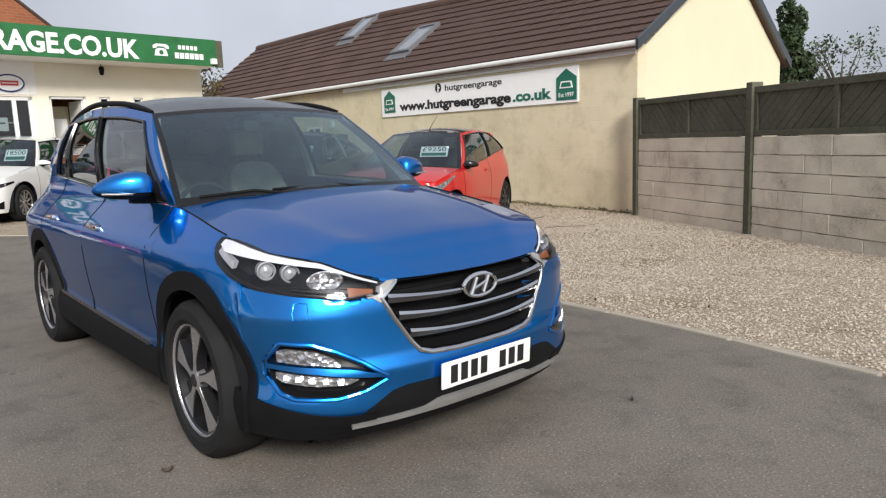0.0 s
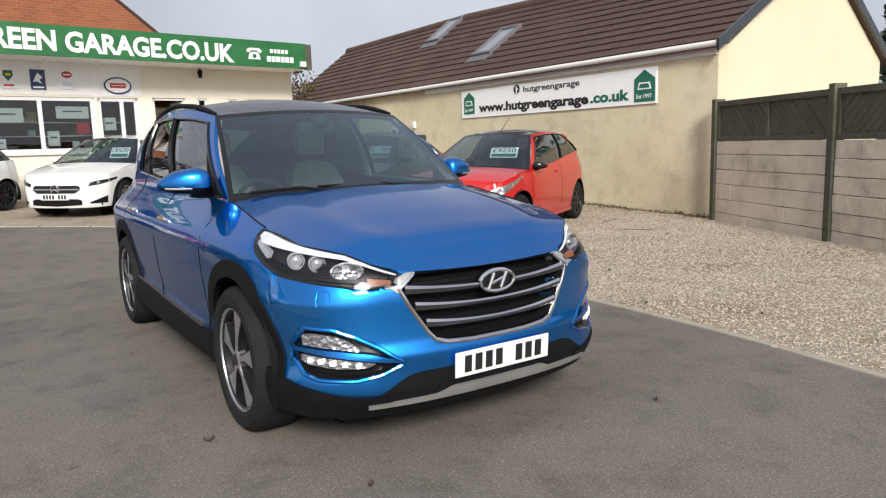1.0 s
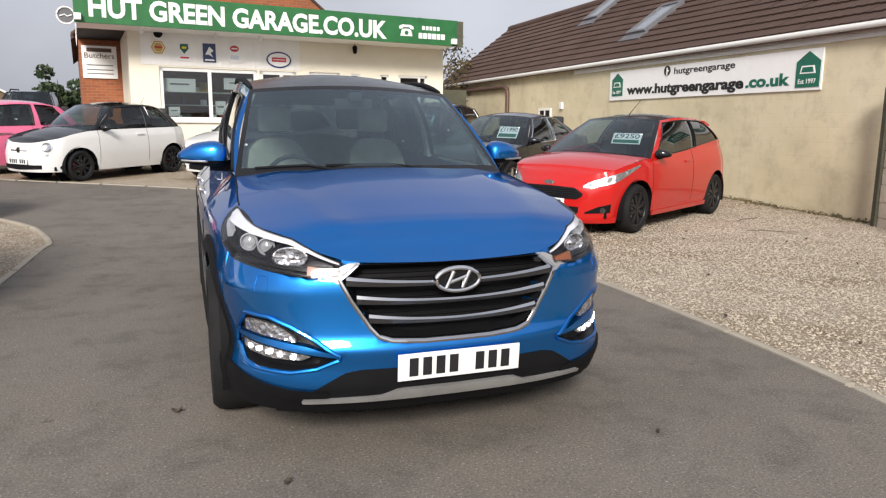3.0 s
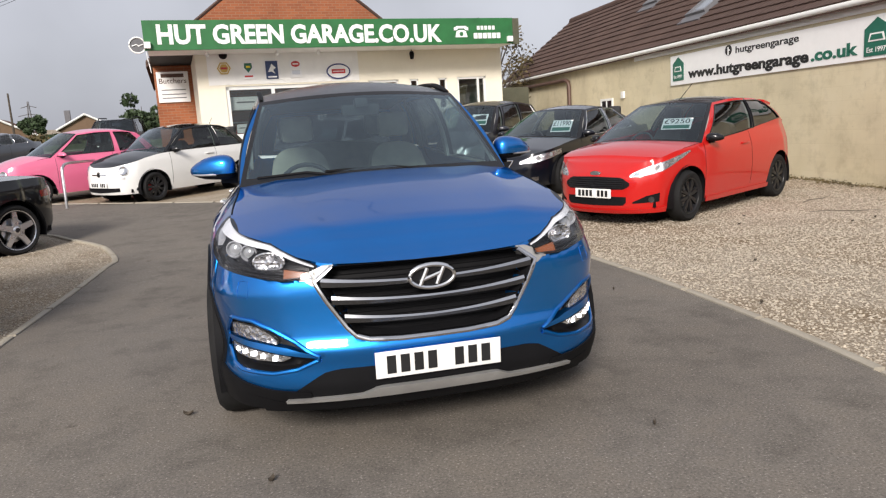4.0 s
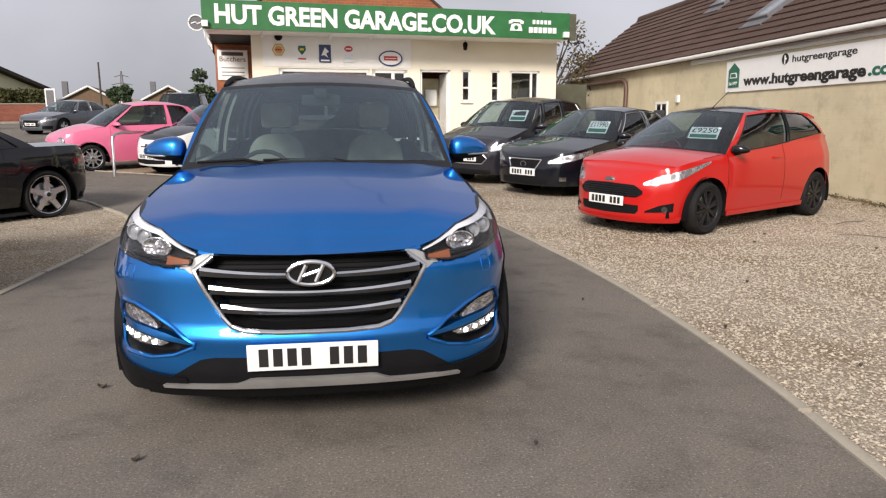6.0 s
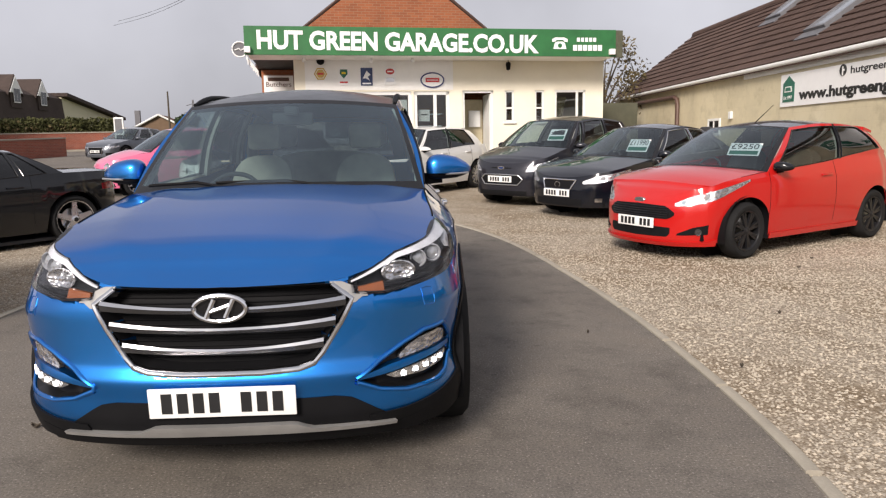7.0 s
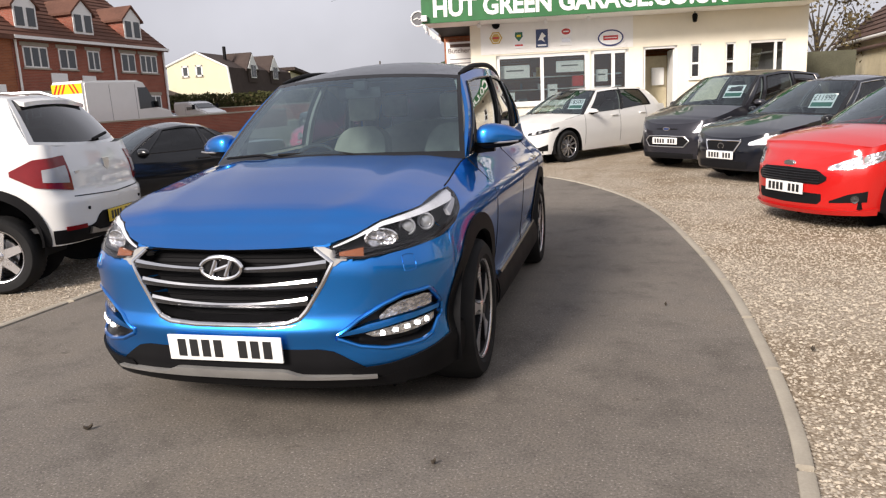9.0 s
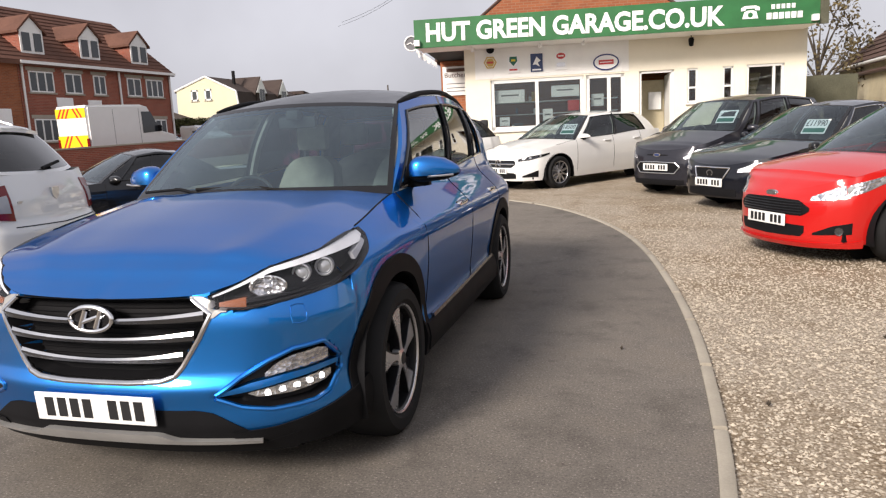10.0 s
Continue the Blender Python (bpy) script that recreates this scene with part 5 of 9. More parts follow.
steps = [-900, -300, -120, -60, -30] + list(range(-20, 41, 1)) + [44, 50, 60, 90, 200, 900]
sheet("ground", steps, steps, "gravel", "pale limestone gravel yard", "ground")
DRIVE = [(-2.5, 2.0, -30), (-2.5, 2.05, -3), (-2.52, 2.14, -0.6), (-2.53, 2.24, 0.4), (-2.54, 2.29, 1.4), (-2.55, 2.29, 2.7)]
rows = [((-2.5, -40), (1.6, -40)), ((-2.5, -8), (1.7, -8)), ((-2.5, -3), (1.9, -3)), ((-2.52, -0.6), (2.12, -0.6)), ((-2.53, 0.4), (2.24, 0.4)), ((-2.54, 1.4), (2.29, 1.4)), ((-2.55, 2.7), (2.29, 2.7)),
        ((-2.52, 4.2), (2.20, 4.2)), ((-2.48, 5.6), (2.02, 5.7)), ((-2.46, 6.05), (1.72, 7.0)), ((-2.74, 6.95), (1.25, 8.2)), ((-3.0, 7.45), (0.55, 9.4)), ((-3.42, 8.05), (-0.35, 10.35)),
        ((-4.0, 8.85), (-1.6, 11.3)), ((-5.0, 9.5), (-2.9, 12.1)), ((-7.0, 10.8), (-5.2, 13.5)), ((-12, 13.6), (-9.5, 16.2)), ((-22, 19), (-19, 22))]
def drive_edge(k):
    return catmull([(r[k][0], r[k][1], 0) for r in rows[1:]], 8)
left_edge, right_edge = drive_edge(0), drive_edge(1)
bm = bmesh.new()
def drive(u, v):
    k = min(int(u * (len(left_edge) - 1) + 1e-6), len(left_edge) - 1)
    p = left_edge[k].lerp(right_edge[k], v)
    return Vector((p.x, p.y, gz(p.x, p.y) + 0.012))
grid(bm, drive, len(left_edge) - 1, 12)
structure("driveway", bm, "asphalt", "worn grey asphalt driveway", "driveway", True)
# concrete edging
kerb_root = thing("kerb", pose(0, 0, 0), "low weathered concrete edging strip beside the driveway", "kerb", "", "structure")
for edge_pts, sgn in ((right_edge, 1), (left_edge, -1)):
    acc = []
    for a, b in zip(edge_pts, edge_pts[1:]):
        n = max(1, round((b - a).length / 0.05))
        acc += [a.lerp(b, k / n) for k in range(n)]
    run = 0
    while run + 18 < len(acc) and acc[run].y < 16:
        seg = acc[run:run + 18]
        bm = bmesh.new()
        rowsv = []
        for k, p in enumerate(seg):
            t = (acc[min(run + k + 1, len(acc) - 1)] - acc[max(run + k - 1, 0)]).normalized()
            nn = Vector((t.y, -t.x, 0)) * sgn
            z = gz(p.x, p.y)
            rowsv.append([bm.verts.new((p + nn * o) + Vector((0, 0, z + h))) for o, h in ((-0.01, -0.03), (-0.008, 0.022), (0.0, 0.027), (0.045, 0.027), (0.052, 0.022), (0.054, -0.03))])
        for a, b in zip(rowsv, rowsv[1:]):
            for i in range(5):
                bm.faces.new((a[i], b[i], b[i + 1], a[i + 1]))
        bm.faces.new(rowsv[0])
        bm.faces.new(rowsv[-1][::-1])
        bmesh.ops.recalc_face_normals(bm, faces=bm.faces)
        part("edging_stone", bm, "kerb", kerb_root)
        run += 18

# ---------------------------------------------------------------- garage shop
BU = Vector((1, 0.13, 0)).normalized()
BN = Vector((-BU.y, BU.x, 0))
SHOP = Matrix.Translation((0, 16.3, 0)) @ Matrix.Rotation(math.atan(0.13), 4, "Z")   # local x along the front, y into the building
shop = thing("garage_shop", SHOP, "flat-roofed cream garage shop with green sign board and white windows", "building", "", "structure")


def wall_with_holes(x0, x1, z0, z1, y0, y1, holes):
    """A wall slab in local x-z with rectangular openings (x0, x1, z0, z1)."""
    bm = bmesh.new()
    xs = sorted({x0, x1, *[h[0] for h in holes], *[h[1] for h in holes]})
    zs = sorted({z0, z1, *[h[2] for h in holes], *[h[3] for h in holes]})
    for a, b in zip(xs, xs[1:]):
        run = None
        for c, d in zip(zs, zs[1:]):
            solid = not any(h[0] < (a + b) / 2 < h[1] and h[2] < (c + d) / 2 < h[3] for h in holes)
            if solid:
                run = (run[0], d) if run else (c, d)
            if (not solid or d == zs[-1]) and run:
                box(bm, (a, y0, run[0]), (b, y1, run[1]))
                run = None
    bmesh.ops.remove_doubles(bm, verts=bm.verts, dist=1e-5)
    return bm


FZ = 0.42     # floor of the shop
HOLES = [(-1.62, 0.70, 1.40, 2.66), (0.76, 1.70, 1.40, 2.66), (2.05, 2.88, FZ, 2.68), (3.20, 3.45, 1.86, 2.68), (4.03, 4.28, 1.85, 2.68), (4.58, 5.45, 1.45, 2.69)]
part("front_wall", wall_with_holes(-2.27, 5.95, 0.0, 3.62, 0.0, 0.22, HOLES), "render_cream", shop, "", False)
part("side_wall", boxes(((5.73, 0.22, 0), (5.95, 6, 3.62))), "render_cream", shop, "", False)
part("back_wall", boxes(((-2.27, 5.8, 0), (5.73, 6, 3.62))), "render_cream", shop, "", False)
part("side_wall", boxes(((-2.27, 0.22, 0), (-2.05, 5.8, 3.62))), "render_cream", shop, "", False)
part("floor_slab", boxes(((-2.05, 0.22, 0), (5.73, 5.8, FZ))), "concrete", shop, "", False)
part("roof_slab", boxes(((-3.30, -0.95, 3.50), (5.95, 6, 3.60))), "trim", shop, "", False)
part("cladding", boxes(((-2.0, -0.012, 2.70), (1.80, -0.001, 3.56))), "cladding", shop, "white profiled cladding above the shop window", False)

# sign board along the canopy
sign = thing("sign_board", SHOP, "long green sign board with white lettering on the canopy", "sign")
part("board", boxes(((-3.35, -1.04, 3.44), (5.84, -1.0, 4.10)), bevel=0.006), "sign_green", sign, "", False)
part("end_panel", boxes(((5.84, -1.03, 3.42), (6.03, -0.95, 4.09))), "wood", sign, "", False)
bm = lettering("HUT GREEN GARAGE.CO.UK", 0.42, 0.012, 6.86, 0.020)
part("lettering", moved(bm, pose(-3.06, -1.045, 3.59, 0, 0.5, 0)), "white_print", sign, "white capital letters", False)

# ---------------------------------------------------------------- long side building
WX = 8.2
side_b = thing("side_building", pose(0, 0, 0), "long pale yellow rendered outbuilding with brown tiled roof", "building", "", "structure")
part("side_wall", boxes(((WX, 4.85, -0.2), (WX + 0.25, 23.6, 2.78))), "render_yellow", side_b, "", False)
RX, RZ, EZ = 11.0, 5.05, 2.80
EX = 13.45                                  # far eaves


def ridge(y):
    """Height of the ridge, which climbs a little with the ground."""
    return lin(y, [(4.75, 4.66), (15.5, RZ)])


bm = prism(bmesh.new(), [(WX + 0.25, 2.78), (WX + 0.25, -0.2), (EX - 0.15, -0.2), (EX - 0.15, 2.70), (RX, ridge(4.75) - 0.12)], 4.85, 5.1, "y")
part("gable_wall", bm, "gable_cream", side_b, "bright cream gable", False)
bm = bmesh.new()
rings = [[bm.verts.new((x, y, z)) for x, z in ((WX - 0.15, EZ), (RX, ridge(y)), (EX, EZ - 0.1), (EX, EZ - 0.2), (RX, ridge(y) - 0.12), (WX - 0.15, EZ - 0.1))] for y in (4.75, 8, 12, 15.5, 23.7)]
for a, b in zip(rings, rings[1:]):
    for k in range(6):
        bm.faces.new((a[k], b[k], b[(k + 1) % 6], a[(k + 1) % 6]))
bm.faces.new(rings[0])
bm.faces.new(rings[-1][::-1])
bmesh.ops.recalc_face_normals(bm, faces=bm.faces)
part("roof", bm, "rooftile", side_b, "", False)
banner = thing("banner", pose(0, 0, 0), "white printed banner with green house logos on the side wall", "sign")
part("banner_sheet", boxes(((WX - 0.03, 6.05, 1.93), (WX - 0.004, 11.95, 2.56))), "white_print", banner, "", False)

# ---------------------------------------------------------------- shop details
def frame_bars(bm, x0, x1, z0, z1, y0, y1, w, mullions=(), transoms=()):
    for a, b, c, d in ((x0, x1, z1 - w, z1), (x0, x1, z0, z0 + w), (x0, x0 + w, z0, z1), (x1 - w, x1, z0, z1)):
        box(bm, (a, y0, c), (b, y1, d))
    for m_ in mullions:
        box(bm, (m_ - w / 2, y0 + 0.002, z0 + w), (m_ + w / 2, y1 - 0.002, z1 - w))
    for t_ in transoms:
        box(bm, (x0 + w, y0 + 0.002, t_ - w / 2), (x1 - w, y1 - 0.002, t_ + w / 2))


def shop_window(x0, x1, z0, z1, mullions=(), transoms=(), w=0.085, y=0.03, sill=True, glaze=True):
    win = new("window")
    win.parent = shop
    bm = bmesh.new()
    frame_bars(bm, x0, x1, z0, z1, y, y + 0.07, w, mullions, transoms)
    part("frame", bm, "upvc", win, "", False)
    xs = [x0 + w] + [m_ for m_ in mullions] + [x1 - w]
    if glaze:
        for a, b in zip(xs, xs[1:]):
            part("pane", boxes(((a + 0.005, y + 0.03, z0 + w), (b - 0.005, y + 0.036, z1 - w))), "window", win, "", False)
    if sill:
        part("sill", boxes(((x0 - 0.05, -0.06, z0 - 0.05), (x1 + 0.05, y, z0)), bevel=0.006), "upvc", win, "", False)
    return win


shop_window(-1.62, 0.70, 1.40, 2.66, (-0.46,))
shop_window(0.76, 1.70, 1.40, 2.66, (1.32,))
shop_window(3.20, 3.45, 1.86, 2.68, (), (2.22,), 0.045)
shop_window(4.03, 4.28, 1.85, 2.68, (), (2.22,), 0.045)
shop_window(4.58, 5.45, 1.45, 2.69, (5.22,), (), 0.06)
door = new("door")
door.parent = shop
bm = bmesh.new()
frame_bars(bm, 2.05, 2.88, FZ, 2.68, 0.04, 0.10, 0.06)
part("frame", bm, "upvc", door, "", False)
bm = boxes(((2.80, 0.10, FZ + 0.02), (2.84, 0.88, 2.60)), bevel=0.004)
part("leaf", bm, "upvc", door, "open white door leaf", False)
part("inner_board", boxes(((2.12, 0.95, FZ), (2.80, 1.0, 2.5))), "render_yellow", shop, "", False)
part("wall_cabinet", boxes(((2.40, 0.86, 1.75), (2.72, 0.95, 2.2)), bevel=0.01), "upvc", shop, "pale wall cabinet inside the doorway", False)
# things seen through the shop windows
for x, z, w, h, m_ in ((-1.15, 2.25, 0.75, 0.32, "white_print"), (0.25, 2.32, 0.70, 0.28, "white_print"), (0.45, 1.95, 0.28, 0.26, "sign_red"), (-0.2, 1.72, 0.25, 0.34, "white_print"), (1.05, 2.05, 0.3, 0.3, "white_print"), (-1.3, 1.62, 0.26, 0.22, "white_print")):
    hang = thing("poster", SHOP @ Matrix.Translation((x, 0.20, z)), "printed card hanging inside the shop window", "poster", "cards in the shop window")
    part("card", boxes(((-w / 2, 0, -h / 2), (w / 2, 0.006, h / 2))), m_, hang, "", False)
    if m_ == "white_print":
        part("print_bar", boxes(((-w * 0.3, -0.004, h * 0.02), (w * 0.3, 0, h * 0.14))), "lead", hang, "", False)
rb_ = random.Random(8)
for k in range(26):
    x, w_ = -1.8 + 3.4 * rb_.random(), rb_.uniform(0.06, 0.22)
    z, h_ = rb_.choice((1.42, 1.42, 1.80, 2.12)), rb_.uniform(0.08, 0.26)
    bx = thing("carton", SHOP @ Matrix.Translation((x, 0.75 + 0.28 * rb_.random(), z)), "small stock item on the shelves behind the window", "box", "stock in the shop window")
    part("pack", boxes(((-w_ / 2, -0.06, 0), (w_ / 2, 0.06, h_)), bevel=0.006), rb_.choice(("white_print", "upvc", "sign_red", "lead", "sign_yellow", "cream", "cladding")), bx, "", False)
for z in (1.80, 2.12):
    part("shelf", boxes(((-1.9, 0.68, z - 0.02), (1.6, 1.12, z))), "upvc", shop, "", False)
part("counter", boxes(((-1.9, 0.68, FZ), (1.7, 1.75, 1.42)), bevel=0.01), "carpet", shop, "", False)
part("ceiling_panel", boxes(((-2.05, 0.22, 3.0), (5.73, 2.9, 3.05))), "cladding", shop, "", False)
bm = bmesh.new()
prism(bm, [(4.66, 1.5), (4.66, 2.5), (4.95, 2.5), (4.82, 1.9), (4.80, 1.5)], 0.16, 0.18, "y")
part("curtain", bm, "leaf_brown", shop, "dark red-brown curtain", False)
# cladding ribs
for k in range(19):
    part("rib", boxes(((-1.98 + 0.2 * k, -0.024, 2.72), (-1.95 + 0.2 * k, -0.012, 3.54))), "cladding", shop, "", False)
# canopy underside fascia and lamp fittings
part("soffit", boxes(((-3.30, -0.98, 3.44), (5.84, -0.001, 3.498))), "cladding", shop, "", False)
for x in (-2.0, -0.36, 0.67):
    lamp = thing("canopy_lamp", SHOP @ Matrix.Translation((x, -0.55, 3.44)), "small white globe lamp under the canopy", "lamp", "canopy lamps")
    bm = bmesh.new()
    bmesh.ops.create_uvsphere(bm, u_segments=12, v_segments=8, radius=0.05)
    part("globe", moved(bm, pose(0, 0, -0.07)), "white_print", lamp)
    part("fitting", lathe(bmesh.new(), [(0.0, 0.0), (0.035, 0.0), (0.03, -0.03), (0.0, -0.03)], 12, "z"), "upvc", lamp)
for x, z, nm in ((-1.60, 3.42, "alarm_bell"), (3.25, 3.34, "wall_lantern")):
    it = thing(nm, SHOP @ Matrix.Translation((x, -0.02, z)), "dark round alarm bell on the shop wall" if nm == "alarm_bell" else "dark metal lantern on the shop wall", "bell" if nm == "alarm_bell" else "lamp")
    if nm == "alarm_bell":
        part("dome", lathe(bmesh.new(), [(0, -0.09), (0.06, -0.08), (0.10, -0.03), (0.10, 0.0), (0, 0.0)], 20, "y"), "trim", it)
    else:
        part("bracket", tube(bmesh.new(), [(0, 0.02, 0.12), (0, -0.10, 0.14), (0, -0.14, 0.06)], 0.012, 8), "trim", it)
        part("cage", lathe(bmesh.new(), [(0.0, 0.06), (0.05, 0.05), (0.07, 0.0), (0.05, -0.14), (0.0, -0.16)], 8, "z", 0, (0, -0.14, 0)), "trim", it)


def enamel(x, z, pts, mat, label, marks):
    """A small enamelled sign on the cladding: a plate and flat coloured shapes on it."""
    it = thing("enamel_sign", SHOP @ Matrix.Translation((x, -0.03, z)), label, "sign", "old oil and fuel signs")
    part("plate", prism(bmesh.new(), pts, -0.012, 0.016), mat, it, "", False)
    for k, (p, m_) in enumerate(marks):
        part("motif", prism(bmesh.new(), p, -0.016 - 0.004 * k, -0.011 - 0.004 * k), m_, it, "", False)


def rect(w, h, cx=0.0, cz=0.0):
    return [(cx - w / 2, cz - h / 2), (cx + w / 2, cz - h / 2), (cx + w / 2, cz + h / 2), (cx - w / 2, cz + h / 2)]


enamel(-1.61, 3.10, ellipse(0.165, 0.165, 6), "sign_yellow", "worn yellow hexagonal enamel sign", [(ellipse(0.13, 0.13, 6), "white_print"), (ellipse(0.115, 0.115, 6), "sign_yellow"), (rect(0.15, 0.05), "sign_red")])
enamel(-1.03, 3.04, rect(0.29, 0.44), "white_print", "white enamel sign with a green and yellow shield", [([(-0.09, 0.17), (0.09, 0.17), (0.10, 0.06), (0.0, -0.06), (-0.10, 0.06)], "logo_green"), (rect(0.10, 0.05, 0, 0.08), "chevron"), (rect(0.2, 0.04, 0, -0.15), "sign_red")])
enamel(-0.45, 3.03, rect(0.30, 0.44), "sign_blue", "blue enamel sign with a white emblem", [([(-0.10, -0.05), (0.0, 0.15), (0.10, 0.05), (0.03, 0.0), (0.08, -0.10), (-0.02, -0.04)], "white_print"), (rect(0.22, 0.035, 0, -0.17), "white_print")])
enamel(0.15, 3.05, rect(0.29, 0.44), "white_print", "white enamel sign with a red oval", [(ellipse(0.11, 0.075, 20, 0, 0.11), "sign_red"), (rect(0.14, 0.03, 0, 0.11), "white_print"), (rect(0.20, 0.10, 0, -0.10), "satin")])
enamel(1.25, 2.945, ellipse(0.315, 0.20, 36), "sign_darkblue", "white oval sign with dark blue rim and red wordmark bar", [(ellipse(0.28, 0.165, 36), "white_print"), (rect(0.36, 0.11), "sign_red"), (rect(0.30, 0.018), "white_print")])

# sign board details
bm = prism(bmesh.new(), [(-0.17, -0.12), (0.17, -0.12), (0.13, 0.03), (0.06, 0.06), (-0.06, 0.06), (-0.13, 0.03)], -1.052, -1.04)
ph = part("telephone_symbol", moved(bm, pose(4.35, 0, 3.74)), "white_print", sign, "white telephone symbol", False)
bm = prism(bmesh.new(), [(-0.20, 0.04), (-0.20, 0.11), (-0.12, 0.15), (0.12, 0.15), (0.20, 0.11), (0.20, 0.04), (0.11, 0.05), (0.09, 0.09), (-0.09, 0.09), (-0.11, 0.05)], -1.052, -1.04)
part("handset", moved(bm, pose(4.35, 0, 3.75)), "white_print", ph, "", False)
part("dial", lathe(bmesh.new(), [(0.0, -1.056), (0.055, -1.056), (0.055, -1.05)], 18, "y", 0, (4.35, 0, 3.70)), "sign_green", ph)
for k in range(6):
    part("number_bar", boxes(((4.70 + 0.132 * k, -1.052, 3.58), (4.70 + 0.132 * k + 0.105, -1.04, 3.72))), "white_print", sign, "", False)
for k in range(5):
    part("number_bar", boxes(((4.80 + 0.108 * k, -1.052, 3.80), (4.80 + 0.108 * k + 0.075, -1.04, 3.90))), "white_print", sign, "", False)
for x in (-3.28, 5.72):
    part("flood_lamp", boxes(((x - 0.07, -1.16, 3.48), (x + 0.07, -1.04, 3.62)), bevel=0.015), "white_print", sign, "small white floodlamp", False)
# icicle lights hanging at the canopy's end
bm = bmesh.new()
rng = random.Random(4)
for k in range(70):
    y = -0.98 + 3.6 * k / 70
    n_ = rng.random()
    tube(bm, [(-3.33, y, 3.44), (-3.33 + 0.01, y + 0.01, 3.38 - 0.14 * n_)], 0.006, 4)
tagged(part("light_string", moved(bm, SHOP), "white_print", None, "", False), "white icicle string lights under the canopy edge", "string lights", "", "stuff")
disc = thing("round_sign", SHOP @ Matrix.Translation((-3.50, -0.55, 3.62)), "round grey hanging sign beside the sign board", "sign")
part("disc", lathe(bmesh.new(), [(0, -0.02), (0.17, -0.02), (0.17, 0.02), (0, 0.02)], 28, "y"), "lead", disc)
ring = [(x, -0.03, z) for x, z in ellipse(0.175, 0.175, 28)]
part("rim", tube(bmesh.new(), ring + ring[:1], 0.018, 8), "white_print", disc)
part("motif", tube(bmesh.new(), [(-0.12, -0.03, -0.02), (-0.02, -0.03, 0.02), (0.02, -0.03, -0.02), (0.12, -0.03, 0.02)], 0.014, 6), "white_print", disc)
part("arm", tube(bmesh.new(), [(0.15, 0, 0.0), (0.32, 0, 0.0)], 0.015, 6), "trim", disc)

# brick house behind the shop
BR = SHOP @ Matrix.Translation((0, 3.0, 0))
brick_house = thing("brick_house", BR, "orange brick gabled building behind the shop", "building", "", "structure")
part("gable_wall", prism(bmesh.new(), [(-3.28, 0), (5.3, 0), (5.3, 3.2), (0.72, 6.75), (-3.28, 3.68)], 0.0, 0.25), "shop_brick", brick_house, "", False)
part("side_wall", boxes(((-3.28, 0.25, 0), (-3.03, 9, 3.6))), "shop_brick", brick_house, "", False)
part("roof", prism(bmesh.new(), [(-3.45, 3.62), (0.72, 6.88), (5.5, 3.12), (5.5, 2.98), (0.72, 6.74), (-3.45, 3.48)], 0.1, 9.3), "rooftile", brick_house, "", False)
part("verge", tube(bmesh.new(), [(-3.42, 0.05, 3.62), (0.72, 0.05, 6.86), (5.45, 0.05, 3.13)], 0.05, 6), "rooftile", brick_house, "", False)
mast = thing("aerial_mast", BR @ Matrix.Translation((-0.4, 2.0, 6.0)), "thin dark mast on the brick building's roof", "mast")
part("pole", tube(bmesh.new(), [(0, 0, 0), (0, 0, 2.6)], 0.03, 6), "trim", mast)
but = thing("trade_sign", BR @ Matrix.Translation((-2.80, -0.03, 2.92)), "white trade sign with red-brown lettering on brick wall", "sign")
part("panel", boxes(((-0.42, -0.02, -0.42), (0.42, 0.02, 0.42)), bevel=0.004), "white_print", but, "", False)
part("lettering", moved(lettering("Butchers", 0.14, 0.006, 0.72), pose(-0.36, -0.024, 0.10)), "soil_pipe", but, "", False)
part("name_bar", boxes(((-0.30, -0.026, 0.26), (0.30, -0.018, 0.36))), "soil_pipe", but, "", False)
for z in (-0.08, -0.2, -0.3):
    part("text_bar", boxes(((-0.32, -0.026, z - 0.012), (0.32, -0.018, z + 0.012))), "lead", but, "", False)

# ---------------------------------------------------------------- long side building: fascia, gutter, banner, roof lights
part("fascia", boxes(((WX - 0.035, 4.87, 2.62), (WX - 0.002, 13.6, 2.78))), "upvc", side_b, "white fascia board", False)
part("gutter", lathe(bmesh.new(), [(0.055, 4.7), (0.055, 23.6), (0.045, 23.6), (0.045, 4.7)], 14, "y", 0, (WX - 0.13, 0, 2.78)), "upvc", side_b, "white gutter")
bm = bmesh.new()
prism(bm, [(WX - 0.2, EZ - 0.14), (WX - 0.2, EZ + 0.03), (RX, ridge(4.75) + 0.05), (EX + 0.05, EZ - 0.07), (EX + 0.05, EZ - 0.24), (RX, ridge(4.75) - 0.13)], 4.70, 4.75, "y")
part("verge_board", bm, "dark_pane", side_b, "dark verge board", False)
part("soil_pipe", tube(bmesh.new(), [(WX - 0.08, 21.8, 2.52), (WX - 0.08, 17.75, 2.50), (WX - 0.08, 17.55, 2.44), (WX - 0.08, 17.5, 2.3), (WX - 0.08, 17.5, 0.4)], 0.06, 10), "soil_pipe", side_b, "brown soil pipe")
sw_ = new("window")
sw_.parent = side_b
bm = bmesh.new()
for a, b in (((14.80, 1.40), (14.86, 1.82)), ((15.46, 1.40), (15.52, 1.82)), ((14.86, 1.76), (15.46, 1.82)), ((14.86, 1.40), (15.46, 1.46)), ((15.14, 1.46), (15.18, 1.76))):
    box(bm, (WX - 0.03, a[0], a[1]), (WX + 0.01, b[0], b[1]))
part("frame", bm, "upvc", sw_, "", False)
part("pane", boxes(((WX - 0.012, 14.86, 1.46), (WX - 0.006, 15.46, 1.76))), "gloss_black", sw_, "", False)
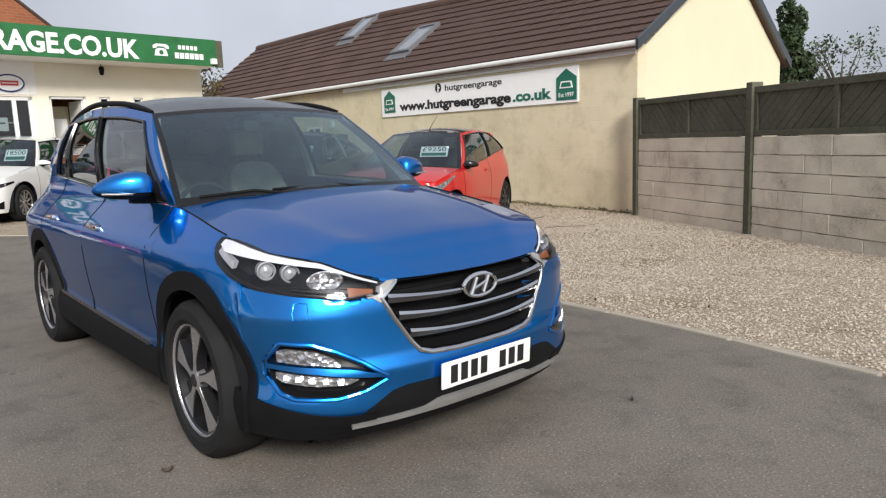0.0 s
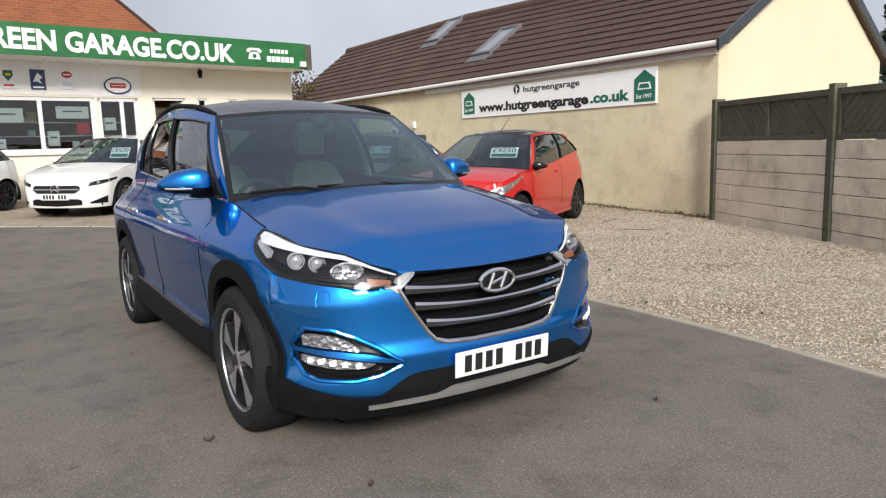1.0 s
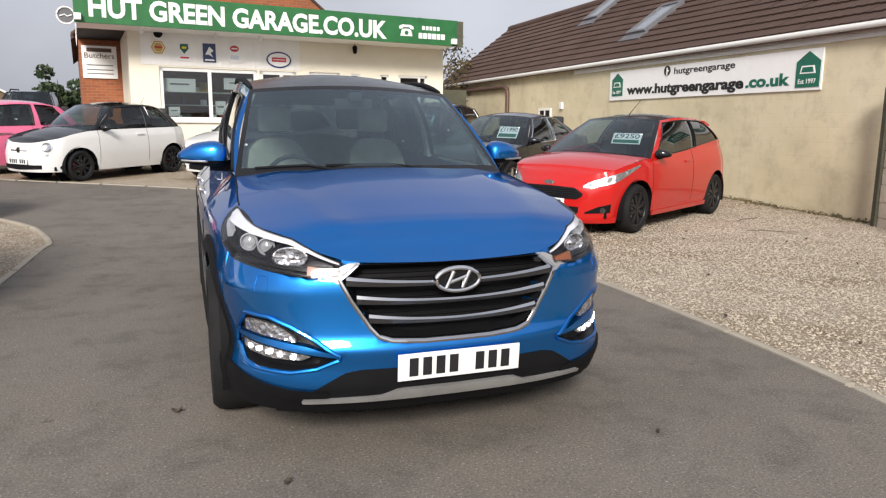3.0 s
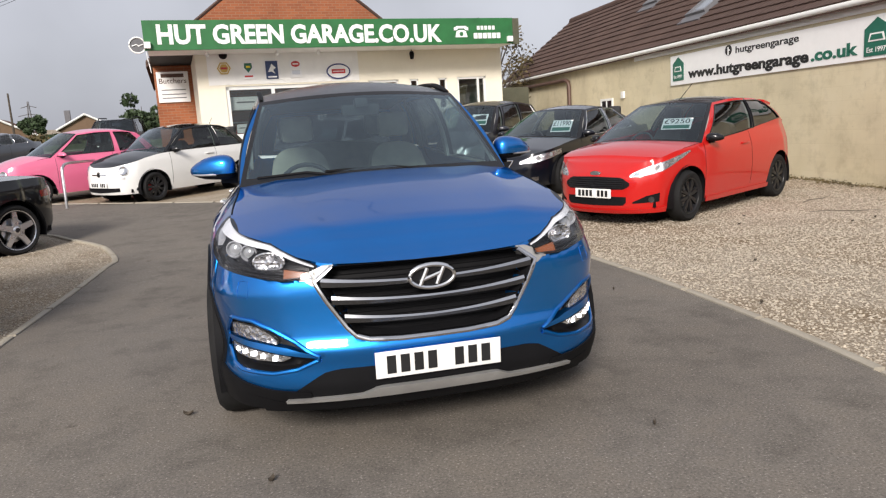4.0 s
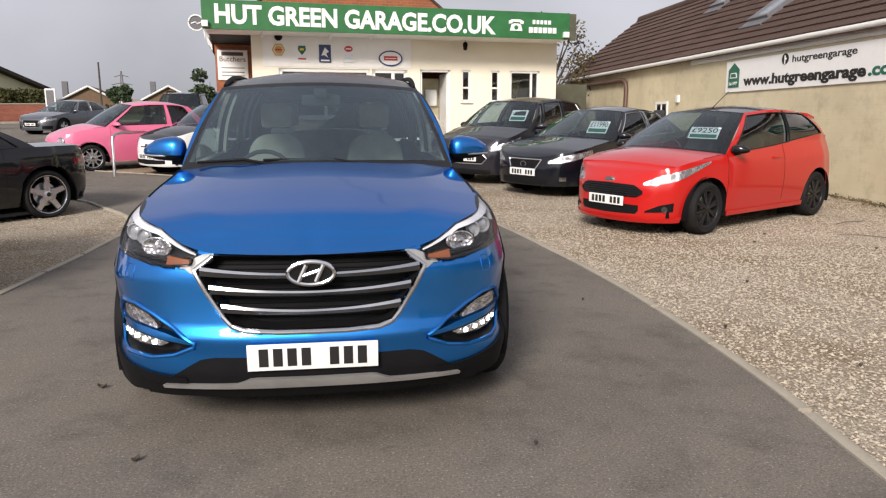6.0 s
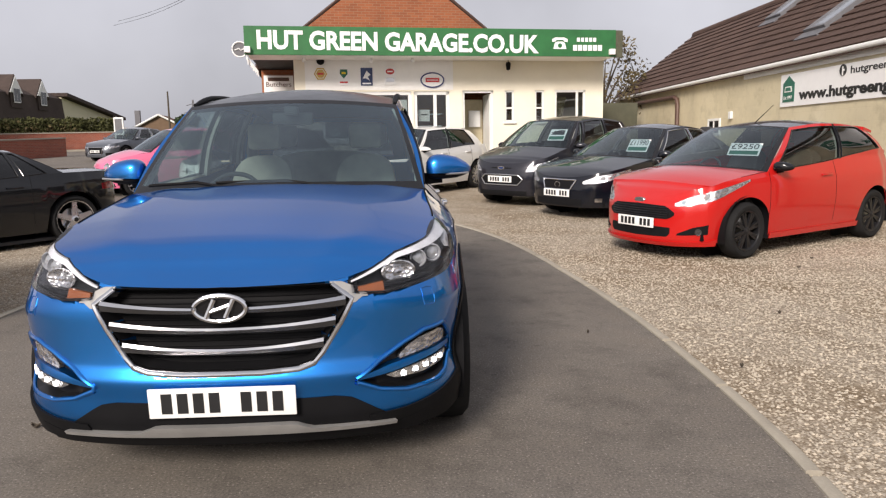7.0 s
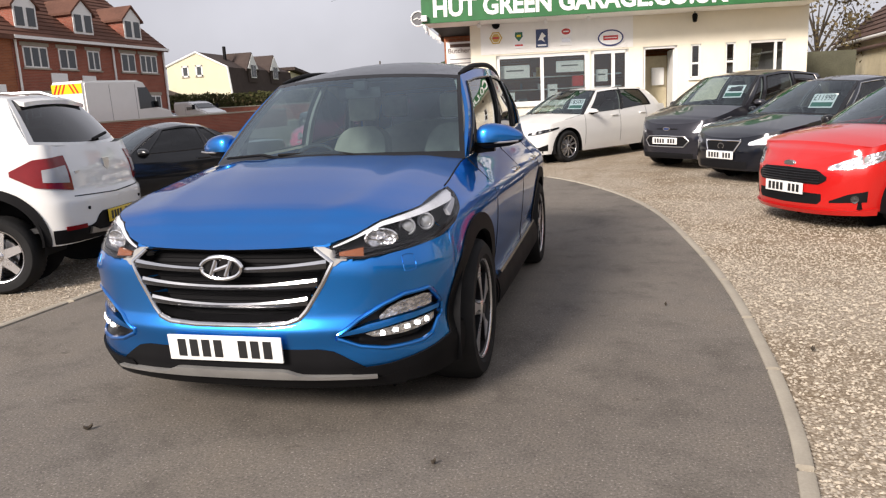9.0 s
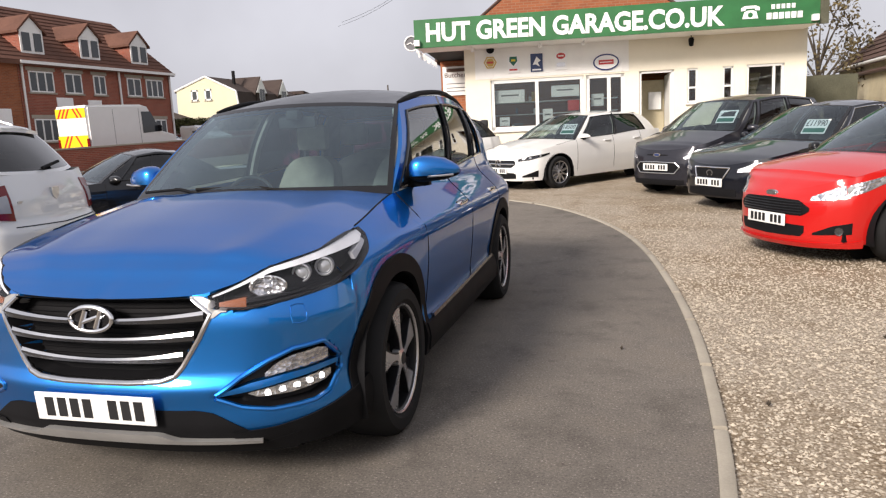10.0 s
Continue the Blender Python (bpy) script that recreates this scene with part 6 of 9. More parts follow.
part("vent_box", boxes(((WX - 0.06, 14.15, 1.78), (WX - 0.001, 14.28, 1.95)), bevel=0.008), "upvc", side_b, "", False)
ROOF_A = math.atan2(RZ - EZ, RX - (WX - 0.15))      # pitch over most of its length


def on_roof(x, y, lift=0.0):
    """A pose on the roof's near slope: local x up the slope, y along the eaves."""
    rise = (ridge(y) - EZ) / (RX - WX + 0.15)
    return Matrix.Translation((x, y, EZ + (x - (WX - 0.15)) * rise)) @ Matrix.Rotation(-math.atan(rise), 4, "Y") @ Matrix.Translation((0, 0, lift))


for x, y in ((10.03, 15.65), (8.92, 11.72)):
    rl = thing("roof_window", on_roof(x, y, 0.03), "grey-framed roof window in the tiled slope", "window", "roof windows")
    bm = bmesh.new()
    for lo, hi in (((0, 0, -0.02), (1.25, 0.07, 0.09)), ((0, 0.71, -0.02), (1.25, 0.78, 0.09)), ((0, 0.07, -0.02), (0.09, 0.71, 0.09)), ((1.16, 0.07, -0.02), (1.25, 0.71, 0.09))):
        box(bm, lo, hi, 0.006)
    part("frame", bm, "lead", rl, "", False)
    part("pane", boxes(((0.09, 0.07, 0.045), (1.16, 0.71, 0.055))), "sky_pane", rl, "reflecting pane", False)
    part("flashing", boxes(((-0.25, -0.04, -0.01), (0.0, 0.82, 0.03))), "lead", rl, "", False)


def house_mark(x0, size, z):
    """A dark green house-shaped mark on the banner. x0: length along the wall of its middle."""
    h_ = size
    pts = [(x0 - h_ * 0.42, z - h_ * 0.5), (x0 + h_ * 0.42, z - h_ * 0.5), (x0 + h_ * 0.42, z + h_ * 0.22), (x0, z + h_ * 0.5), (x0 - h_ * 0.42, z + h_ * 0.22)]
    mk = part("house_mark", prism(bmesh.new(), pts, WX - 0.040, WX - 0.029, "x"), "logo_green", banner, "dark green house-shaped mark", False)
    pts = [(x0 - h_ * 0.28, z - h_ * 0.12), (x0 + h_ * 0.28, z - h_ * 0.12), (x0 + h_ * 0.22, z + h_ * 0.10), (x0 - h_ * 0.22, z + h_ * 0.10)]
    part("car_outline", prism(bmesh.new(), pts, WX - 0.046, WX - 0.039, "x"), "cladding", mk, "", False)
    pts = [(x0 - h_ * 0.22, z - h_ * 0.08), (x0 + h_ * 0.22, z - h_ * 0.08), (x0 + h_ * 0.17, z + h_ * 0.06), (x0 - h_ * 0.17, z + h_ * 0.06)]
    part("car_inside", prism(bmesh.new(), pts, WX - 0.050, WX - 0.045, "x"), "logo_green", mk, "", False)
    bm = lettering("Est 1997", h_ * 0.14, 0.004, h_ * 0.62)
    part("year", moved(bm, Matrix.Translation((WX - 0.047, x0 + h_ * 0.31, z - h_ * 0.40)) @ pose(0, 0, 0, 0, 0, -90)), "white_print", mk, "", False)


house_mark(11.63, 0.50, 2.27)
house_mark(6.31, 0.55, 2.25)
TURN = pose(0, 0, 0, 0, 0, -90)
bm = lettering("www.hutgreengarage", 0.19, 0.006, 3.56, 0.010)
part("web_address", moved(bm, Matrix.Translation((WX - 0.034, 11.25, 2.05)) @ TURN @ pose(0, 0, 0, 0, 0.4)), "ink", banner, "", False)
bm = lettering(".co.uk", 0.19, 0.006, 0.98, 0.010)
part("web_ending", moved(bm, Matrix.Translation((WX - 0.034, 7.64, 2.03)) @ TURN), "logo_green", banner, "", False)
bm = lettering("hutgreengarage", 0.125, 0.006, 1.70, 0.002)
part("page_name", moved(bm, Matrix.Translation((WX - 0.034, 9.63, 2.385)) @ TURN), "ink", banner, "", False)
part("round_mark", lathe(bmesh.new(), [(0, WX - 0.04), (0.10, WX - 0.04), (0.10, WX - 0.029)], 24, "x", 0, (0, 9.85, 2.46)), "ink", banner)
mk_ = part("round_mark_stroke", boxes(((WX - 0.046, 9.835, 2.37), (WX - 0.038, 9.865, 2.52))), "white_print", banner, "", False)
part("round_mark_bar", boxes(((WX - 0.046, 9.80, 2.445), (WX - 0.0385, 9.834, 2.475))), "white_print", banner, "", False)

# ---------------------------------------------------------------- boundary wall with timber top
FD = Vector((-0.40, -0.916, 0)).normalized()
FN = Vector((FD.y, -FD.x, 0))
FPOSE = Matrix.Translation((7.97, 4.66, 0)) @ Matrix.Rotation(math.atan2(FD.y, FD.x), 4, "Z")
wall_f = thing("boundary_wall", FPOSE, "weathered concrete block wall with green-grey timber panels on top", "wall", "", "structure")
rng = random.Random(7)
SP = 2.62
for k in range(5):
    x = SP * k
    part("post", boxes(((x - 0.055, -0.085, -0.1), (x + 0.055, 0.085, 1.90 + (0.02 if k % 2 else 0))), bevel=0.012), "wood", wall_f, "weathered timber post", False)
    if k == 4:
        break
    for nm, z0, z1 in (("top_rail", 1.78, 1.86), ("bottom_rail", 1.25, 1.32)):
        part(nm, boxes(((x + 0.055, -0.05, z0), (x + SP - 0.055, 0.05, z1)), bevel=0.006), "wood", wall_f, "", False)
    for xm in (x + 0.075, x + SP / 2, x + SP - 0.075):
        part("upright", boxes(((xm - 0.03, -0.045, 1.32), (xm + 0.03, 0.045, 1.78))), "wood", wall_f, "", False)
    for half in (0, 1):
        xa, xb = x + 0.10 + half * (SP / 2 - 0.06), x + SP / 2 - 0.035 + half * (SP / 2 - 0.06)
        sgn = -1 if k % 2 == 0 else 1
        n_ = 9
        for j in range(-4, n_ + 5):       # diagonal boards, clipped to the panel
            step_ = (xb - xa) / n_
            lo_, hi_ = xa + step_ * j, xa + step_ * (j + 0.94)
            slant = 0.46 * sgn
            poly = [(lo_ - slant / 2, 1.32), (hi_ - slant / 2, 1.32), (hi_ + slant / 2, 1.78), (lo_ + slant / 2, 1.78)]
            for lim, keep in ((xa, 1), (xb, -1)):
                out = []
                for (p, q) in zip(poly, poly[1:] + poly[:1]):
                    pin, qin = keep * (p[0] - lim) >= 0, keep * (q[0] - lim) >= 0
                    if pin:
                        out.append(p)
                    if pin != qin:
                        f = (lim - p[0]) / (q[0] - p[0])
                        out.append((lim, p[1] + f * (q[1] - p[1])))
                poly = out
                if len(poly) < 3:
                    break
            if len(poly) >= 3:
                d_ = rng.uniform(-0.004, 0.004)
                part("board", prism(bmesh.new(), poly, -0.012 + d_, 0.012 + d_), "wood", wall_f, "", False)
    z = -0.08
    for row in range(6):
        h_ = rng.choice((0.215, 0.225, 0.235))
        cuts = [0.06] + sorted(rng.sample([0.5, 0.9, 1.3, 1.75, 2.1], rng.choice((1, 2, 2)))) + [SP - 0.06]
        top_ = min(z + h_ - 0.012, 1.245)
        for a, b in zip(cuts, cuts[1:]):
            d_ = rng.uniform(-0.007, 0.007)
            bm = boxes(((x + a + 0.003, -0.05 + d_, z), (x + b - 0.003, 0.05, top_ + 0.003)), bevel=0.008)
            bmesh.ops.subdivide_edges(bm, edges=[e for e in bm.edges if e.calc_length() > 0.25], cuts=5)
            for v in bm.verts:
                v.co += Vector((0, rng.uniform(-0.003, 0.003), rng.uniform(-0.005, 0.004)))
            part("block", bm, "concrete", wall_f, "", False)
        z += h_
    part("joint_core", boxes(((x + 0.05, -0.030, -0.1), (x + SP - 0.05, 0.04, 1.24))), "joint", wall_f, "", False)


# ---------------------------------------------------------------- parked cars
def small_car(**k):
    """Measures of a small hatchback, changed by what is given."""
    d = dict(
        length=3.97, half=0.861, axles=(0.82, 3.31), wheel_r=0.31, wheel_w=0.205, rim_r=0.215, rim=("five", "alloy", "alloy_dark", 5), paint="white", ns=80, nz=14, nb=16, clear=0.20,
        nose=[(0, 0.0), (0.3, 0.02), (0.55, 0.10), (0.70, 0.24), (0.79, 0.45)], tail=[(0.82, 0.42), (0.74, 0.14), (0.55, 0.04), (0, 0.0)],
        side_in=[(0.15, 0.06), (0.35, 0.02), (0.6, 0.0), (0.8, 0.01), (0.95, 0.05), (1.05, 0.09)],
        front_in=[(0.15, 0.05), (0.25, 0.0), (0.45, 0.0), (0.6, 0.03), (0.72, 0.10), (0.85, 0.2)],
        rear_in=[(0.2, 0.05), (0.4, 0.0), (0.6, 0.0), (0.8, 0.05), (1.1, 0.12)],
        top_nose=[(0, 0.70), (0.3, 0.71), (0.55, 0.75)], top_side=[(0.45, 0.84), (0.8, 0.90), (1.1, 0.95), (2.2, 0.98), (3.2, 1.03), (3.8, 1.02)],
        bonnet=(0.45, 1.12), cowl_y=0.92, cowl_z=0.98, crown=0.05, belt=(1.12, 3.65), roof_front=(0.54, 1.85, 1.42, 0.10), roof_rear=(0.50, 3.45, 1.40, 0.05),
        roof_z=[(0, 1.42), (0.35, 1.455), (0.7, 1.44), (1, 1.39)], windows=[(0.10, 0.55, 0.06, 0.48, "side_glass"), (0.60, 0.92, 0.53, 0.88, "privacy")],
        tail_y=3.86, tail_z=1.0, mirror=(0.79, 1.30, 0.98), mirror_k=0.8, shuts=(1.15, 2.4), handles=(2.2,), handle_z=0.86, seat_back=1.05, floor_z=0.35)
    d.update(k)
    return d


def lamp_pair(root, sh, s0, s1, lo, hi, mat="facet", name="headlamp", glint=True, label="clear headlamp"):
    for sd in (1, -1):
        bm = bmesh.new()
        sh.band(bm, s0, s1, lo, hi, 12, 5, 0.004, 0.012, sd)
        lp = part(name, bm, mat, root, label)
        if glint:
            sm = (s0 + s1) / 2
            zc = (lin(sm, lo) + lin(sm, hi)) / 2
            hh_ = (lin(sm, hi) - lin(sm, lo)) / 2
            for f in (0.38, 0.68):
                s = s0 + (s1 - s0) * f
                p = sh.at(sd * s, (lin(s, lo) + lin(s, hi)) / 2, 0.001)
                hh_ = (lin(s, hi) - lin(s, lo)) / 2
                _, n = sh.raw(sd * s)
                bm = lathe(bmesh.new(), [(hh_ * 0.8, 0.0), (hh_ * 0.8, 0.004), (hh_ * 0.5, 0.006), (0.001, 0.01)], 16, "z")
                part("bulb_bowl", moved(bm, Matrix.Translation(p) @ n.to_track_quat("Z", "Y").to_matrix().to_4x4()), "projector", lp)
        bm = bmesh.new()
        sh.band(bm, s0, s1, lo, hi, 12, 5, 0.012, 0.003, sd)
        part("cover", bm, "lens", lp)


def front_plate(root, sh, z, band=False):
    bars_plate(root, Matrix.Translation((0, sh.at(0, z).y - 0.022, z)), "plate")


def frame_of(root, sh, name, pts, r, mat):
    """A thin moulding along (x, z) points on the nose."""
    d = []
    for (x0, z0), (x1, z1) in zip(pts, pts[1:]):
        d += [(x0 + (x1 - x0) * k / 6, z0 + (z1 - z0) * k / 6) for k in range(7)]
    part(name, tube(bmesh.new(), [sh.at(math.copysign(sh.s_x(abs(x)), x), z, 0.01) for x, z in d], r, 6), mat, root)


def oval_badge(root, sh, z, rx, rz, mat, inner=None):
    y = sh.at(0, z, 0.012).y
    b_ = part("badge", prism(bmesh.new(), ellipse(rx, rz, 20, 0, z), y, y + 0.02), mat, root)
    if inner:
        part("badge_face", prism(bmesh.new(), ellipse(rx * 0.78, rz * 0.74, 20, 0, z), y - 0.003, y + 0.002), inner, b_)


# ---- red hatchback
red_car, rs = build_car("hatchback", on_ground(3.18, 5.36, -61), "bright red three-door hatchback with black wheels on gravel", "car",
    small_car(paint="red", rim=("twin", "alloy_dark", "alloy_dark", 8), roof_paint="black", mirror_paint="gloss_black", ns=110, nz=20, nb=26,
              nose=[(0, 0.0), (0.28, 0.02), (0.50, 0.09), (0.66, 0.22), (0.77, 0.42)], top_nose=[(0, 0.672), (0.25, 0.682), (0.5, 0.735)],
              top_side=[(0.28, 0.80), (0.55, 0.865), (0.8, 0.90), (1.1, 0.93), (1.6, 0.95), (2.2, 0.99), (3.0, 1.075), (3.5, 1.12), (3.8, 1.09)], crown=0.06,
              roof_front=(0.54, 1.88, 1.405, 0.10), roof_rear=(0.48, 3.55, 1.38, 0.05), roof_z=[(0, 1.405), (0.35, 1.445), (0.7, 1.43), (1, 1.37)],
              low=([(0, 0.17), (0.6, 0.17)], [(0.4, 0.20), (1.2, 0.21), (3.6, 0.24)]), front_in=[(0.15, 0.05), (0.25, 0.0), (0.45, 0.0), (0.57, 0.012), (0.63, 0.04), (0.672, 0.085), (0.735, 0.14), (0.85, 0.22)],
              b_pillar="gloss_black", windows=[(0.045, 0.56, 0.035, 0.50, "side_glass"), (0.585, 0.93, 0.525, 0.86, "privacy")]))
X, Yy = rs.s_x, rs.s_y
gg = centred(red_car, rs, "upper_grille", "trim", X(0.46), [(0, 0.455), (X(0.40), 0.455), (X(0.46), 0.50)], [(0, 0.605), (X(0.36), 0.595), (X(0.46), 0.53)], 24, 6, 0.006, 0.02)
for k in range(5):
    z = 0.475 + 0.025 * k
    part("slat", tube(bmesh.new(), [rs.at(math.copysign(X(abs(x)), x) if x else 0, z, 0.009) for x in [-0.40 + 0.08 * j for j in range(11)]], 0.005, 5), "gloss_black", gg)
centred(red_car, rs, "lower_grille", "trim", X(0.42), [(0, 0.255), (X(0.40), 0.265), (X(0.42), 0.30)], [(0, 0.375), (X(0.42), 0.365)], 24, 4, 0.005, 0.02)
lamp_pair(red_car, rs, X(0.46), Yy(0.84), [(X(0.46), 0.598), (X(0.60), 0.606), (Yy(0.35), 0.660), (Yy(0.84), 0.845)], [(X(0.46), 0.630), (X(0.60), 0.694), (Yy(0.35), 0.762), (Yy(0.84), 0.866)])
for sd in (1, -1):
    bm = bmesh.new()
    rs.band(bm, X(0.49), Yy(0.30), [(X(0.48), 0.285), (Yy(0.30), 0.300)], [(X(0.48), 0.300), (X(0.62), 0.372), (Yy(0.30), 0.405)], 12, 4, 0.004, 0.02, sd)
    fp = part("fog_pocket", bm, "trim", red_car)
    p = rs.at(sd * X(0.66), 0.328, 0.01)
    _, n = rs.raw(sd * X(0.66))
    part("fog_lamp", moved(lathe(bmesh.new(), [(0.036, 0.0), (0.036, 0.004), (0.028, 0.002), (0.001, 0.006)], 18, "z"), Matrix.Translation(p) @ n.to_track_quat("Z", "Y").to_matrix().to_4x4()), "bar_dark", fp)
oval_badge(red_car, rs, 0.640, 0.075, 0.030, "chrome", "satin")
front_plate(red_car, rs, 0.405)
centred(red_car, rs, "front_splitter", "red", Yy(0.40), [(0, 0.16), (Yy(0.40), 0.170)], [(0, 0.195), (X(0.70), 0.215), (Yy(0.40), 0.235)], 30, 2, 0.03, 0.04)
price_card(red_car, "£9250", 0.30, 1.42, 1.16, -30, 0.42, 0.16)
bm = bmesh.new()
grid_pts = lambda u, v: Vector((-0.50 + 1.0 * u, 3.53 + 0.20 * v, 1.425 - 0.05 * v - 0.03 * (2 * u - 1) ** 2))
slab(bm, grid_pts, lambda u, v: grid_pts(u, v) - Vector((0, 0, 0.03)), 10, 3)
part("roof_spoiler", bm, "red", red_car)
part("aerial", tube(bmesh.new(), [(0, 2.02, 1.47), (0, 2.36, 1.68)], [0.006, 0.003], 6), "trim", red_car)
for sd in (1, -1):
    bm = bmesh.new()
    rs.band(bm, rs.s_y(1.20), rs.s_y(2.95), [(0, 0.195)], [(0, 0.255)], 20, 2, 0.02, 0.04, sd)
    part("side_skirt", bm, "red", red_car)

# ---- black saloon
dark_saloon, ls = build_car("saloon", on_ground(2.95, 8.66, -53), "black four-door saloon with chrome-edged grille on gravel", "car",
    small_car(length=4.58, half=0.90, axles=(0.87, 3.60), wheel_r=0.325, paint="navy", ns=100, nz=18, nb=22, nose=[(0, 0.0), (0.30, 0.02), (0.55, 0.09), (0.72, 0.24), (0.82, 0.46)],
              top_nose=[(0, 0.655), (0.3, 0.665), (0.55, 0.70)], top_side=[(0.45, 0.78), (0.9, 0.85), (1.3, 0.90), (2.4, 0.93), (3.4, 0.97), (4.2, 0.99)], top_tail=[(0.5, 0.97), (0, 0.97)],
              cowl_y=1.12, cowl_z=0.945, bonnet=(0.45, 1.34), belt=(1.34, 3.75), roof_front=(0.54, 2.10, 1.365, 0.10), roof_rear=(0.50, 3.25, 1.355, 0.06), roof_z=[(0, 1.365), (0.4, 1.40), (1, 1.345)],
              b_pillar="gloss_black", windows=[(0.045, 0.47, 0.035, 0.45, "side_glass"), (0.50, 0.86, 0.48, 0.92, "side_glass")], tail_y=3.86, tail_z=0.99, deck=0.6, mirror=(0.82, 1.55, 0.97), shuts=(1.35, 2.4, 3.3), handles=(2.2, 3.1), trim_mat="chrome", seat_back=1.15, rear_in=[(0.2, 0.05), (0.4, 0.0), (0.7, 0.0), (1.0, 0.03)]))
X, Yy = ls.s_x, ls.s_y
centred(dark_saloon, ls, "grille", "trim", X(0.33), [(0, 0.475), (X(0.25), 0.475), (X(0.33), 0.57)], [(0, 0.62), (X(0.33), 0.62)], 20, 4, 0.006, 0.02)
frame_of(dark_saloon, ls, "grille_frame", [(-0.34, 0.622), (0.34, 0.622), (0.25, 0.47), (-0.25, 0.47), (-0.34, 0.622)], 0.010, "chrome")
oval_badge(dark_saloon, ls, 0.545, 0.06, 0.045, "chrome", "gloss_black")
lamp_pair(dark_saloon, ls, X(0.46), Yy(0.72), [(X(0.46), 0.565), (X(0.66), 0.575), (Yy(0.72), 0.70)], [(X(0.46), 0.605), (X(0.66), 0.685), (Yy(0.72), 0.775)])
centred(dark_saloon, ls, "lower_grille", "trim", X(0.45), [(0, 0.22), (X(0.45), 0.23)], [(0, 0.335), (X(0.45), 0.33)], 18, 3, 0.005, 0.02)
mirrored(dark_saloon, ls, "fog_lamp", "chrome", X(0.63), X(0.71), [(0, 0.29)], [(0, 0.35)], 6, 3, 0.006, 0.01)
front_plate(dark_saloon, ls, 0.415)
price_card(dark_saloon, "£11990", 0.34, 1.62, 1.10, -35, 0.40, 0.24)

# ---- dark people carrier
carrier_car, bs = build_car("people_carrier", on_ground(2.27, 10.45, -43), "dark grey compact people carrier on gravel", "car",
    small_car(length=4.07, half=0.875, axles=(0.80, 3.29), wheel_r=0.31, paint="darkgrey", ns=100, nz=18, nb=22, nose=[(0, 0.0), (0.28, 0.015), (0.52, 0.08), (0.68, 0.20), (0.79, 0.42)],
              top_nose=[(0, 0.775), (0.3, 0.785), (0.5, 0.81)], top_side=[(0.30, 0.87), (0.6, 0.94), (1.0, 1.02), (1.4, 1.05), (2.4, 1.07), (3.4, 1.10), (3.9, 1.08)],
              front_in=[(0.15, 0.05), (0.25, 0.0), (0.5, 0.0), (0.65, 0.02), (0.78, 0.07), (0.95, 0.2)], cowl_y=0.80, cowl_z=1.05, bonnet=(0.42, 1.02), belt=(1.02, 3.75),
              roof_front=(0.57, 1.75, 1.515, 0.10), roof_rear=(0.54, 3.62, 1.50, 0.05), roof_z=[(0, 1.515), (0.4, 1.57), (1, 1.49)], side_in=[(0.15, 0.06), (0.35, 0.02), (0.6, 0.0), (0.85, 0.01), (1.0, 0.05), (1.12, 0.09)],
              windows=[(0.05, 0.16, 0.02, 0.05, "side_glass"), (0.19, 0.52, 0.10, 0.47, "side_glass"), (0.55, 0.88, 0.51, 0.90, "privacy")], mirror=(0.81, 1.32, 1.06), seat_back=1.2, floor_z=0.42))
X, Yy = bs.s_x, bs.s_y
centred(carrier_car, bs, "grille", "trim", X(0.44), [(0, 0.40), (X(0.36), 0.41), (X(0.44), 0.46)], [(0, 0.575), (X(0.36), 0.565), (X(0.44), 0.51)], 22, 4, 0.006, 0.02)
frame_of(carrier_car, bs, "grille_frame", [(-0.45, 0.50), (-0.37, 0.575), (0, 0.585), (0.37, 0.575), (0.45, 0.50), (0.36, 0.40), (-0.36, 0.40), (-0.45, 0.50)], 0.008, "satin")
centred(carrier_car, bs, "bonnet_slot", "trim", X(0.22), [(0, 0.685), (X(0.22), 0.69)], [(0, 0.71), (X(0.22), 0.705)], 12, 2, 0.004, 0.01)
oval_badge(carrier_car, bs, 0.70, 0.075, 0.030, "chrome", "sign_blue")
lamp_pair(carrier_car, bs, X(0.50), Yy(0.66), [(X(0.50), 0.635), (X(0.64), 0.645), (Yy(0.66), 0.83)], [(X(0.50), 0.665), (X(0.64), 0.755), (Yy(0.66), 0.885)])
centred(carrier_car, bs, "lower_grille", "trim", X(0.52), [(0, 0.20), (X(0.52), 0.21)], [(0, 0.30), (X(0.52), 0.29)], 18, 3, 0.005, 0.02)
front_plate(carrier_car, bs, 0.50)
pc = price_card(carrier_car, "£", 0.36, 1.36, 1.26, -38, 0.36, 0.26)
part("figure_bar", moved(boxes(((-0.10, -0.004, 0.0), (0.14, 0, 0.09))), Matrix.Translation((0.36, 1.36, 1.26)) @ pose(0, 0, 0, -38)), "ink", pc, "", False)

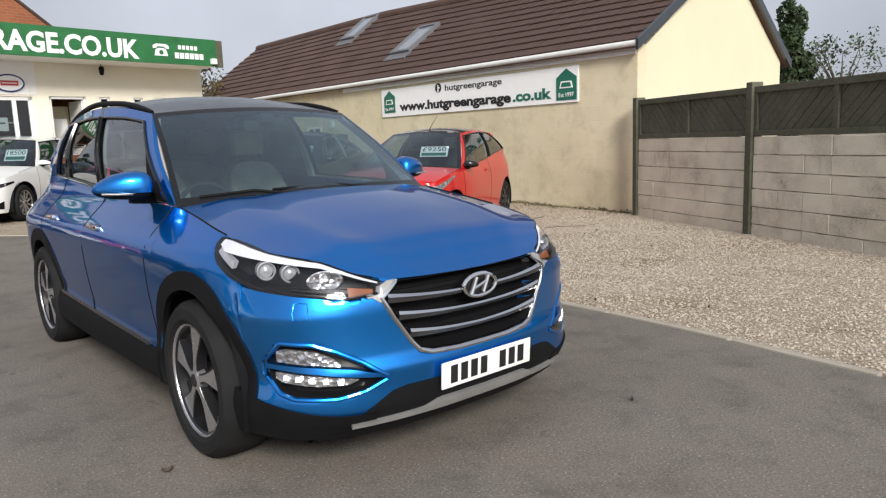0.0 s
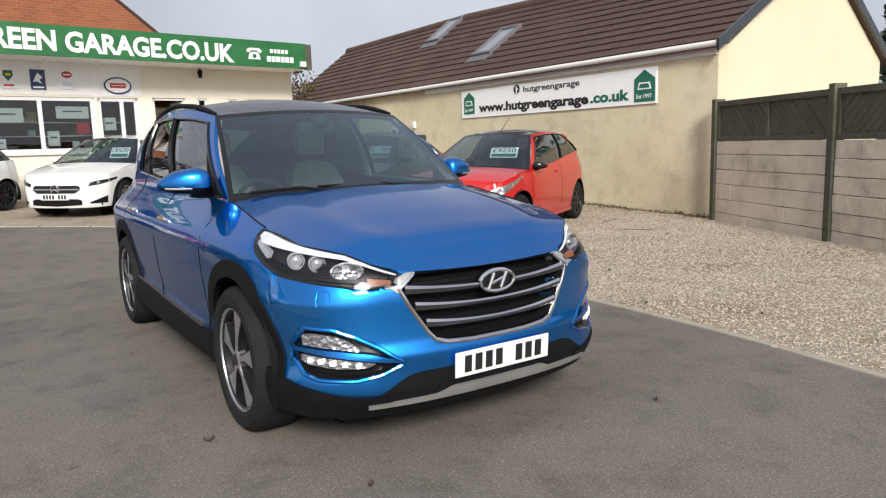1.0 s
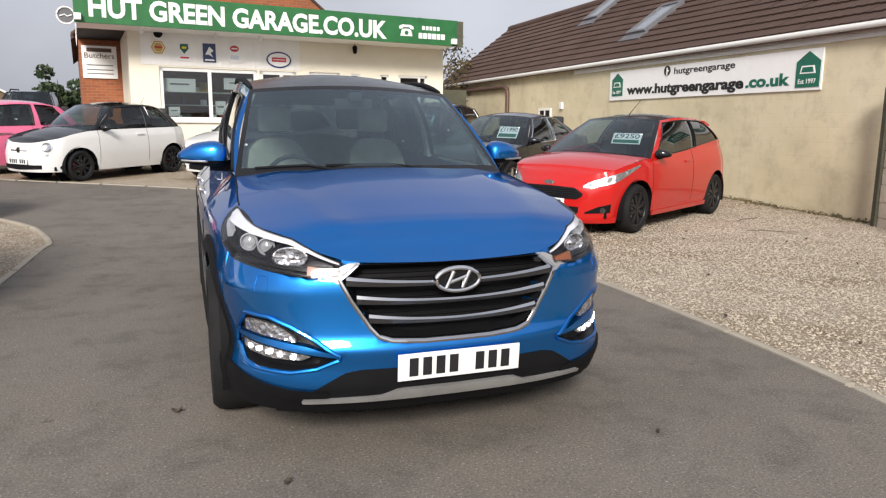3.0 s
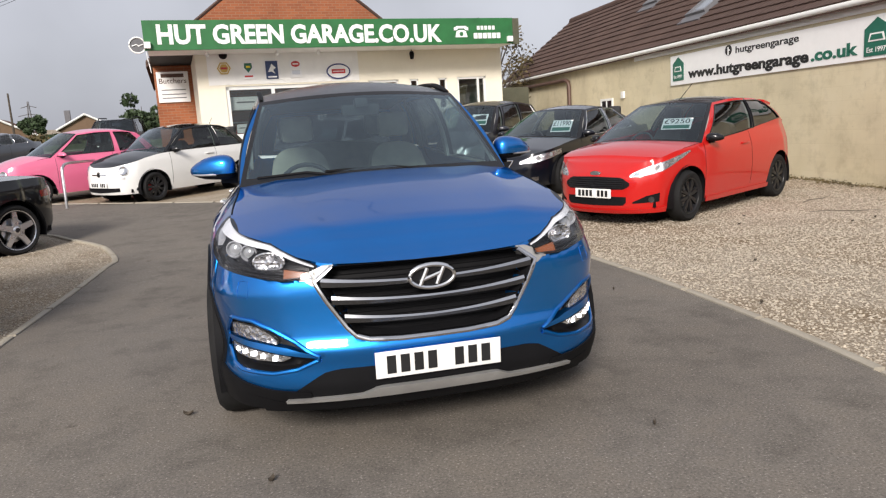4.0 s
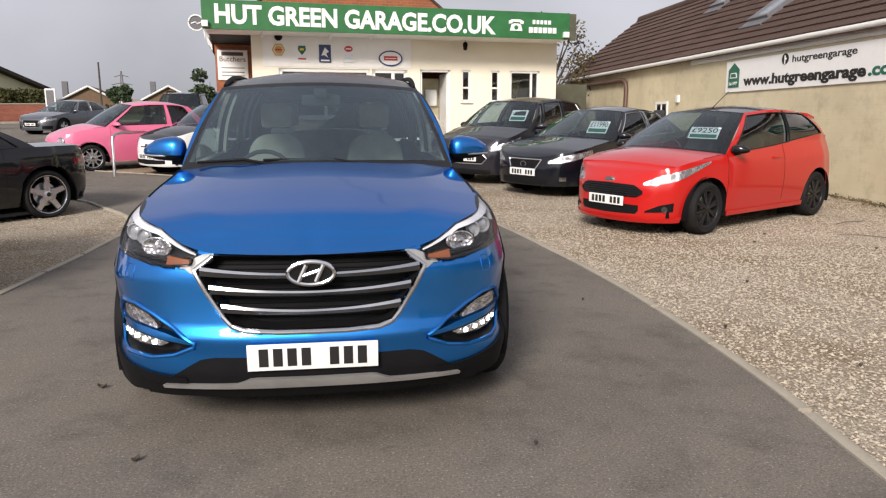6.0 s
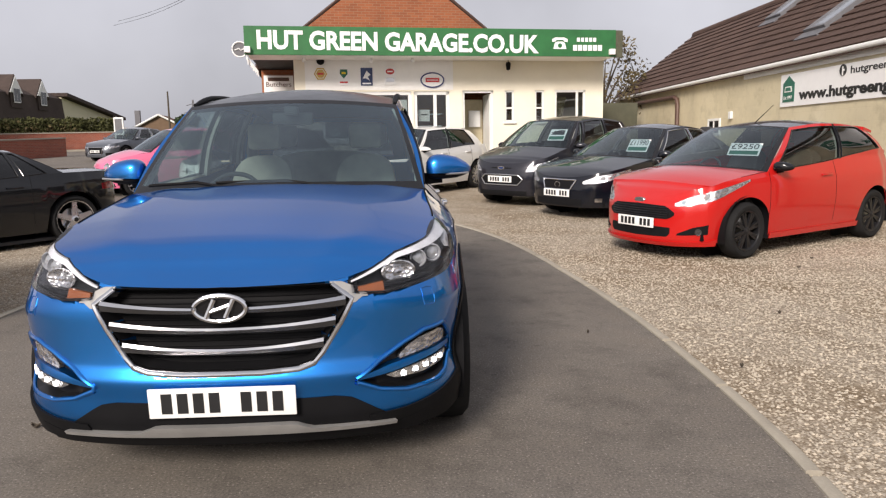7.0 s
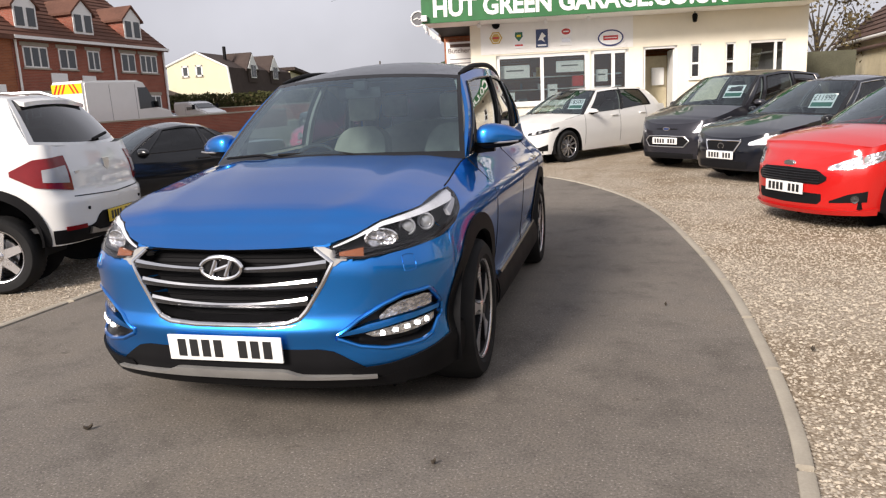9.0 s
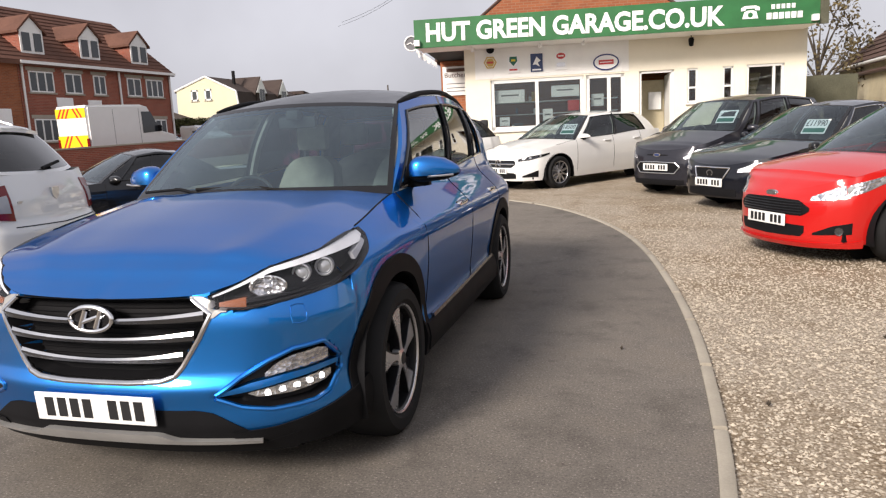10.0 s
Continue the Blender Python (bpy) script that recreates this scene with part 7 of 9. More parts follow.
# ---- white hatchback before the shop
white_hatch, ms = build_car("hatchback", on_ground(-0.70, 11.95, -38), "white five-door hatchback parked before the shop", "car",
    small_car(length=4.42, half=0.898, axles=(0.86, 3.59), wheel_r=0.32, rim=("five", "alloy", "alloy_dark", 10), paint="white", ns=100, nz=18, nb=22, nose=[(0, 0.0), (0.32, 0.02), (0.58, 0.10), (0.74, 0.26), (0.83, 0.48)],
              top_nose=[(0, 0.665), (0.3, 0.675), (0.55, 0.71)], top_side=[(0.45, 0.79), (0.9, 0.87), (1.3, 0.92), (2.4, 0.95), (3.4, 1.00), (4.1, 1.0)], cowl_y=1.10, cowl_z=0.96, bonnet=(0.45, 1.32), belt=(1.32, 4.0),
              roof_front=(0.55, 2.05, 1.375, 0.10), roof_rear=(0.50, 3.80, 1.35, 0.05), roof_z=[(0, 1.375), (0.35, 1.405), (0.7, 1.39), (1, 1.33)], b_pillar="gloss_black", windows=[(0.045, 0.44, 0.035, 0.39, "side_glass"), (0.465, 0.84, 0.415, 0.82, "privacy")],
              tail_y=4.22, tail_z=1.0, mirror=(0.82, 1.55, 0.97), shuts=(1.34, 2.45, 3.35), handles=(2.25, 3.2), seat_back=1.15, bonnet_paint="white"))
X, Yy = ms.s_x, ms.s_y
centred(white_hatch, ms, "grille", "gloss_black", X(0.44), [(0, 0.46), (X(0.36), 0.46), (X(0.44), 0.52)], [(0, 0.60), (X(0.40), 0.60), (X(0.44), 0.57)], 20, 4, 0.006, 0.02)
frame_of(white_hatch, ms, "grille_blade", [(-0.42, 0.53), (0.42, 0.53)], 0.012, "chrome")
oval_badge(white_hatch, ms, 0.53, 0.085, 0.085, "chrome", "gloss_black")
yb_ = ms.at(0, 0.53, 0.02).y
for a in (90, 210, 330):
    part("badge_ray", tube(bmesh.new(), [(0, yb_, 0.53), (0.075 * math.cos(radians(a)), yb_, 0.53 + 0.075 * math.sin(radians(a)))], 0.008, 6), "chrome", white_hatch)
lamp_pair(white_hatch, ms, X(0.50), Yy(0.60), [(X(0.50), 0.575), (X(0.70), 0.600), (Yy(0.60), 0.69)], [(X(0.50), 0.625), (X(0.70), 0.675), (Yy(0.60), 0.72)], "gloss_black")
centred(white_hatch, ms, "lower_grille", "trim", X(0.46), [(0, 0.23), (X(0.46), 0.25)], [(0, 0.36), (X(0.40), 0.36), (X(0.46), 0.33)], 18, 3, 0.005, 0.02)
mirrored(white_hatch, ms, "side_intake", "trim", X(0.58), Yy(0.34), [(0, 0.27)], [(X(0.58), 0.30), (Yy(0.34), 0.40)], 8, 3, 0.005, 0.02)
front_plate(white_hatch, ms, 0.40)
price_card(white_hatch, "18500", 0.36, 1.66, 1.12, -35, 0.38, 0.24)

# ---- white city car with black upper half, and the pink one
def city(name, m, label, paint, top, rim, **k):
    c = small_car(length=3.66, half=0.813, axles=(0.73, 3.03), wheel_r=0.295, rim_r=0.205, paint=paint, ns=100, nz=18, nb=22, nose=[(0, 0.0), (0.30, 0.025), (0.54, 0.12), (0.68, 0.29), (0.75, 0.50)],
                  tail=[(0.78, 0.45), (0.70, 0.18), (0.5, 0.05), (0, 0.0)], top_nose=[(0, 0.73), (0.25, 0.735), (0.5, 0.765)], top_side=[(0.33, 0.82), (0.6, 0.89), (1.0, 0.95), (1.6, 0.97), (2.6, 0.98), (3.4, 0.99)],
                  front_in=[(0.15, 0.06), (0.25, 0.0), (0.45, 0.0), (0.62, 0.03), (0.73, 0.09), (0.85, 0.2)], cowl_y=0.86, cowl_z=0.985, bonnet=(0.42, 1.06), crown=0.07, belt=(1.06, 3.35), bonnet_paint=top, roof_paint=top, pillar_mat=top,
                  roof_front=(0.54, 1.72, 1.415, 0.10), roof_rear=(0.48, 3.05, 1.38, 0.06), roof_z=[(0, 1.415), (0.35, 1.455), (0.7, 1.44), (1, 1.36)], windows=[(0.045, 0.58, 0.035, 0.52, "side_glass"), (0.64, 0.90, 0.58, 0.86, "side_glass")],
                  tail_y=3.52, tail_z=0.98, mirror=(0.75, 1.28, 1.0), shuts=(1.14, 2.35), handles=(2.15,), handle_z=0.86, rim=rim, mirror_paint=top, tail_paint=top, seat_back=1.0)
    c.update(k)
    r_, s_ = build_car(name, m, label, "car", c)
    X, Yy = s_.s_x, s_.s_y
    for sd in (1, -1):
        p = s_.at(sd * X(0.585), 0.665, 0.0)
        _, n = s_.raw(sd * X(0.585))
        q = (n + Vector((0, -0.6, 0.35))).normalized()
        mt = Matrix.Translation(p) @ q.to_track_quat("Z", "Y").to_matrix().to_4x4()
        lp = part("headlamp", moved(lathe(bmesh.new(), [(0.095, -0.03), (0.092, 0.006), (0.078, 0.012), (0.05, 0.004), (0.001, 0.0)], 24, "z"), mt), "chrome", r_, "round headlamp")
        part("cover", moved(lathe(bmesh.new(), [(0.09, 0.006), (0.06, 0.022), (0.001, 0.028)], 24, "z"), mt), "lens", lp)
        bm = bmesh.new()
        s_.band(bm, X(0.50), X(0.60), [(0, 0.50)], [(0, 0.545)], 6, 3, 0.005, 0.01, sd)
        part("side_lamp", bm, "satin", r_)
        bm = bmesh.new()
        s_.band(bm, X(0.70), Yy(0.42), [(0, 0.26)], [(X(0.70), 0.30), (Yy(0.42), 0.38)], 6, 3, 0.005, 0.02, sd)
        part("side_intake", bm, "trim", r_)
    centred(r_, s_, "lower_grille", "trim", X(0.50), [(0, 0.24), (X(0.50), 0.26)], [(0, 0.335), (X(0.50), 0.335)], 20, 3, 0.005, 0.02)
    centred(r_, s_, "moustache_bar", "chrome", X(0.22), [(0, 0.585)], [(0, 0.605)], 10, 2, 0.012, 0.02)
    oval_badge(r_, s_, 0.60, 0.05, 0.058, "chrome", "gloss_black")
    front_plate(r_, s_, 0.40)
    return r_, s_


white_city, as_ = city("city_car", on_ground(-4.02, 12.62, -44), "white city car with black bonnet and roof on gravel", "white", "black", ("twin", "alloy_dark", "alloy_dark", 9))
for wh in [o for o in white_city.children if o.name.startswith("wheel")]:
    part("brake_caliper", moved(boxes(((-0.02, -0.155, -0.06), (0.035, -0.075, 0.06)), bevel=0.015), Matrix.Identity(4)), "sign_red", wh, "red brake caliper")
part("aerial", tube(bmesh.new(), [(0, 2.9, 1.40), (0, 3.05, 1.62)], [0.006, 0.003], 6), "trim", white_city)
pinkc, ps = city("city_car", on_ground(-6.45, 13.85, -56), "bright pink city car with silver wheels on gravel", "pink", "pink", ("five", "alloy", "alloy_dark", 10), wheel_r=0.29)

# ---- black roadster, tail towards the driveway
roadster_car, ss = build_car("roadster", on_ground(-6.56, 5.22, -39), "black two-seat roadster with silver five-spoke wheels on gravel", "car",
    small_car(length=4.09, half=0.89, axles=(0.85, 3.28), wheel_r=0.325, wheel_w=0.23, rim_r=0.250, rim=("five", "alloy", "alloy_dark", 5), paint="black", ns=100, nz=18,
              tail=[(0.83, 0.62), (0.76, 0.32), (0.58, 0.10), (0.3, 0.02), (0, 0.0)], top_side=[(0.45, 0.74), (0.9, 0.84), (1.3, 0.89), (2.4, 0.91), (3.2, 0.955), (3.8, 0.95)], top_tail=[(0.6, 0.93), (0, 0.93)],
              cowl_y=1.35, cowl_z=0.93, bonnet=(0.45, 1.55), belt=(1.55, 3.18), roof_front=(0.52, 2.10, 1.235, 0.08), roof_rear=(0.50, 2.70, 1.25, 0.04), roof_z=[(0, 1.235), (0.5, 1.265), (1, 1.235)],
              windows=[(0.14, 0.66, 0.06, 0.80, "privacy"), (0.70, 0.88, 0.86, 0.96, "privacy")], tail_y=3.25, tail_z=0.95, deck=0.6, mirror=(0.80, 1.75, 0.93), shuts=(1.6, 2.75), handles=(2.55,), handle_z=0.80, bench=False, seat_back=1.0, floor_z=0.12,
              rear_in=[(0.2, 0.08), (0.4, 0.0), (0.7, 0.0), (0.95, 0.05)]))
tl0, tl1 = ss.s_y(3.72), ss.s_rx(0.42)
mirrored(roadster_car, ss, "tail_lamp", "tail_red", tl0, tl1, [(tl0, 0.70), (tl1, 0.70)], [(tl0, 0.78), (tl1, 0.84)], 12, 4, 0.006, 0.012, "dark red tail lamp")

# ---- white crossover, tail towards the driveway
cross_car, ds = build_car("crossover_hatchback", on_ground(-6.89, 2.10, -75.7), "white crossover hatchback with black arch cladding on gravel", "car",
    small_car(length=4.08, half=0.867, axles=(0.83, 3.41), wheel_r=0.325, wheel_w=0.205, rim_r=0.215, rim=("five", "alloy", "alloy_dark", 6), paint="white", ns=120, nz=22, arch_r=0.385,
              tail=[(0.845, 0.42), (0.78, 0.16), (0.60, 0.05), (0.3, 0.01), (0, 0.0)], clear=0.27,
              rear_in=[(0.25, 0.07), (0.40, 0.0), (0.62, 0.0), (0.70, 0.05), (0.85, 0.07), (1.0, 0.12), (1.12, 0.17)], side_in=[(0.2, 0.05), (0.4, 0.015), (0.6, 0.0), (0.85, 0.01), (1.0, 0.035), (1.12, 0.07)],
              top_side=[(0.45, 0.90), (0.8, 0.98), (1.1, 1.03), (2.2, 1.07), (3.2, 1.11), (3.9, 1.10)], top_tail=[(0.6, 1.08), (0, 1.08)], belt=(1.12, 3.78), roof_front=(0.57, 1.90, 1.525, 0.1), roof_rear=(0.55, 3.52, 1.485, 0.05),
              roof_z=[(0, 1.525), (0.4, 1.56), (1, 1.485)], windows=[(0.045, 0.42, 0.035, 0.38, "side_glass"), (0.45, 0.78, 0.41, 0.76, "side_glass")], tail_y=3.93, tail_z=1.07, rear_glass="privacy", rear_open=(0.035, 0.06, 0.95),
              mirror=(0.80, 1.35, 1.06), shuts=(1.15, 2.2, 3.05), handles=(2.0, 2.9), handle_z=0.93, floor_z=0.42, seat_back=1.1))
S, RXs = ds.s_y, ds.s_rx
for sd in (1, -1):
    bm = bmesh.new()
    a, b = S(3.62), RXs(0.60)
    ds.band(bm, a, b, [(a, 0.86), (S(3.80), 0.76), (b, 0.715)], [(a, 0.90), (S(3.80), 0.985), (b, 1.005)], 18, 6, 0.010, 0.02, sd)
    tl = part("tail_lamp", bm, "tail_red", cross_car, "red tail lamp with clear middle")
    bm = bmesh.new()
    a2, b2 = S(3.86), RXs(0.63)
    ds.band(bm, a2, b2, [(a2, 0.80), (b2, 0.78)], [(a2, 0.90), (b2, 0.925)], 8, 4, 0.014, 0.01, sd)
    part("clear_section", bm, "lamp_silver", tl)
    bm = bmesh.new()
    ds.band(bm, RXs(0.74), RXs(0.56), [(0, 0.39)], [(0, 0.425)], 6, 2, 0.012, 0.02, sd)
    part("reflector", bm, "tail_red", cross_car)
    for ya in (0.83, 3.41):
        bm = bmesh.new()
        def ring_(o, ya=ya, sd=sd):
            def f(u, v):
                a = math.radians(-12 + 204 * u)
                rr = 0.375 + 0.075 * v
                return ds.at(sd * ds.s_y(ya + rr * math.cos(a)), max(0.27, 0.325 + rr * math.sin(a)), o)
            return f
        slab(bm, ring_(0.014), ring_(-0.02), 32, 3)
        part("arch_trim", bm, "trim", cross_car, "black wheel-arch trim")


def tail_band(name, mat, half, lo, hi, ns=20, nz=4, off=0.006, thick=0.02, label=""):
    """A patch across the middle of the crossover's tail, half-width in metres."""
    bm = bmesh.new()
    def at(o):
        def f(u, v):
            x = half * (2 * u - 1)
            s = math.copysign(ds.s_rx(abs(x)) - (1e-4 if x == 0 else 0), x if x else 1)
            a, b = lin(abs(x), lo), lin(abs(x), hi)
            return ds.at(s, a + (b - a) * v, o)
        return f
    slab(bm, at(off), at(off - thick), ns, nz)
    return part(name, bm, mat, cross_car, label)


tail_band("lower_bumper", "trim", 0.80, [(0, 0.27), (0.8, 0.28)], [(0, 0.50), (0.34, 0.50), (0.45, 0.40), (0.8, 0.40)], 26, 5, 0.008, 0.03, "black lower bumper")
tail_band("skid_plate", "satin", 0.52, [(0, 0.29), (0.52, 0.33)], [(0, 0.335), (0.40, 0.345), (0.52, 0.39)], 20, 3, 0.03, 0.04, "silver skid plate")
tail_band("tailgate_seam", "trim", 0.62, [(0, 0.640), (0.62, 0.660)], [(0, 0.648), (0.62, 0.668)], 20, 1, 0.002, 0.006)
p = ds.at(ds.S - 1e-4, 0.45)
bars_plate(cross_car, Matrix.Translation((0, p.y + 0.02, 0.445)) @ pose(0, 0, 0, 0, 0, 180), "plate_y")
p = ds.at(ds.S - 1e-4, 0.90)
part("badge", moved(prism(bmesh.new(), [(-0.06, 0.05), (0.06, 0.05), (0.05, -0.02), (0.0, -0.06), (-0.05, -0.02)], 0.0, 0.02), Matrix.Translation((0, p.y - 0.005, 0.90))), "satin", cross_car, "", False)
part("name_bar", boxes(((0.30, p.y - 0.03, 0.845), (0.52, p.y - 0.012, 0.868))), "satin", cross_car, "", False)
part("wiper", tube(bmesh.new(), [(0.02, 3.93, 1.12), (-0.30, 3.90, 1.17)], 0.014, 6), "trim", cross_car)
bm = bmesh.new()
sp_ = lambda u, v: Vector((-0.50 + 1.0 * u, 3.50 + 0.16 * v - 0.03 * (2 * u - 1) ** 2, 1.525 - 0.045 * v - 0.03 * (2 * u - 1) ** 2))
slab(bm, sp_, lambda u, v: sp_(u, v) - Vector((0, 0, 0.035)), 12, 3)
part("roof_spoiler", bm, "white", cross_car)
for sd in (1, -1):
    part("roof_rail", tube(bmesh.new(), [(sd * 0.57, 2.1, 1.54), (sd * 0.57, 2.2, 1.585), (sd * 0.56, 3.2, 1.58), (sd * 0.54, 3.38, 1.52)], 0.016, 8), "satin", cross_car)
    p = ds.at(sd * ds.s_rx(0.5), 0.55)
    part("parking_sensor", lathe(bmesh.new(), [(0.001, 0.012), (0.014, 0.01), (0.014, -0.01)], 10, "y", 0, (p.x, p.y, 0.55)), "trim", cross_car)

for o in cross_car.children:            # the body rides high above its wheels
    if not o.name.startswith("wheel"):
        o.location.z += 0.11

# ---- grey saloon on the road, dark off-roader behind the pink car
road_saloon, au = build_car("saloon", on_ground(-13.4, 30.0, -20), "grey metallic saloon standing on the road", "car",
    small_car(length=4.92, half=0.935, axles=(0.92, 3.83), wheel_r=0.34, paint="grey", ns=70, nz=14, nb=16, nose=[(0, 0.0), (0.35, 0.02), (0.62, 0.10), (0.78, 0.26), (0.86, 0.48)], top_nose=[(0, 0.70), (0.35, 0.71), (0.6, 0.75)],
              top_side=[(0.5, 0.83), (1.0, 0.90), (1.4, 0.94), (2.6, 0.97), (3.8, 1.0), (4.6, 1.0)], top_tail=[(0.5, 0.98), (0, 0.98)], cowl_y=1.25, cowl_z=0.98, bonnet=(0.5, 1.48), belt=(1.48, 4.1), roof_front=(0.57, 2.25, 1.40, 0.1),
              roof_rear=(0.52, 3.55, 1.39, 0.06), roof_z=[(0, 1.40), (0.4, 1.44), (1, 1.38)], windows=[(0.10, 0.46, 0.05, 0.44, "side_glass"), (0.50, 0.84, 0.49, 0.92, "side_glass")], tail_y=4.2, tail_z=1.0, deck=0.6, mirror=(0.86, 1.7, 1.0), trim_mat="chrome"))
centred(road_saloon, au, "grille", "trim", au.s_x(0.42), [(0, 0.33), (au.s_x(0.34), 0.33), (au.s_x(0.42), 0.42)], [(0, 0.64), (au.s_x(0.40), 0.64)], 14, 4, 0.006, 0.02)
frame_of(road_saloon, au, "grille_frame", [(-0.42, 0.64), (0.42, 0.64), (0.34, 0.33), (-0.34, 0.33), (-0.42, 0.64)], 0.012, "chrome")
lamp_pair(road_saloon, au, au.s_x(0.48), au.s_y(0.55), [(au.s_x(0.48), 0.56), (au.s_y(0.55), 0.65)], [(au.s_x(0.48), 0.64), (au.s_y(0.55), 0.73)])
front_plate(road_saloon, au, 0.46)
mirrored(road_saloon, au, "side_intake", "trim", au.s_x(0.52), au.s_y(0.34), [(0, 0.26)], [(0, 0.40)], 8, 3, 0.005, 0.02)
suv2, su = build_car("off_roader", on_ground(-6.2, 24.0, 0), "dark brown off-roader with roof rails parked behind", "car",
    small_car(length=4.5, half=0.92, axles=(0.9, 3.5), wheel_r=0.36, paint="black", ns=60, nz=12, top_nose=[(0, 0.95), (0.5, 0.98)], top_side=[(0.45, 1.03), (1.1, 1.10), (3.0, 1.16), (4.2, 1.16)], bonnet=(0.45, 1.3), cowl_y=1.1, cowl_z=1.13,
              belt=(1.3, 4.2), roof_front=(0.66, 1.9, 1.72, 0.06), roof_rear=(0.64, 4.0, 1.72, 0.04), roof_z=[(0, 1.72), (0.5, 1.76), (1, 1.70)], tail_y=4.38, tail_z=1.14, tail_paint="black", clear=0.3, mirror=(0.86, 1.5, 1.15), floor_z=0.5))
for sd in (1, -1):
    part("roof_rail", tube(bmesh.new(), [(sd * 0.60, 2.2, 1.75), (sd * 0.60, 2.35, 1.82), (sd * 0.60, 3.6, 1.82), (sd * 0.60, 3.75, 1.75)], 0.02, 8), "trim", suv2)


# ---------------------------------------------------------------- beyond the yard
def leaves(name, blobs, n, size, mat, label, category, kind="stuff", parent=None, seed=1):
    """Many small leaf clumps inside uneven blobs (centre, radii)."""
    rg = np.random.RandomState(seed)
    vs, fs = [], []
    w = np.array([b[1][0] * b[1][1] * b[1][2] for b in blobs]) ** (2 / 3)
    pick = rg.choice(len(blobs), n, p=w / w.sum())
    for k in range(n):
        c, r = blobs[pick[k]]
        d = rg.normal(size=3)
        d /= np.linalg.norm(d)
        q = np.array(c) + d * np.array(r) * rg.uniform(0.55, 1.05) ** 0.6
        a, b = rg.normal(size=3), rg.normal(size=3)
        a /= np.linalg.norm(a)
        b -= a * a.dot(b)
        b /= np.linalg.norm(b)
        s = size * rg.uniform(0.6, 1.4)
        i = len(vs)
        vs += [tuple(q - a * s), tuple(q + b * s * 0.55), tuple(q + a * s), tuple(q - b * s * 0.55)]
        fs.append((i, i + 1, i + 2, i + 3))
    me = bpy.data.meshes.new(name)
    me.from_pydata(vs, [], fs)
    me.materials.append(M[mat])
    ob = new(name, me)
    if parent is not None:
        ob.parent = parent
        return ob
    return tagged(ob, label, category, "", kind)


def tree(name, x, y, h, r, label, mat="leaf", n=2500, size=0.09, seed=1, conifer=False, bare=False):
    t_ = thing(name, Matrix.Translation((x, y, gz(x, y))), label, "tree")
    rg = random.Random(seed)
    bm = bmesh.new()
    tube(bm, [(0, 0, -0.1), (0.03, 0.02, h * 0.35), (0.0, 0.05, h * 0.7), (0.02, 0, h * 0.95)], [h * 0.03, h * 0.022, h * 0.012, 0.008], 8)
    blobs = []
    for k in range(16 if not conifer else 12):
        a = rg.uniform(0, 6.28)
        f = rg.uniform(0.35, 0.95)
        rr = r * (1 - f * 0.85 if conifer else math.sin(math.pi * min(f, 0.9)) ** 0.6) * rg.uniform(0.6, 1)
        tip = (rr * math.cos(a), rr * math.sin(a), h * f + (0 if conifer else 0.15 * h))
        tube(bm, [(0, 0, h * f * 0.7), (tip[0] * 0.5, tip[1] * 0.5, (h * f * 0.7 + tip[2]) / 2 + 0.05), tip], [h * 0.012, h * 0.008, 0.006], 5)
        blobs.append((tip, (r * 0.34, r * 0.34, r * (0.5 if conifer else 0.28))))
        if bare:
            for j in range(5):
                e = (tip[0] + rg.uniform(-0.4, 0.4), tip[1] + rg.uniform(-0.4, 0.4), tip[2] + rg.uniform(0.0, 0.5))
                tube(bm, [tip, e], [0.01, 0.004], 4)
                blobs.append((e, (r * 0.14, r * 0.14, r * 0.12)))
    part("trunk", bm, "bark", t_)
    if conifer:
        blobs += [((0, 0, h * f), (r * (1.05 - f), r * (1.05 - f), h * 0.12)) for f in (0.3, 0.45, 0.6, 0.75, 0.88, 0.97)]
    leaves("crown", blobs, n, size, mat, "", "", parent=t_, seed=seed)
    return t_


tree("conifer", 21.6, 8.3, 5.0, 0.95, "tall dark conifer behind the outbuilding", "leaf", 5000, 0.10, 3, True)
tree("tree", 22.0, 6.9, 3.4, 1.7, "open leafy shrub tree beyond the boundary wall", "leaf", 900, 0.06, 5, False, True)
tree("tree", 26.0, 5.6, 3.1, 1.5, "open leafy shrub tree beyond the boundary wall", "leaf", 500, 0.06, 8, False, True)
tree("tree", 7.15, 21.6, 3.7, 1.35, "thin twiggy tree with dark autumn leaves behind the shop", "leaf_brown", 1300, 0.06, 6, False, True)
tree("tree", -5.9, 30.0, 2.4, 1.0, "small dark green tree beside the brick building", "leaf", 2500, 0.10, 9)
tree("tree", -29.5, 96.0, 2.6, 1.5, "dark garden tree between far bungalows", "leaf", 2500, 0.22, 12)
tree("tree", -17.0, 100.0, 2.4, 1.6, "dark garden tree between far bungalows", "leaf", 2000, 0.22, 13)

sheet("road", [-46, -40, -34, -30, -26, -22, -18, -14, -10, -7.5], list(range(15, 47, 2)), "asphalt", "grey asphalt road and junction beyond the yard", "road", 0.02)
sheet("grass", [-160, -80, -46, -30, -20, -12, -6, 0, 20, 60], [50, 60, 70, 80, 95, 110, 140, 200], "grass", "rough grass and gardens in the distance", "grass", 0.03)

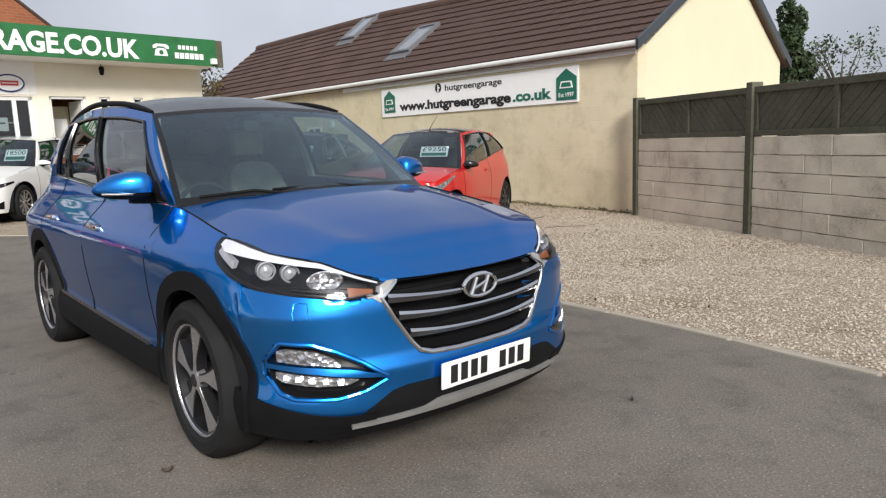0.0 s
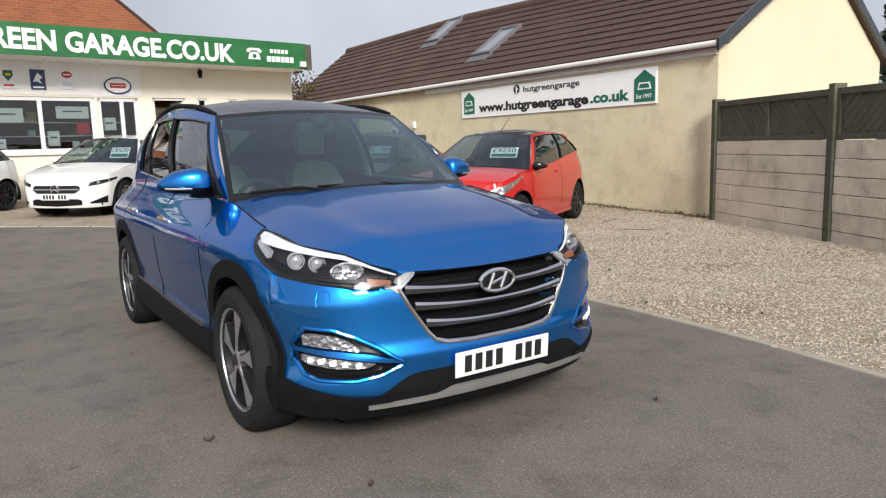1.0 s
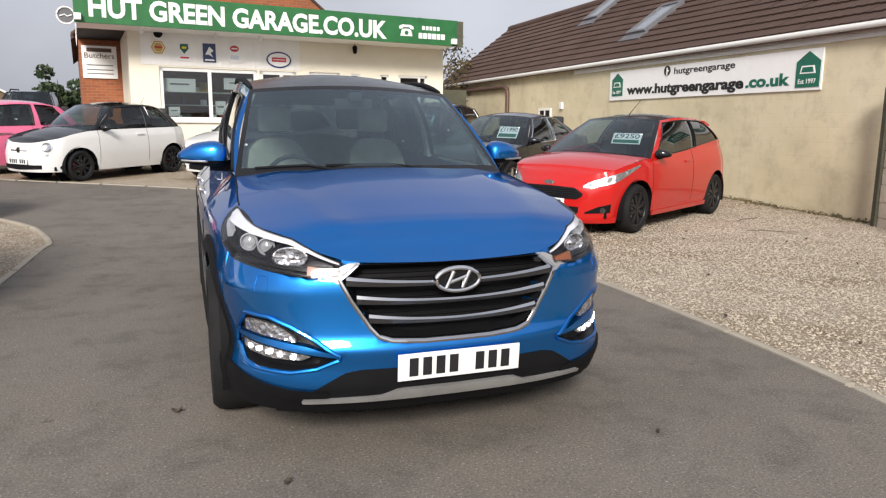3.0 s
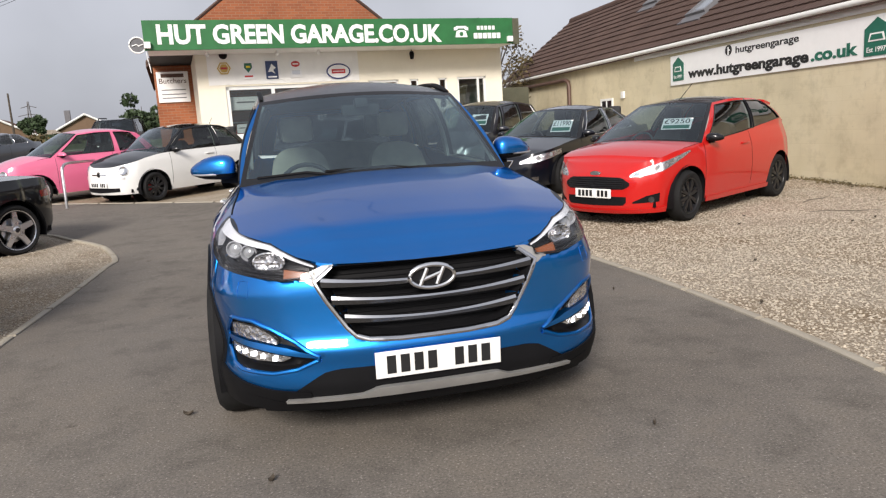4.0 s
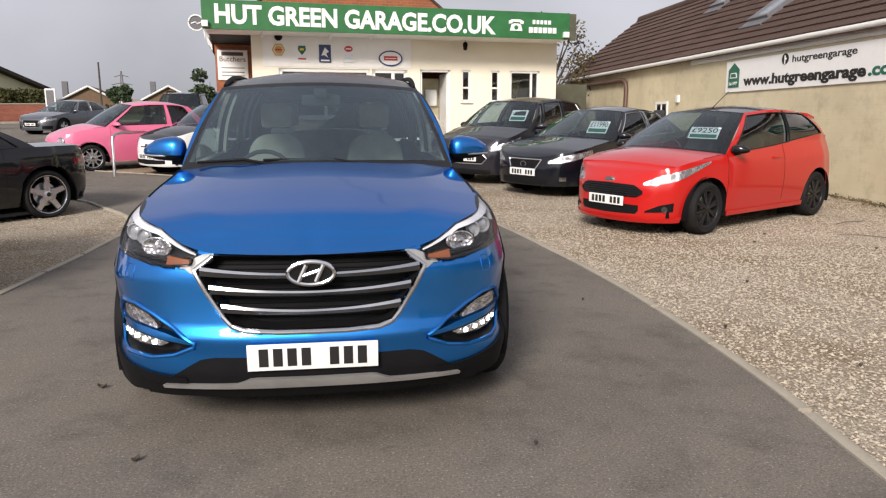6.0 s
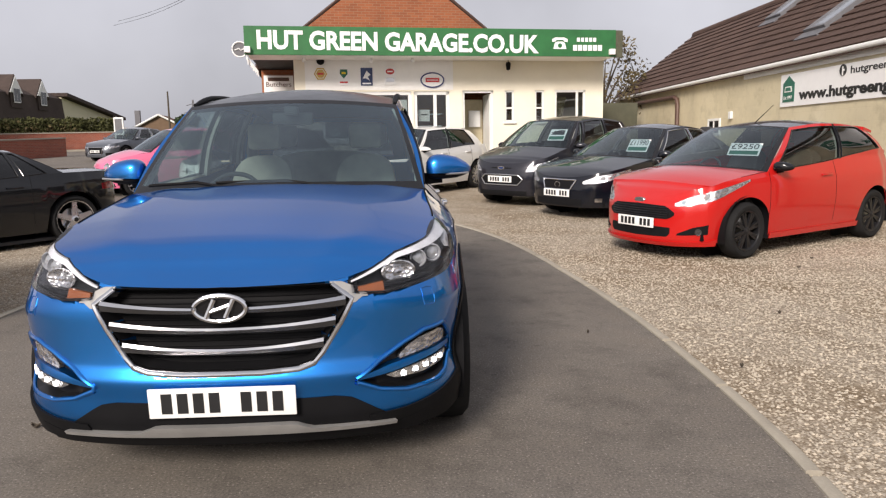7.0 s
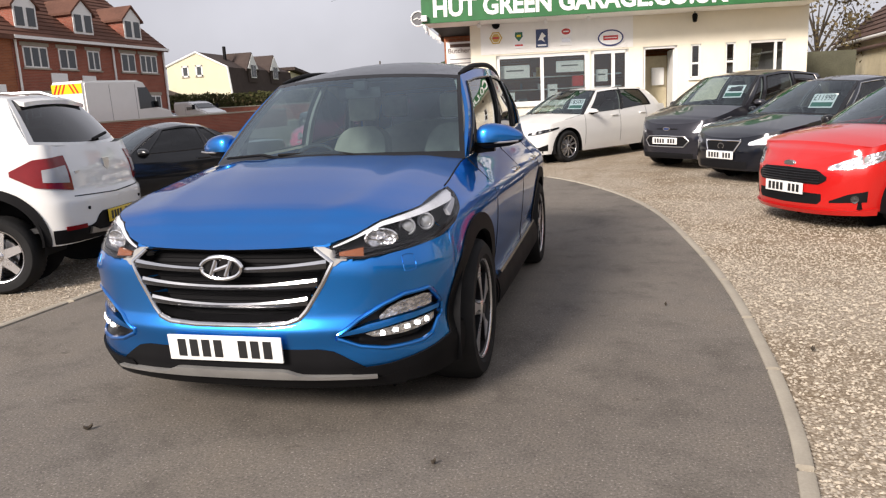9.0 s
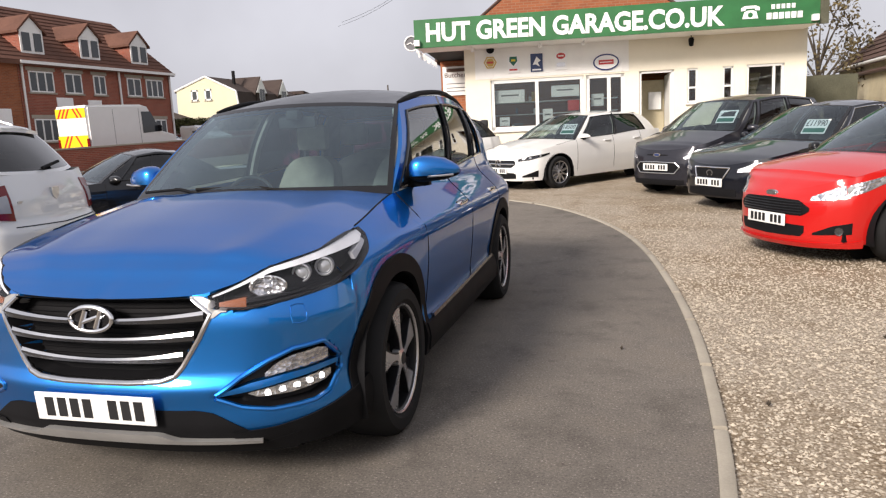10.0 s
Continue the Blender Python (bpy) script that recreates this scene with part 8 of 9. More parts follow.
# hedge over a low brick wall
HA, HB = Vector((-30.0, 41.6, 0)), Vector((-19.6, 47.4, 0))
blobs = []
rg_ = random.Random(2)
for k in range(46):
    p = HA.lerp(HB, k / 45)
    for z in (1.7, 2.3, 2.9):
        blobs.append(((p.x + rg_.uniform(-0.1, 0.1), p.y + 0.7 + rg_.uniform(-0.1, 0.1), z + rg_.uniform(-0.05, 0.08)), (0.42, 0.5, 0.48)))
leaves("hedge", blobs, 26000, 0.09, "hedge_leaf", "clipped dark green and russet hedge behind a low wall", "hedge", seed=3)
leaves("hedge_autumn", [((p[0][0], p[0][1] - 0.1, p[0][2] - 0.2), p[1]) for p in blobs[40:110]], 2500, 0.10, "leaf_brown", "russet patches in the clipped hedge", "hedge", seed=4)
for a, b, h, nm in ((HA, HB, 1.15, "front"), (Vector((-22.5, 17.0, 0)), Vector((-17.8, 36.5, 0)), 0.95, "yard")):
    d_ = (b - a)
    m_ = Matrix.Translation((a.x, a.y, 0)) @ Matrix.Rotation(math.atan2(d_.y, d_.x), 4, "Z")
    w_ = thing("garden_wall", m_, "low red brick garden wall with flat coping", "wall", "", "structure")
    z0, z1 = gz(a.x, a.y), gz(b.x, b.y)
    L_ = d_.length
    bm = bmesh.new()
    prism(bm, [(0, z0 - 0.2), (L_, z1 - 0.2), (L_, z1 + h), (0, z0 + h)], -0.11, 0.11)
    part("brickwork", bm, "house_brick", w_, "", False)
    bm = bmesh.new()
    prism(bm, [(0, z0 + h + 0.002), (L_, z1 + h + 0.002), (L_, z1 + h + 0.07), (0, z0 + h + 0.07)], -0.15, 0.15)
    part("coping", bm, "kerb", w_, "", False)
kb = HA.lerp(HB, 0.0)
bm = bmesh.new()
off = Vector((HB.y - HA.y, HA.x - HB.x, 0)).normalized() * 2.2
pa, pb = HA + off + (HA - HB) * 0.2, HB + off + (HB - HA) * 0.9
pts = [pa.lerp(pb, k / 12) for k in range(13)]
for a, b in zip(pts, pts[1:]):
    za, zb_ = gz(a.x, a.y), gz(b.x, b.y)
    q = off.normalized() * -2.0
    for (i0, i1), (h0, h1) in (((Vector((0, 0, 0)), q), (0.14, 0.14)), ((Vector((0, 0, 0)), Vector((0, 0, 0))), (0.0, 0.14))):
        bm.faces.new([bm.verts.new(v) for v in ((a.x + i0.x, a.y + i0.y, za + h0), (b.x + i0.x, b.y + i0.y, zb_ + h0), (b.x + i1.x, b.y + i1.y, zb_ + h1), (a.x + i1.x, a.y + i1.y, za + h1))])
structure("pavement", bm, "kerb", "pale concrete pavement with raised kerb before the hedge", "pavement")
cab = thing("roadside_cabinet", Matrix.Translation((-18.9, 46.6, gz(0, 46.6))), "white framed roadside noticeboard by the hedge", "noticeboard")
part("frame", boxes(((-0.32, -0.05, 1.0), (0.32, 0.05, 2.15)), bevel=0.02), "upvc", cab, "", False)
part("panel", boxes(((-0.23, -0.065, 1.1), (0.23, -0.05, 2.05))), "lead", cab, "", False)
for x in (-0.26, 0.26):
    part("leg", boxes(((x - 0.04, -0.04, -0.1), (x + 0.04, 0.04, 1.0))), "upvc", cab, "", False)


def flat_window(parent, x, z, w, h, lights, y=0.0, lintel=True):
    """A white window on a far facade (local x-z), with panes and a stone lintel."""
    win = new("window")
    win.parent = parent
    bm = bmesh.new()
    f = 0.07 if lintel else 0.16
    for a, b, c, d in ((x - w / 2, x + w / 2, z + h / 2 - f, z + h / 2), (x - w / 2, x + w / 2, z - h / 2, z - h / 2 + f), (x - w / 2, x - w / 2 + f, z - h / 2, z + h / 2), (x + w / 2 - f, x + w / 2, z - h / 2, z + h / 2)):
        box(bm, (a, y - 0.03, c), (b, y + 0.06, d))
    for k in range(1, lights):
        xm = x - w / 2 + w * k / lights
        box(bm, (xm - 0.04, y - 0.028, z - h / 2 + f), (xm + 0.04, y + 0.058, z + h / 2 - f))
    part("frame", bm, "upvc", win, "", False)
    for k in range(lights):
        a, b = x - w / 2 + w * k / lights + 0.05, x - w / 2 + w * (k + 1) / lights - 0.05
        part("pane", boxes(((a, y - 0.014, z - h / 2 + f), (b, y + 0.02, z + h / 2 - f))), "dark_pane", win, "", False)
    if lintel:
        part("lintel", boxes(((x - w / 2 - 0.12, y - 0.03, z + h / 2 + 0.02), (x + w / 2 + 0.12, y - 0.001, z + h / 2 + 0.20))), "kerb", win, "", False)
    part("sill", boxes(((x - w / 2 - 0.08, y - 0.08, z - h / 2 - 0.08), (x + w / 2 + 0.08, y - 0.002, z - h / 2 - 0.002))), "kerb", win, "", False)
    return win


# three-storey red brick house with dormers
hx = Vector((1.1, 10.65, 0)).normalized()
RH = Matrix(((hx.x, -hx.y, 0, -27.4), (hx.y, hx.x, 0, 27.25), (0, 0, 1, 0), (0, 0, 0, 1)))
red_house = thing("brick_house", RH, "red brick house with brown tiled roof and three gabled dormers", "house", "", "structure")
part("front_wall", boxes(((0, 0, 0.2), (10.5, 0.3, 6.0))), "house_brick", red_house, "", False)
part("end_wall", prism(bmesh.new(), [(0.3, 0.2), (8.3, 0.2), (8.3, 6.0), (4.3, 9.2), (0.3, 6.0)], 10.2, 10.5, "x"), "house_brick", red_house, "", False)
part("end_wall", prism(bmesh.new(), [(0.3, 0.2), (8.3, 0.2), (8.3, 6.0), (4.3, 9.2), (0.3, 6.0)], 0.0, 0.3, "x"), "house_brick", red_house, "", False)
part("side_wing", boxes(((-8.0, 0.02, 0.2), (-0.02, 6.0, 6.0))), "shop_brick", red_house, "", False)
roof_h = part("roof", prism(bmesh.new(), [(-0.35, 5.92), (4.3, 9.40), (8.7, 5.92), (8.7, 5.74), (4.3, 9.22), (-0.35, 5.74)], -8.2, 10.6, "x"), "house_tile", red_house, "", False)
for k in range(14):
    f = k / 14
    part("tile_course", boxes(((-8.2, -0.33 + 4.6 * f - 0.02, 5.94 + 3.45 * f), (10.58, -0.33 + 4.6 * f + 0.05, 5.965 + 3.45 * f))), "house_tile", roof_h, "", False)
part("gutter", boxes(((-0.1, -0.42, 5.80), (10.62, -0.30, 5.95))), "upvc", red_house, "white gutter", False)
for x in (0.15, 6.35, 10.42):
    part("downpipe", tube(bmesh.new(), [(x, -0.08, 5.8), (x, -0.08, 0.6)], 0.06, 8), "upvc", red_house, "", False)
for x, w, n_ in ((1.25, 1.45, 3), (3.2, 1.1, 2), (4.95, 0.85, 2), (7.5, 1.1, 2), (9.15, 1.4, 3)):
    flat_window(red_house, x, 4.98, w, 1.05, n_)
    flat_window(red_house, x, 2.55, w, 1.15, n_)
for x in (1.25, 4.85, 8.5):
    dm = new("dormer")
    dm.parent = red_house
    part("cheeks", boxes(((x - 0.68, 0.35, 6.3), (x + 0.68, 3.2, 7.58))), "house_brick", dm, "", False)
    part("gable_board", prism(bmesh.new(), [(x - 0.70, 7.55), (x + 0.70, 7.55), (x, 8.2)], 0.30, 0.36), "upvc", dm, "", False)
    part("dormer_roof", prism(bmesh.new(), [(x - 0.85, 7.50), (x, 8.36), (x + 0.85, 7.50), (x + 0.85, 7.38), (x, 8.22), (x - 0.85, 7.38)], 0.2, 3.6), "house_tile", dm, "", False)
    part("window_frame", boxes(((x - 0.66, 0.30, 6.35), (x + 0.66, 0.349, 7.56))), "upvc", dm, "", False)
    for sx in (-0.33, 0.33):
        part("pane", boxes(((x + sx - 0.22, 0.27, 6.52), (x + sx + 0.22, 0.298, 7.42))), "dark_pane", dm, "", False)
for x, z, w, h in ((2.0, 3.85, 1.0, 0.75), (4.0, 3.9, 0.9, 0.5), (-2.0, 3.2, 1.3, 0.8)):
    part("notice", boxes(((x, -0.06, z - h / 2), (x + w, (-0.002 if x > 0 else 0.018), z + h / 2))), "white_print", red_house, "white notice board", False)

# cream gambrel house
CH = Matrix.Translation((-47.2, 68, 0))
cream_house = thing("cream_house", CH, "cream rendered house with steep brown mansard roof and dormers", "house", "", "structure")
prof = [(0.0, 0.5), (7.7, 0.5), (7.7, 3.4), (7.35, 7.05), (3.85, 8.75), (0.1, 7.55)]
part("gable_wall", prism(bmesh.new(), prof, 0, 0.3), "gable_cream", cream_house, "", False)
part("roof", prism(bmesh.new(), [(7.85, 3.4), (7.5, 7.1), (3.85, 8.9), (-0.2, 7.6), (-0.2, 7.3), (3.85, 8.6), (7.2, 6.9), (7.5, 3.4)], 0.1, 15), "dark_tile", cream_house, "", False)
for a, b in (((-0.1, 7.5), (3.85, 8.85)), ((3.85, 8.85), (7.5, 7.1)), ((7.5, 7.1), (7.9, 3.4))):
    part("barge_board", tube(bmesh.new(), [(a[0], -0.04, a[1]), (b[0], -0.04, b[1])], 0.11, 6), "upvc", cream_house, "", False)
for x in (2.35, 4.05):
    flat_window(cream_house, x, 6.9, 0.85, 1.2, 1, 0.0, False)
for y in (5.0, 10.3):
    dm = new("dormer")
    dm.parent = cream_house
    part("cheeks", boxes(((6.2, y - 1.0, 5.6), (7.75, y + 1.0, 7.6))), "dark_tile", dm, "", False)
    part("gable_board", prism(bmesh.new(), [(y - 1.2, 7.1), (y + 1.2, 7.1), (y, 8.75)], 7.76, 7.82, "x"), "upvc", dm, "", False)
    part("dormer_roof", prism(bmesh.new(), [(y - 1.4, 7.0), (y, 8.95), (y + 1.4, 7.0), (y + 1.4, 6.8), (y, 8.7), (y - 1.4, 6.8)], 4.4, 7.75, "x"), "dark_tile", dm, "", False)
    part("window_frame", boxes(((7.83, y - 0.62, 6.1), (7.86, y + 0.62, 7.6))), "upvc", dm, "", False)
    for y0 in (y - 0.54, y + 0.04):
        part("pane", boxes(((7.85, y0, 6.2), (7.88, y0 + 0.5, 7.5))), "dark_pane", dm, "", False)
part("chimney", boxes(((5.2, 3.2, 8.0), (5.45, 3.5, 9.6))), "trim", cream_house, "", False)
part("extension", prism(bmesh.new(), [(15.2, 0.5), (31, 0.5), (31, 5.2), (15.2, 7.3)], 0.5, 7.4, "x"), "gable_cream", cream_house, "", False)
part("extension_roof", prism(bmesh.new(), [(15.0, 7.4), (31.5, 5.2), (31.5, 5.6), (15.0, 7.8)], 0.2, 8.2, "x"), "dark_tile", cream_house, "", False)
part("porch_roof", prism(bmesh.new(), [(-1.0, 4.0), (7.0, 2.6), (7.0, 2.9), (-1.0, 5.6)], -7, -1, "y"), "dark_tile", cream_house, "", False)


def bungalow(x, y, w, apex, eave, yaw, label):
    b_ = thing("bungalow", Matrix.Translation((x, y, 0)) @ pose(0, 0, 0, 0, 0, yaw), label, "house", "", "structure")
    part("gable_wall", prism(bmesh.new(), [(-w / 2, 0), (w / 2, 0), (w / 2, eave), (0, apex), (-w / 2, eave)], 0, 9), "bungalow_brick", b_, "", False)
    part("roof", prism(bmesh.new(), [(-w / 2 - 0.5, eave - 0.2), (0, apex + 0.2), (w / 2 + 0.5, eave - 0.2), (w / 2 + 0.5, eave - 0.4), (0, apex), (-w / 2 - 0.5, eave - 0.4)], -0.3, 9.3), "house_tile", b_, "", False)
    for s_ in (-1, 1):
        part("barge_board", tube(bmesh.new(), [(s_ * (w / 2 + 0.5), -0.35, eave - 0.3), (0, -0.35, apex + 0.1)], 0.14, 6), "upvc", b_, "", False)
    part("chimney", boxes(((-w / 2 + 0.3, 4, eave), (-w / 2 + 1.0, 4.8, apex + 0.9))), "lead", b_, "", False)
    return b_


bungalow(-25.3, 104.3, 6.4, 6.1, 4.5, 8, "distant brick bungalow with white barge boards")
bungalow(-35.2, 101.6, 8.5, 5.9, 3.8, 10, "distant brick bungalow with white barge boards")
bungalow(-47.0, 98, 8.0, 5.6, 3.8, 14, "distant brick bungalow with white barge boards")
blobs = [((-46 + 0.85 * k + rg_.uniform(-0.4, 0.4), 92 + rg_.uniform(-2, 2), 2.2 + rg_.uniform(0, 0.7)), (1.2, 1.0, 0.7)) for k in range(60)]
leaves("distant_hedges", blobs, 9000, 0.24, "leaf", "dark hedges and shrubs before the far bungalows", "hedge", seed=21)
blobs = [((-30 + 1.1 * k + rg_.uniform(-0.5, 0.5), 70 + rg_.uniform(-2, 2), 2.1 + rg_.uniform(0, 0.5)), (1.0, 0.8, 0.6)) for k in range(26)]
leaves("field_scrub", blobs, 5000, 0.16, "leaf_brown", "yellow-brown scrub and grass beyond the road", "scrub", seed=22)

# pylon and telegraph pole
pyl = thing("pylon", Matrix.Translation((-118, 396, 2)), "grey lattice electricity pylon in the far distance", "pylon")
bm = bmesh.new()
for sx in (-1, 1):
    for sy in (-1, 1):
        tube(bm, [(2.6 * sx, 2.6 * sy, 0), (0.7 * sx, 0.7 * sy, 16), (0.2 * sx, 0.2 * sy, 25)], 0.22, 4)
for z, w in ((14, 4.2), (18, 5.2), (22, 3.6)):
    tube(bm, [(-w, 0, z), (0, 0, z + 1), (w, 0, z)], 0.2, 4)
for k in range(6):
    z, z2 = 2.6 * k, 2.6 * (k + 1)
    a, b = 2.6 - 1.9 * z / 16, 2.6 - 1.9 * z2 / 16
    tube(bm, [(-a, -a, z), (b, -b, z2)], 0.14, 4)
    tube(bm, [(a, -a, z), (-b, -b, z2)], 0.14, 4)
part("lattice", bm, "lead", pyl, "", False)
pole = thing("telegraph_pole", Matrix.Translation((-27.6, 83, 1.5)), "thin dark wooden telegraph pole", "pole")
part("shaft", tube(bmesh.new(), [(0, 0, 0), (0, 0, 6.3)], [0.14, 0.09], 8), "bark", pole)

# overhead wires
wire = thing("overhead_wire", pose(0, 0, 0), "thin overhead cable sagging across the sky", "cable")
for dz, dx in ((0, 0), (0.35, 0.4)):
    pts = [(-24 + dx + 30 * u, 60 - 40 * u, 11.5 + dz + 6 * u - 3.0 * math.sin(math.pi * u)) for u in [k / 16 for k in range(17)]]
    part("strand", tube(bmesh.new(), pts, 0.012, 5), "trim", wire)


# ---- vans and cars before the red house
def van(name, x, y, yaw, L, W, H, nose, label, chevrons=False):
    """A panel van. Front at local y = 0, running back along y."""
    v = thing(name, on_ground(x, y, yaw), label, "van")
    prof = [(0.0, 0.45), (0.02, 0.95), (0.15, nose), (1.05, nose + 0.22), (1.85, H - 0.12), (2.3, H), (L - 0.1, H), (L, H - 0.15), (L, 0.45)]
    bm = prism(bmesh.new(), prof, -W, W, "x")
    es = [e for e in bm.edges if abs(e.verts[0].co.x - e.verts[1].co.x) < 1e-6]
    bmesh.ops.bevel(bm, geom=es, offset=0.09, segments=3, affect="EDGES")
    part("body", bm, "white", v)
    for sd in (-1, 1):
        part("side_window", prism(bmesh.new(), [(1.15, nose + 0.2), (1.75, H - 0.35), (2.35, H - 0.35), (2.35, nose + 0.15)], sd * (W + 0.003) - 0.004, sd * (W + 0.003) + 0.004, "x"), "dark_pane", v, "", False)
        part("rubbing_strip", boxes(((sd * W - 0.012, 0.9, 0.62), (sd * W + 0.012, L - 0.5, 0.74))), "trim", v, "", False)
        bm = bmesh.new()
        for yy in (2.5, 4.1, 5.6):
            if yy < L - 0.2:
                box(bm, (sd * W - 0.004, yy, 0.8), (sd * W + 0.004, yy + 0.02, H - 0.2))
        if len(bm.verts):
            part("panel_seams", bm, "lead", v, "", False)
        else:
            bm.free()
        part("mirror", boxes(((sd * W + (0.02 if sd > 0 else -0.2), 1.25, nose + 0.2), (sd * W + (0.2 if sd > 0 else -0.02), 1.37, nose + 0.5)), bevel=0.02), "trim", v)
        for yy in (0.95, L - 1.2):
            wheel(v, sd * (W - 0.12), yy, 0.34, 0.22, 0.21, "five", "alloy", "alloy_dark", sd)
    a, b = Vector((0, 1.09, nose + 0.27)), Vector((0, 1.80, H - 0.16))
    n_ = Vector((0, -(b.z - a.z), b.y - a.y)).normalized() * 0.10
    bm = bmesh.new()
    bm.faces.new([bm.verts.new(q) for q in ((-W * 0.86, a.y, a.z) , (W * 0.86, a.y, a.z), (W * 0.78, b.y, b.z), (-W * 0.78, b.y, b.z))])
    part("windscreen", moved(bm, Matrix.Translation(n_ * 0.2)), "dark_pane", v, "", False)
    part("front_bumper", boxes(((-W * 0.98, -0.05, 0.30), (W * 0.98, 0.25, 0.62)), bevel=0.05), "trim", v)
    for sd in (-1, 1):
        part("tail_lamp", boxes(((sd * (W - 0.1) - 0.07, L - 0.03, 0.85), (sd * (W - 0.1) + 0.07, L + 0.02, 1.35))), "tail_red", v, "", False)
    part("logo_bar", boxes(((W - 0.002, 3.0, 1.55), (W + 0.008, 3.9, 1.78))), "lead", v, "grey painted mark", False)
    if chevrons:
        for z0, z1 in ((0.85, 1.5), (H - 0.55, H - 0.12)):
            cp = part("chevron_panel", boxes(((-W + 0.08, L - 0.002, z0), (W - 0.08, L + 0.014, z1))), "chevron", v, "yellow and red chevron panel", False)
            for k in range(-4, 5):
                s_ = 1 if k >= 0 else -1
                x0 = k * 0.24
                h = z1 - z0
                if abs(x0 + s_ * h * 0.6) < W - 0.2:
                    part("stripe", prism(bmesh.new(), [(x0, z1), (x0 + 0.11, z1), (x0 + 0.11 + s_ * h * 0.6, z0), (x0 + s_ * h * 0.6, z0)], L + 0.013, L + 0.018), "chevron_red", cp, "", False)
    return v


van("panel_van", -22.35, 31.1, 173, 5.6, 1.0, 2.85, 1.30, "white long panel van with chevron panels on its rear", True)
van("small_van", -24.9, 40.9, 65, 4.0, 0.80, 1.72, 1.0, "small white van parked by the hedge")


build_car("hatchback", on_ground(-25.9, 37.2, 60), "silver hatchback parked by the hedge", "car",
    small_car(paint="silver_blue", ns=50, nz=10, nb=10))

# ---------------------------------------------------------------- metal hoop, cloths, litter
hoop = thing("hoop_barrier", Matrix.Translation((-4.62, 12.45, gz(-4.6, 12.45))), "galvanised steel hoop barrier beside the city cars", "barrier")
part("rail", tube(bmesh.new(), [(0, 0, -0.1), (0, 0, 0.70), (0.01, 0.04, 0.80), (0.03, 0.14, 0.86), (0.06, 0.35, 0.88), (0.25, 1.6, 0.88), (0.27, 1.75, 0.84), (0.28, 1.8, 0.7), (0.28, 1.8, -0.1)], 0.028, 10), "satin", hoop)
for k, (u, w, h, m_) in enumerate(((6.15, 0.22, 0.75, "white_print"), (6.42, 0.20, 0.65, "pink"), (6.62, 0.16, 0.6, "white_print"))):
    c_ = thing("hanging_cloth", SHOP @ Matrix.Translation((u, 2.2, 2.35)), "cloth hanging in the gap beside the shop", "cloth", "cloths on a line")
    bm = bmesh.new()
    f = lambda a, b: Vector((w * (a - 0.5), 0.03 * math.sin(a * 9 + k), -h * b))
    slab(bm, f, lambda a, b: f(a, b) + Vector((0, 0.006, 0)), 8, 4)
    part("fabric", bm, m_, c_)
part("back_fence", boxes(((5.97, 2.9, 0.2), (8.3, 3.0, 2.5))), "wood", shop, "dark timber screen closing the gap", False)

# dark leaves and stains on the ground
rg_ = random.Random(11)
spots = [(4.55, 4.43), (4.95, 4.9), (5.6, 3.9), (2.55, 1.39), (3.4, 2.6), (2.9, 0.6), (6.0, 4.0), (1.86, 2.2), (-1.1, 0.8), (-0.7, -0.04), (0.9, -0.1), (3.9, 6.6), (5.2, 2.6)]
for x, y in spots:
    lf = thing("dead_leaf", Matrix.Translation((x, y, gz(x, y) + 0.016)) @ pose(0, 0, 0, 0, 0, rg_.uniform(0, 360)), "small curled dark brown leaf on the ground", "leaf", "dead leaves")
    bm = bmesh.new()
    s_ = rg_.uniform(0.012, 0.024)
    f = lambda a, b: Vector((s_ * (2 * a - 1), s_ * 0.6 * (2 * b - 1) * math.sin(math.pi * (0.1 + 0.8 * a)), 0.012 * (2 * b - 1) ** 2 + 0.012 * (2 * a - 1) ** 2))
    slab(bm, f, lambda a, b: f(a, b) - Vector((0, 0, 0.002)), 6, 4)
    part("blade", bm, "bark", lf)


# ---------------------------------------------------------------- loose gravel
def side_of_drive(x, y):
    """True on the gravel: beyond the driveway's edges."""
    right = lin(y, [(-8, 1.75), (-3, 1.95), (-0.6, 2.18), (0.4, 2.30), (2.7, 2.35), (4.2, 2.26), (5.7, 2.08), (7.0, 1.78), (8.2, 1.31), (9.4, 0.6), (10.35, -0.3), (11.3, -1.55)])
    left = lin(y, [(-8, -2.56), (2.7, -2.61), (5.6, -2.54), (6.05, -2.52), (6.95, -2.80), (7.45, -3.06), (8.05, -3.48), (8.7, -3.96)])
    return x > right or (x < left and y < 8.7)


rs_ = np.random.RandomState(5)
base = np.array([(1, 0, 0), (0, 1, 0), (-1, 0, 0), (0, -1, 0), (0, 0, 1), (0, 0, -1)], float)
tri = np.array([(0, 1, 4), (1, 2, 4), (2, 3, 4), (3, 0, 4), (1, 0, 5), (2, 1, 5), (3, 2, 5), (0, 3, 5)])
vs, fs = [], []
want = 75000
px = np.concatenate([rs_.uniform(1.7, 8.1, 150000), rs_.uniform(-6.5, -2.5, 30000)])
py = np.concatenate([-3.0 + 15 * rs_.beta(1.1, 1.7, 150000), rs_.uniform(-1, 8.6, 30000)])
mix_ = rs_.permutation(len(px))
px, py = px[mix_], py[mix_]
count = 0
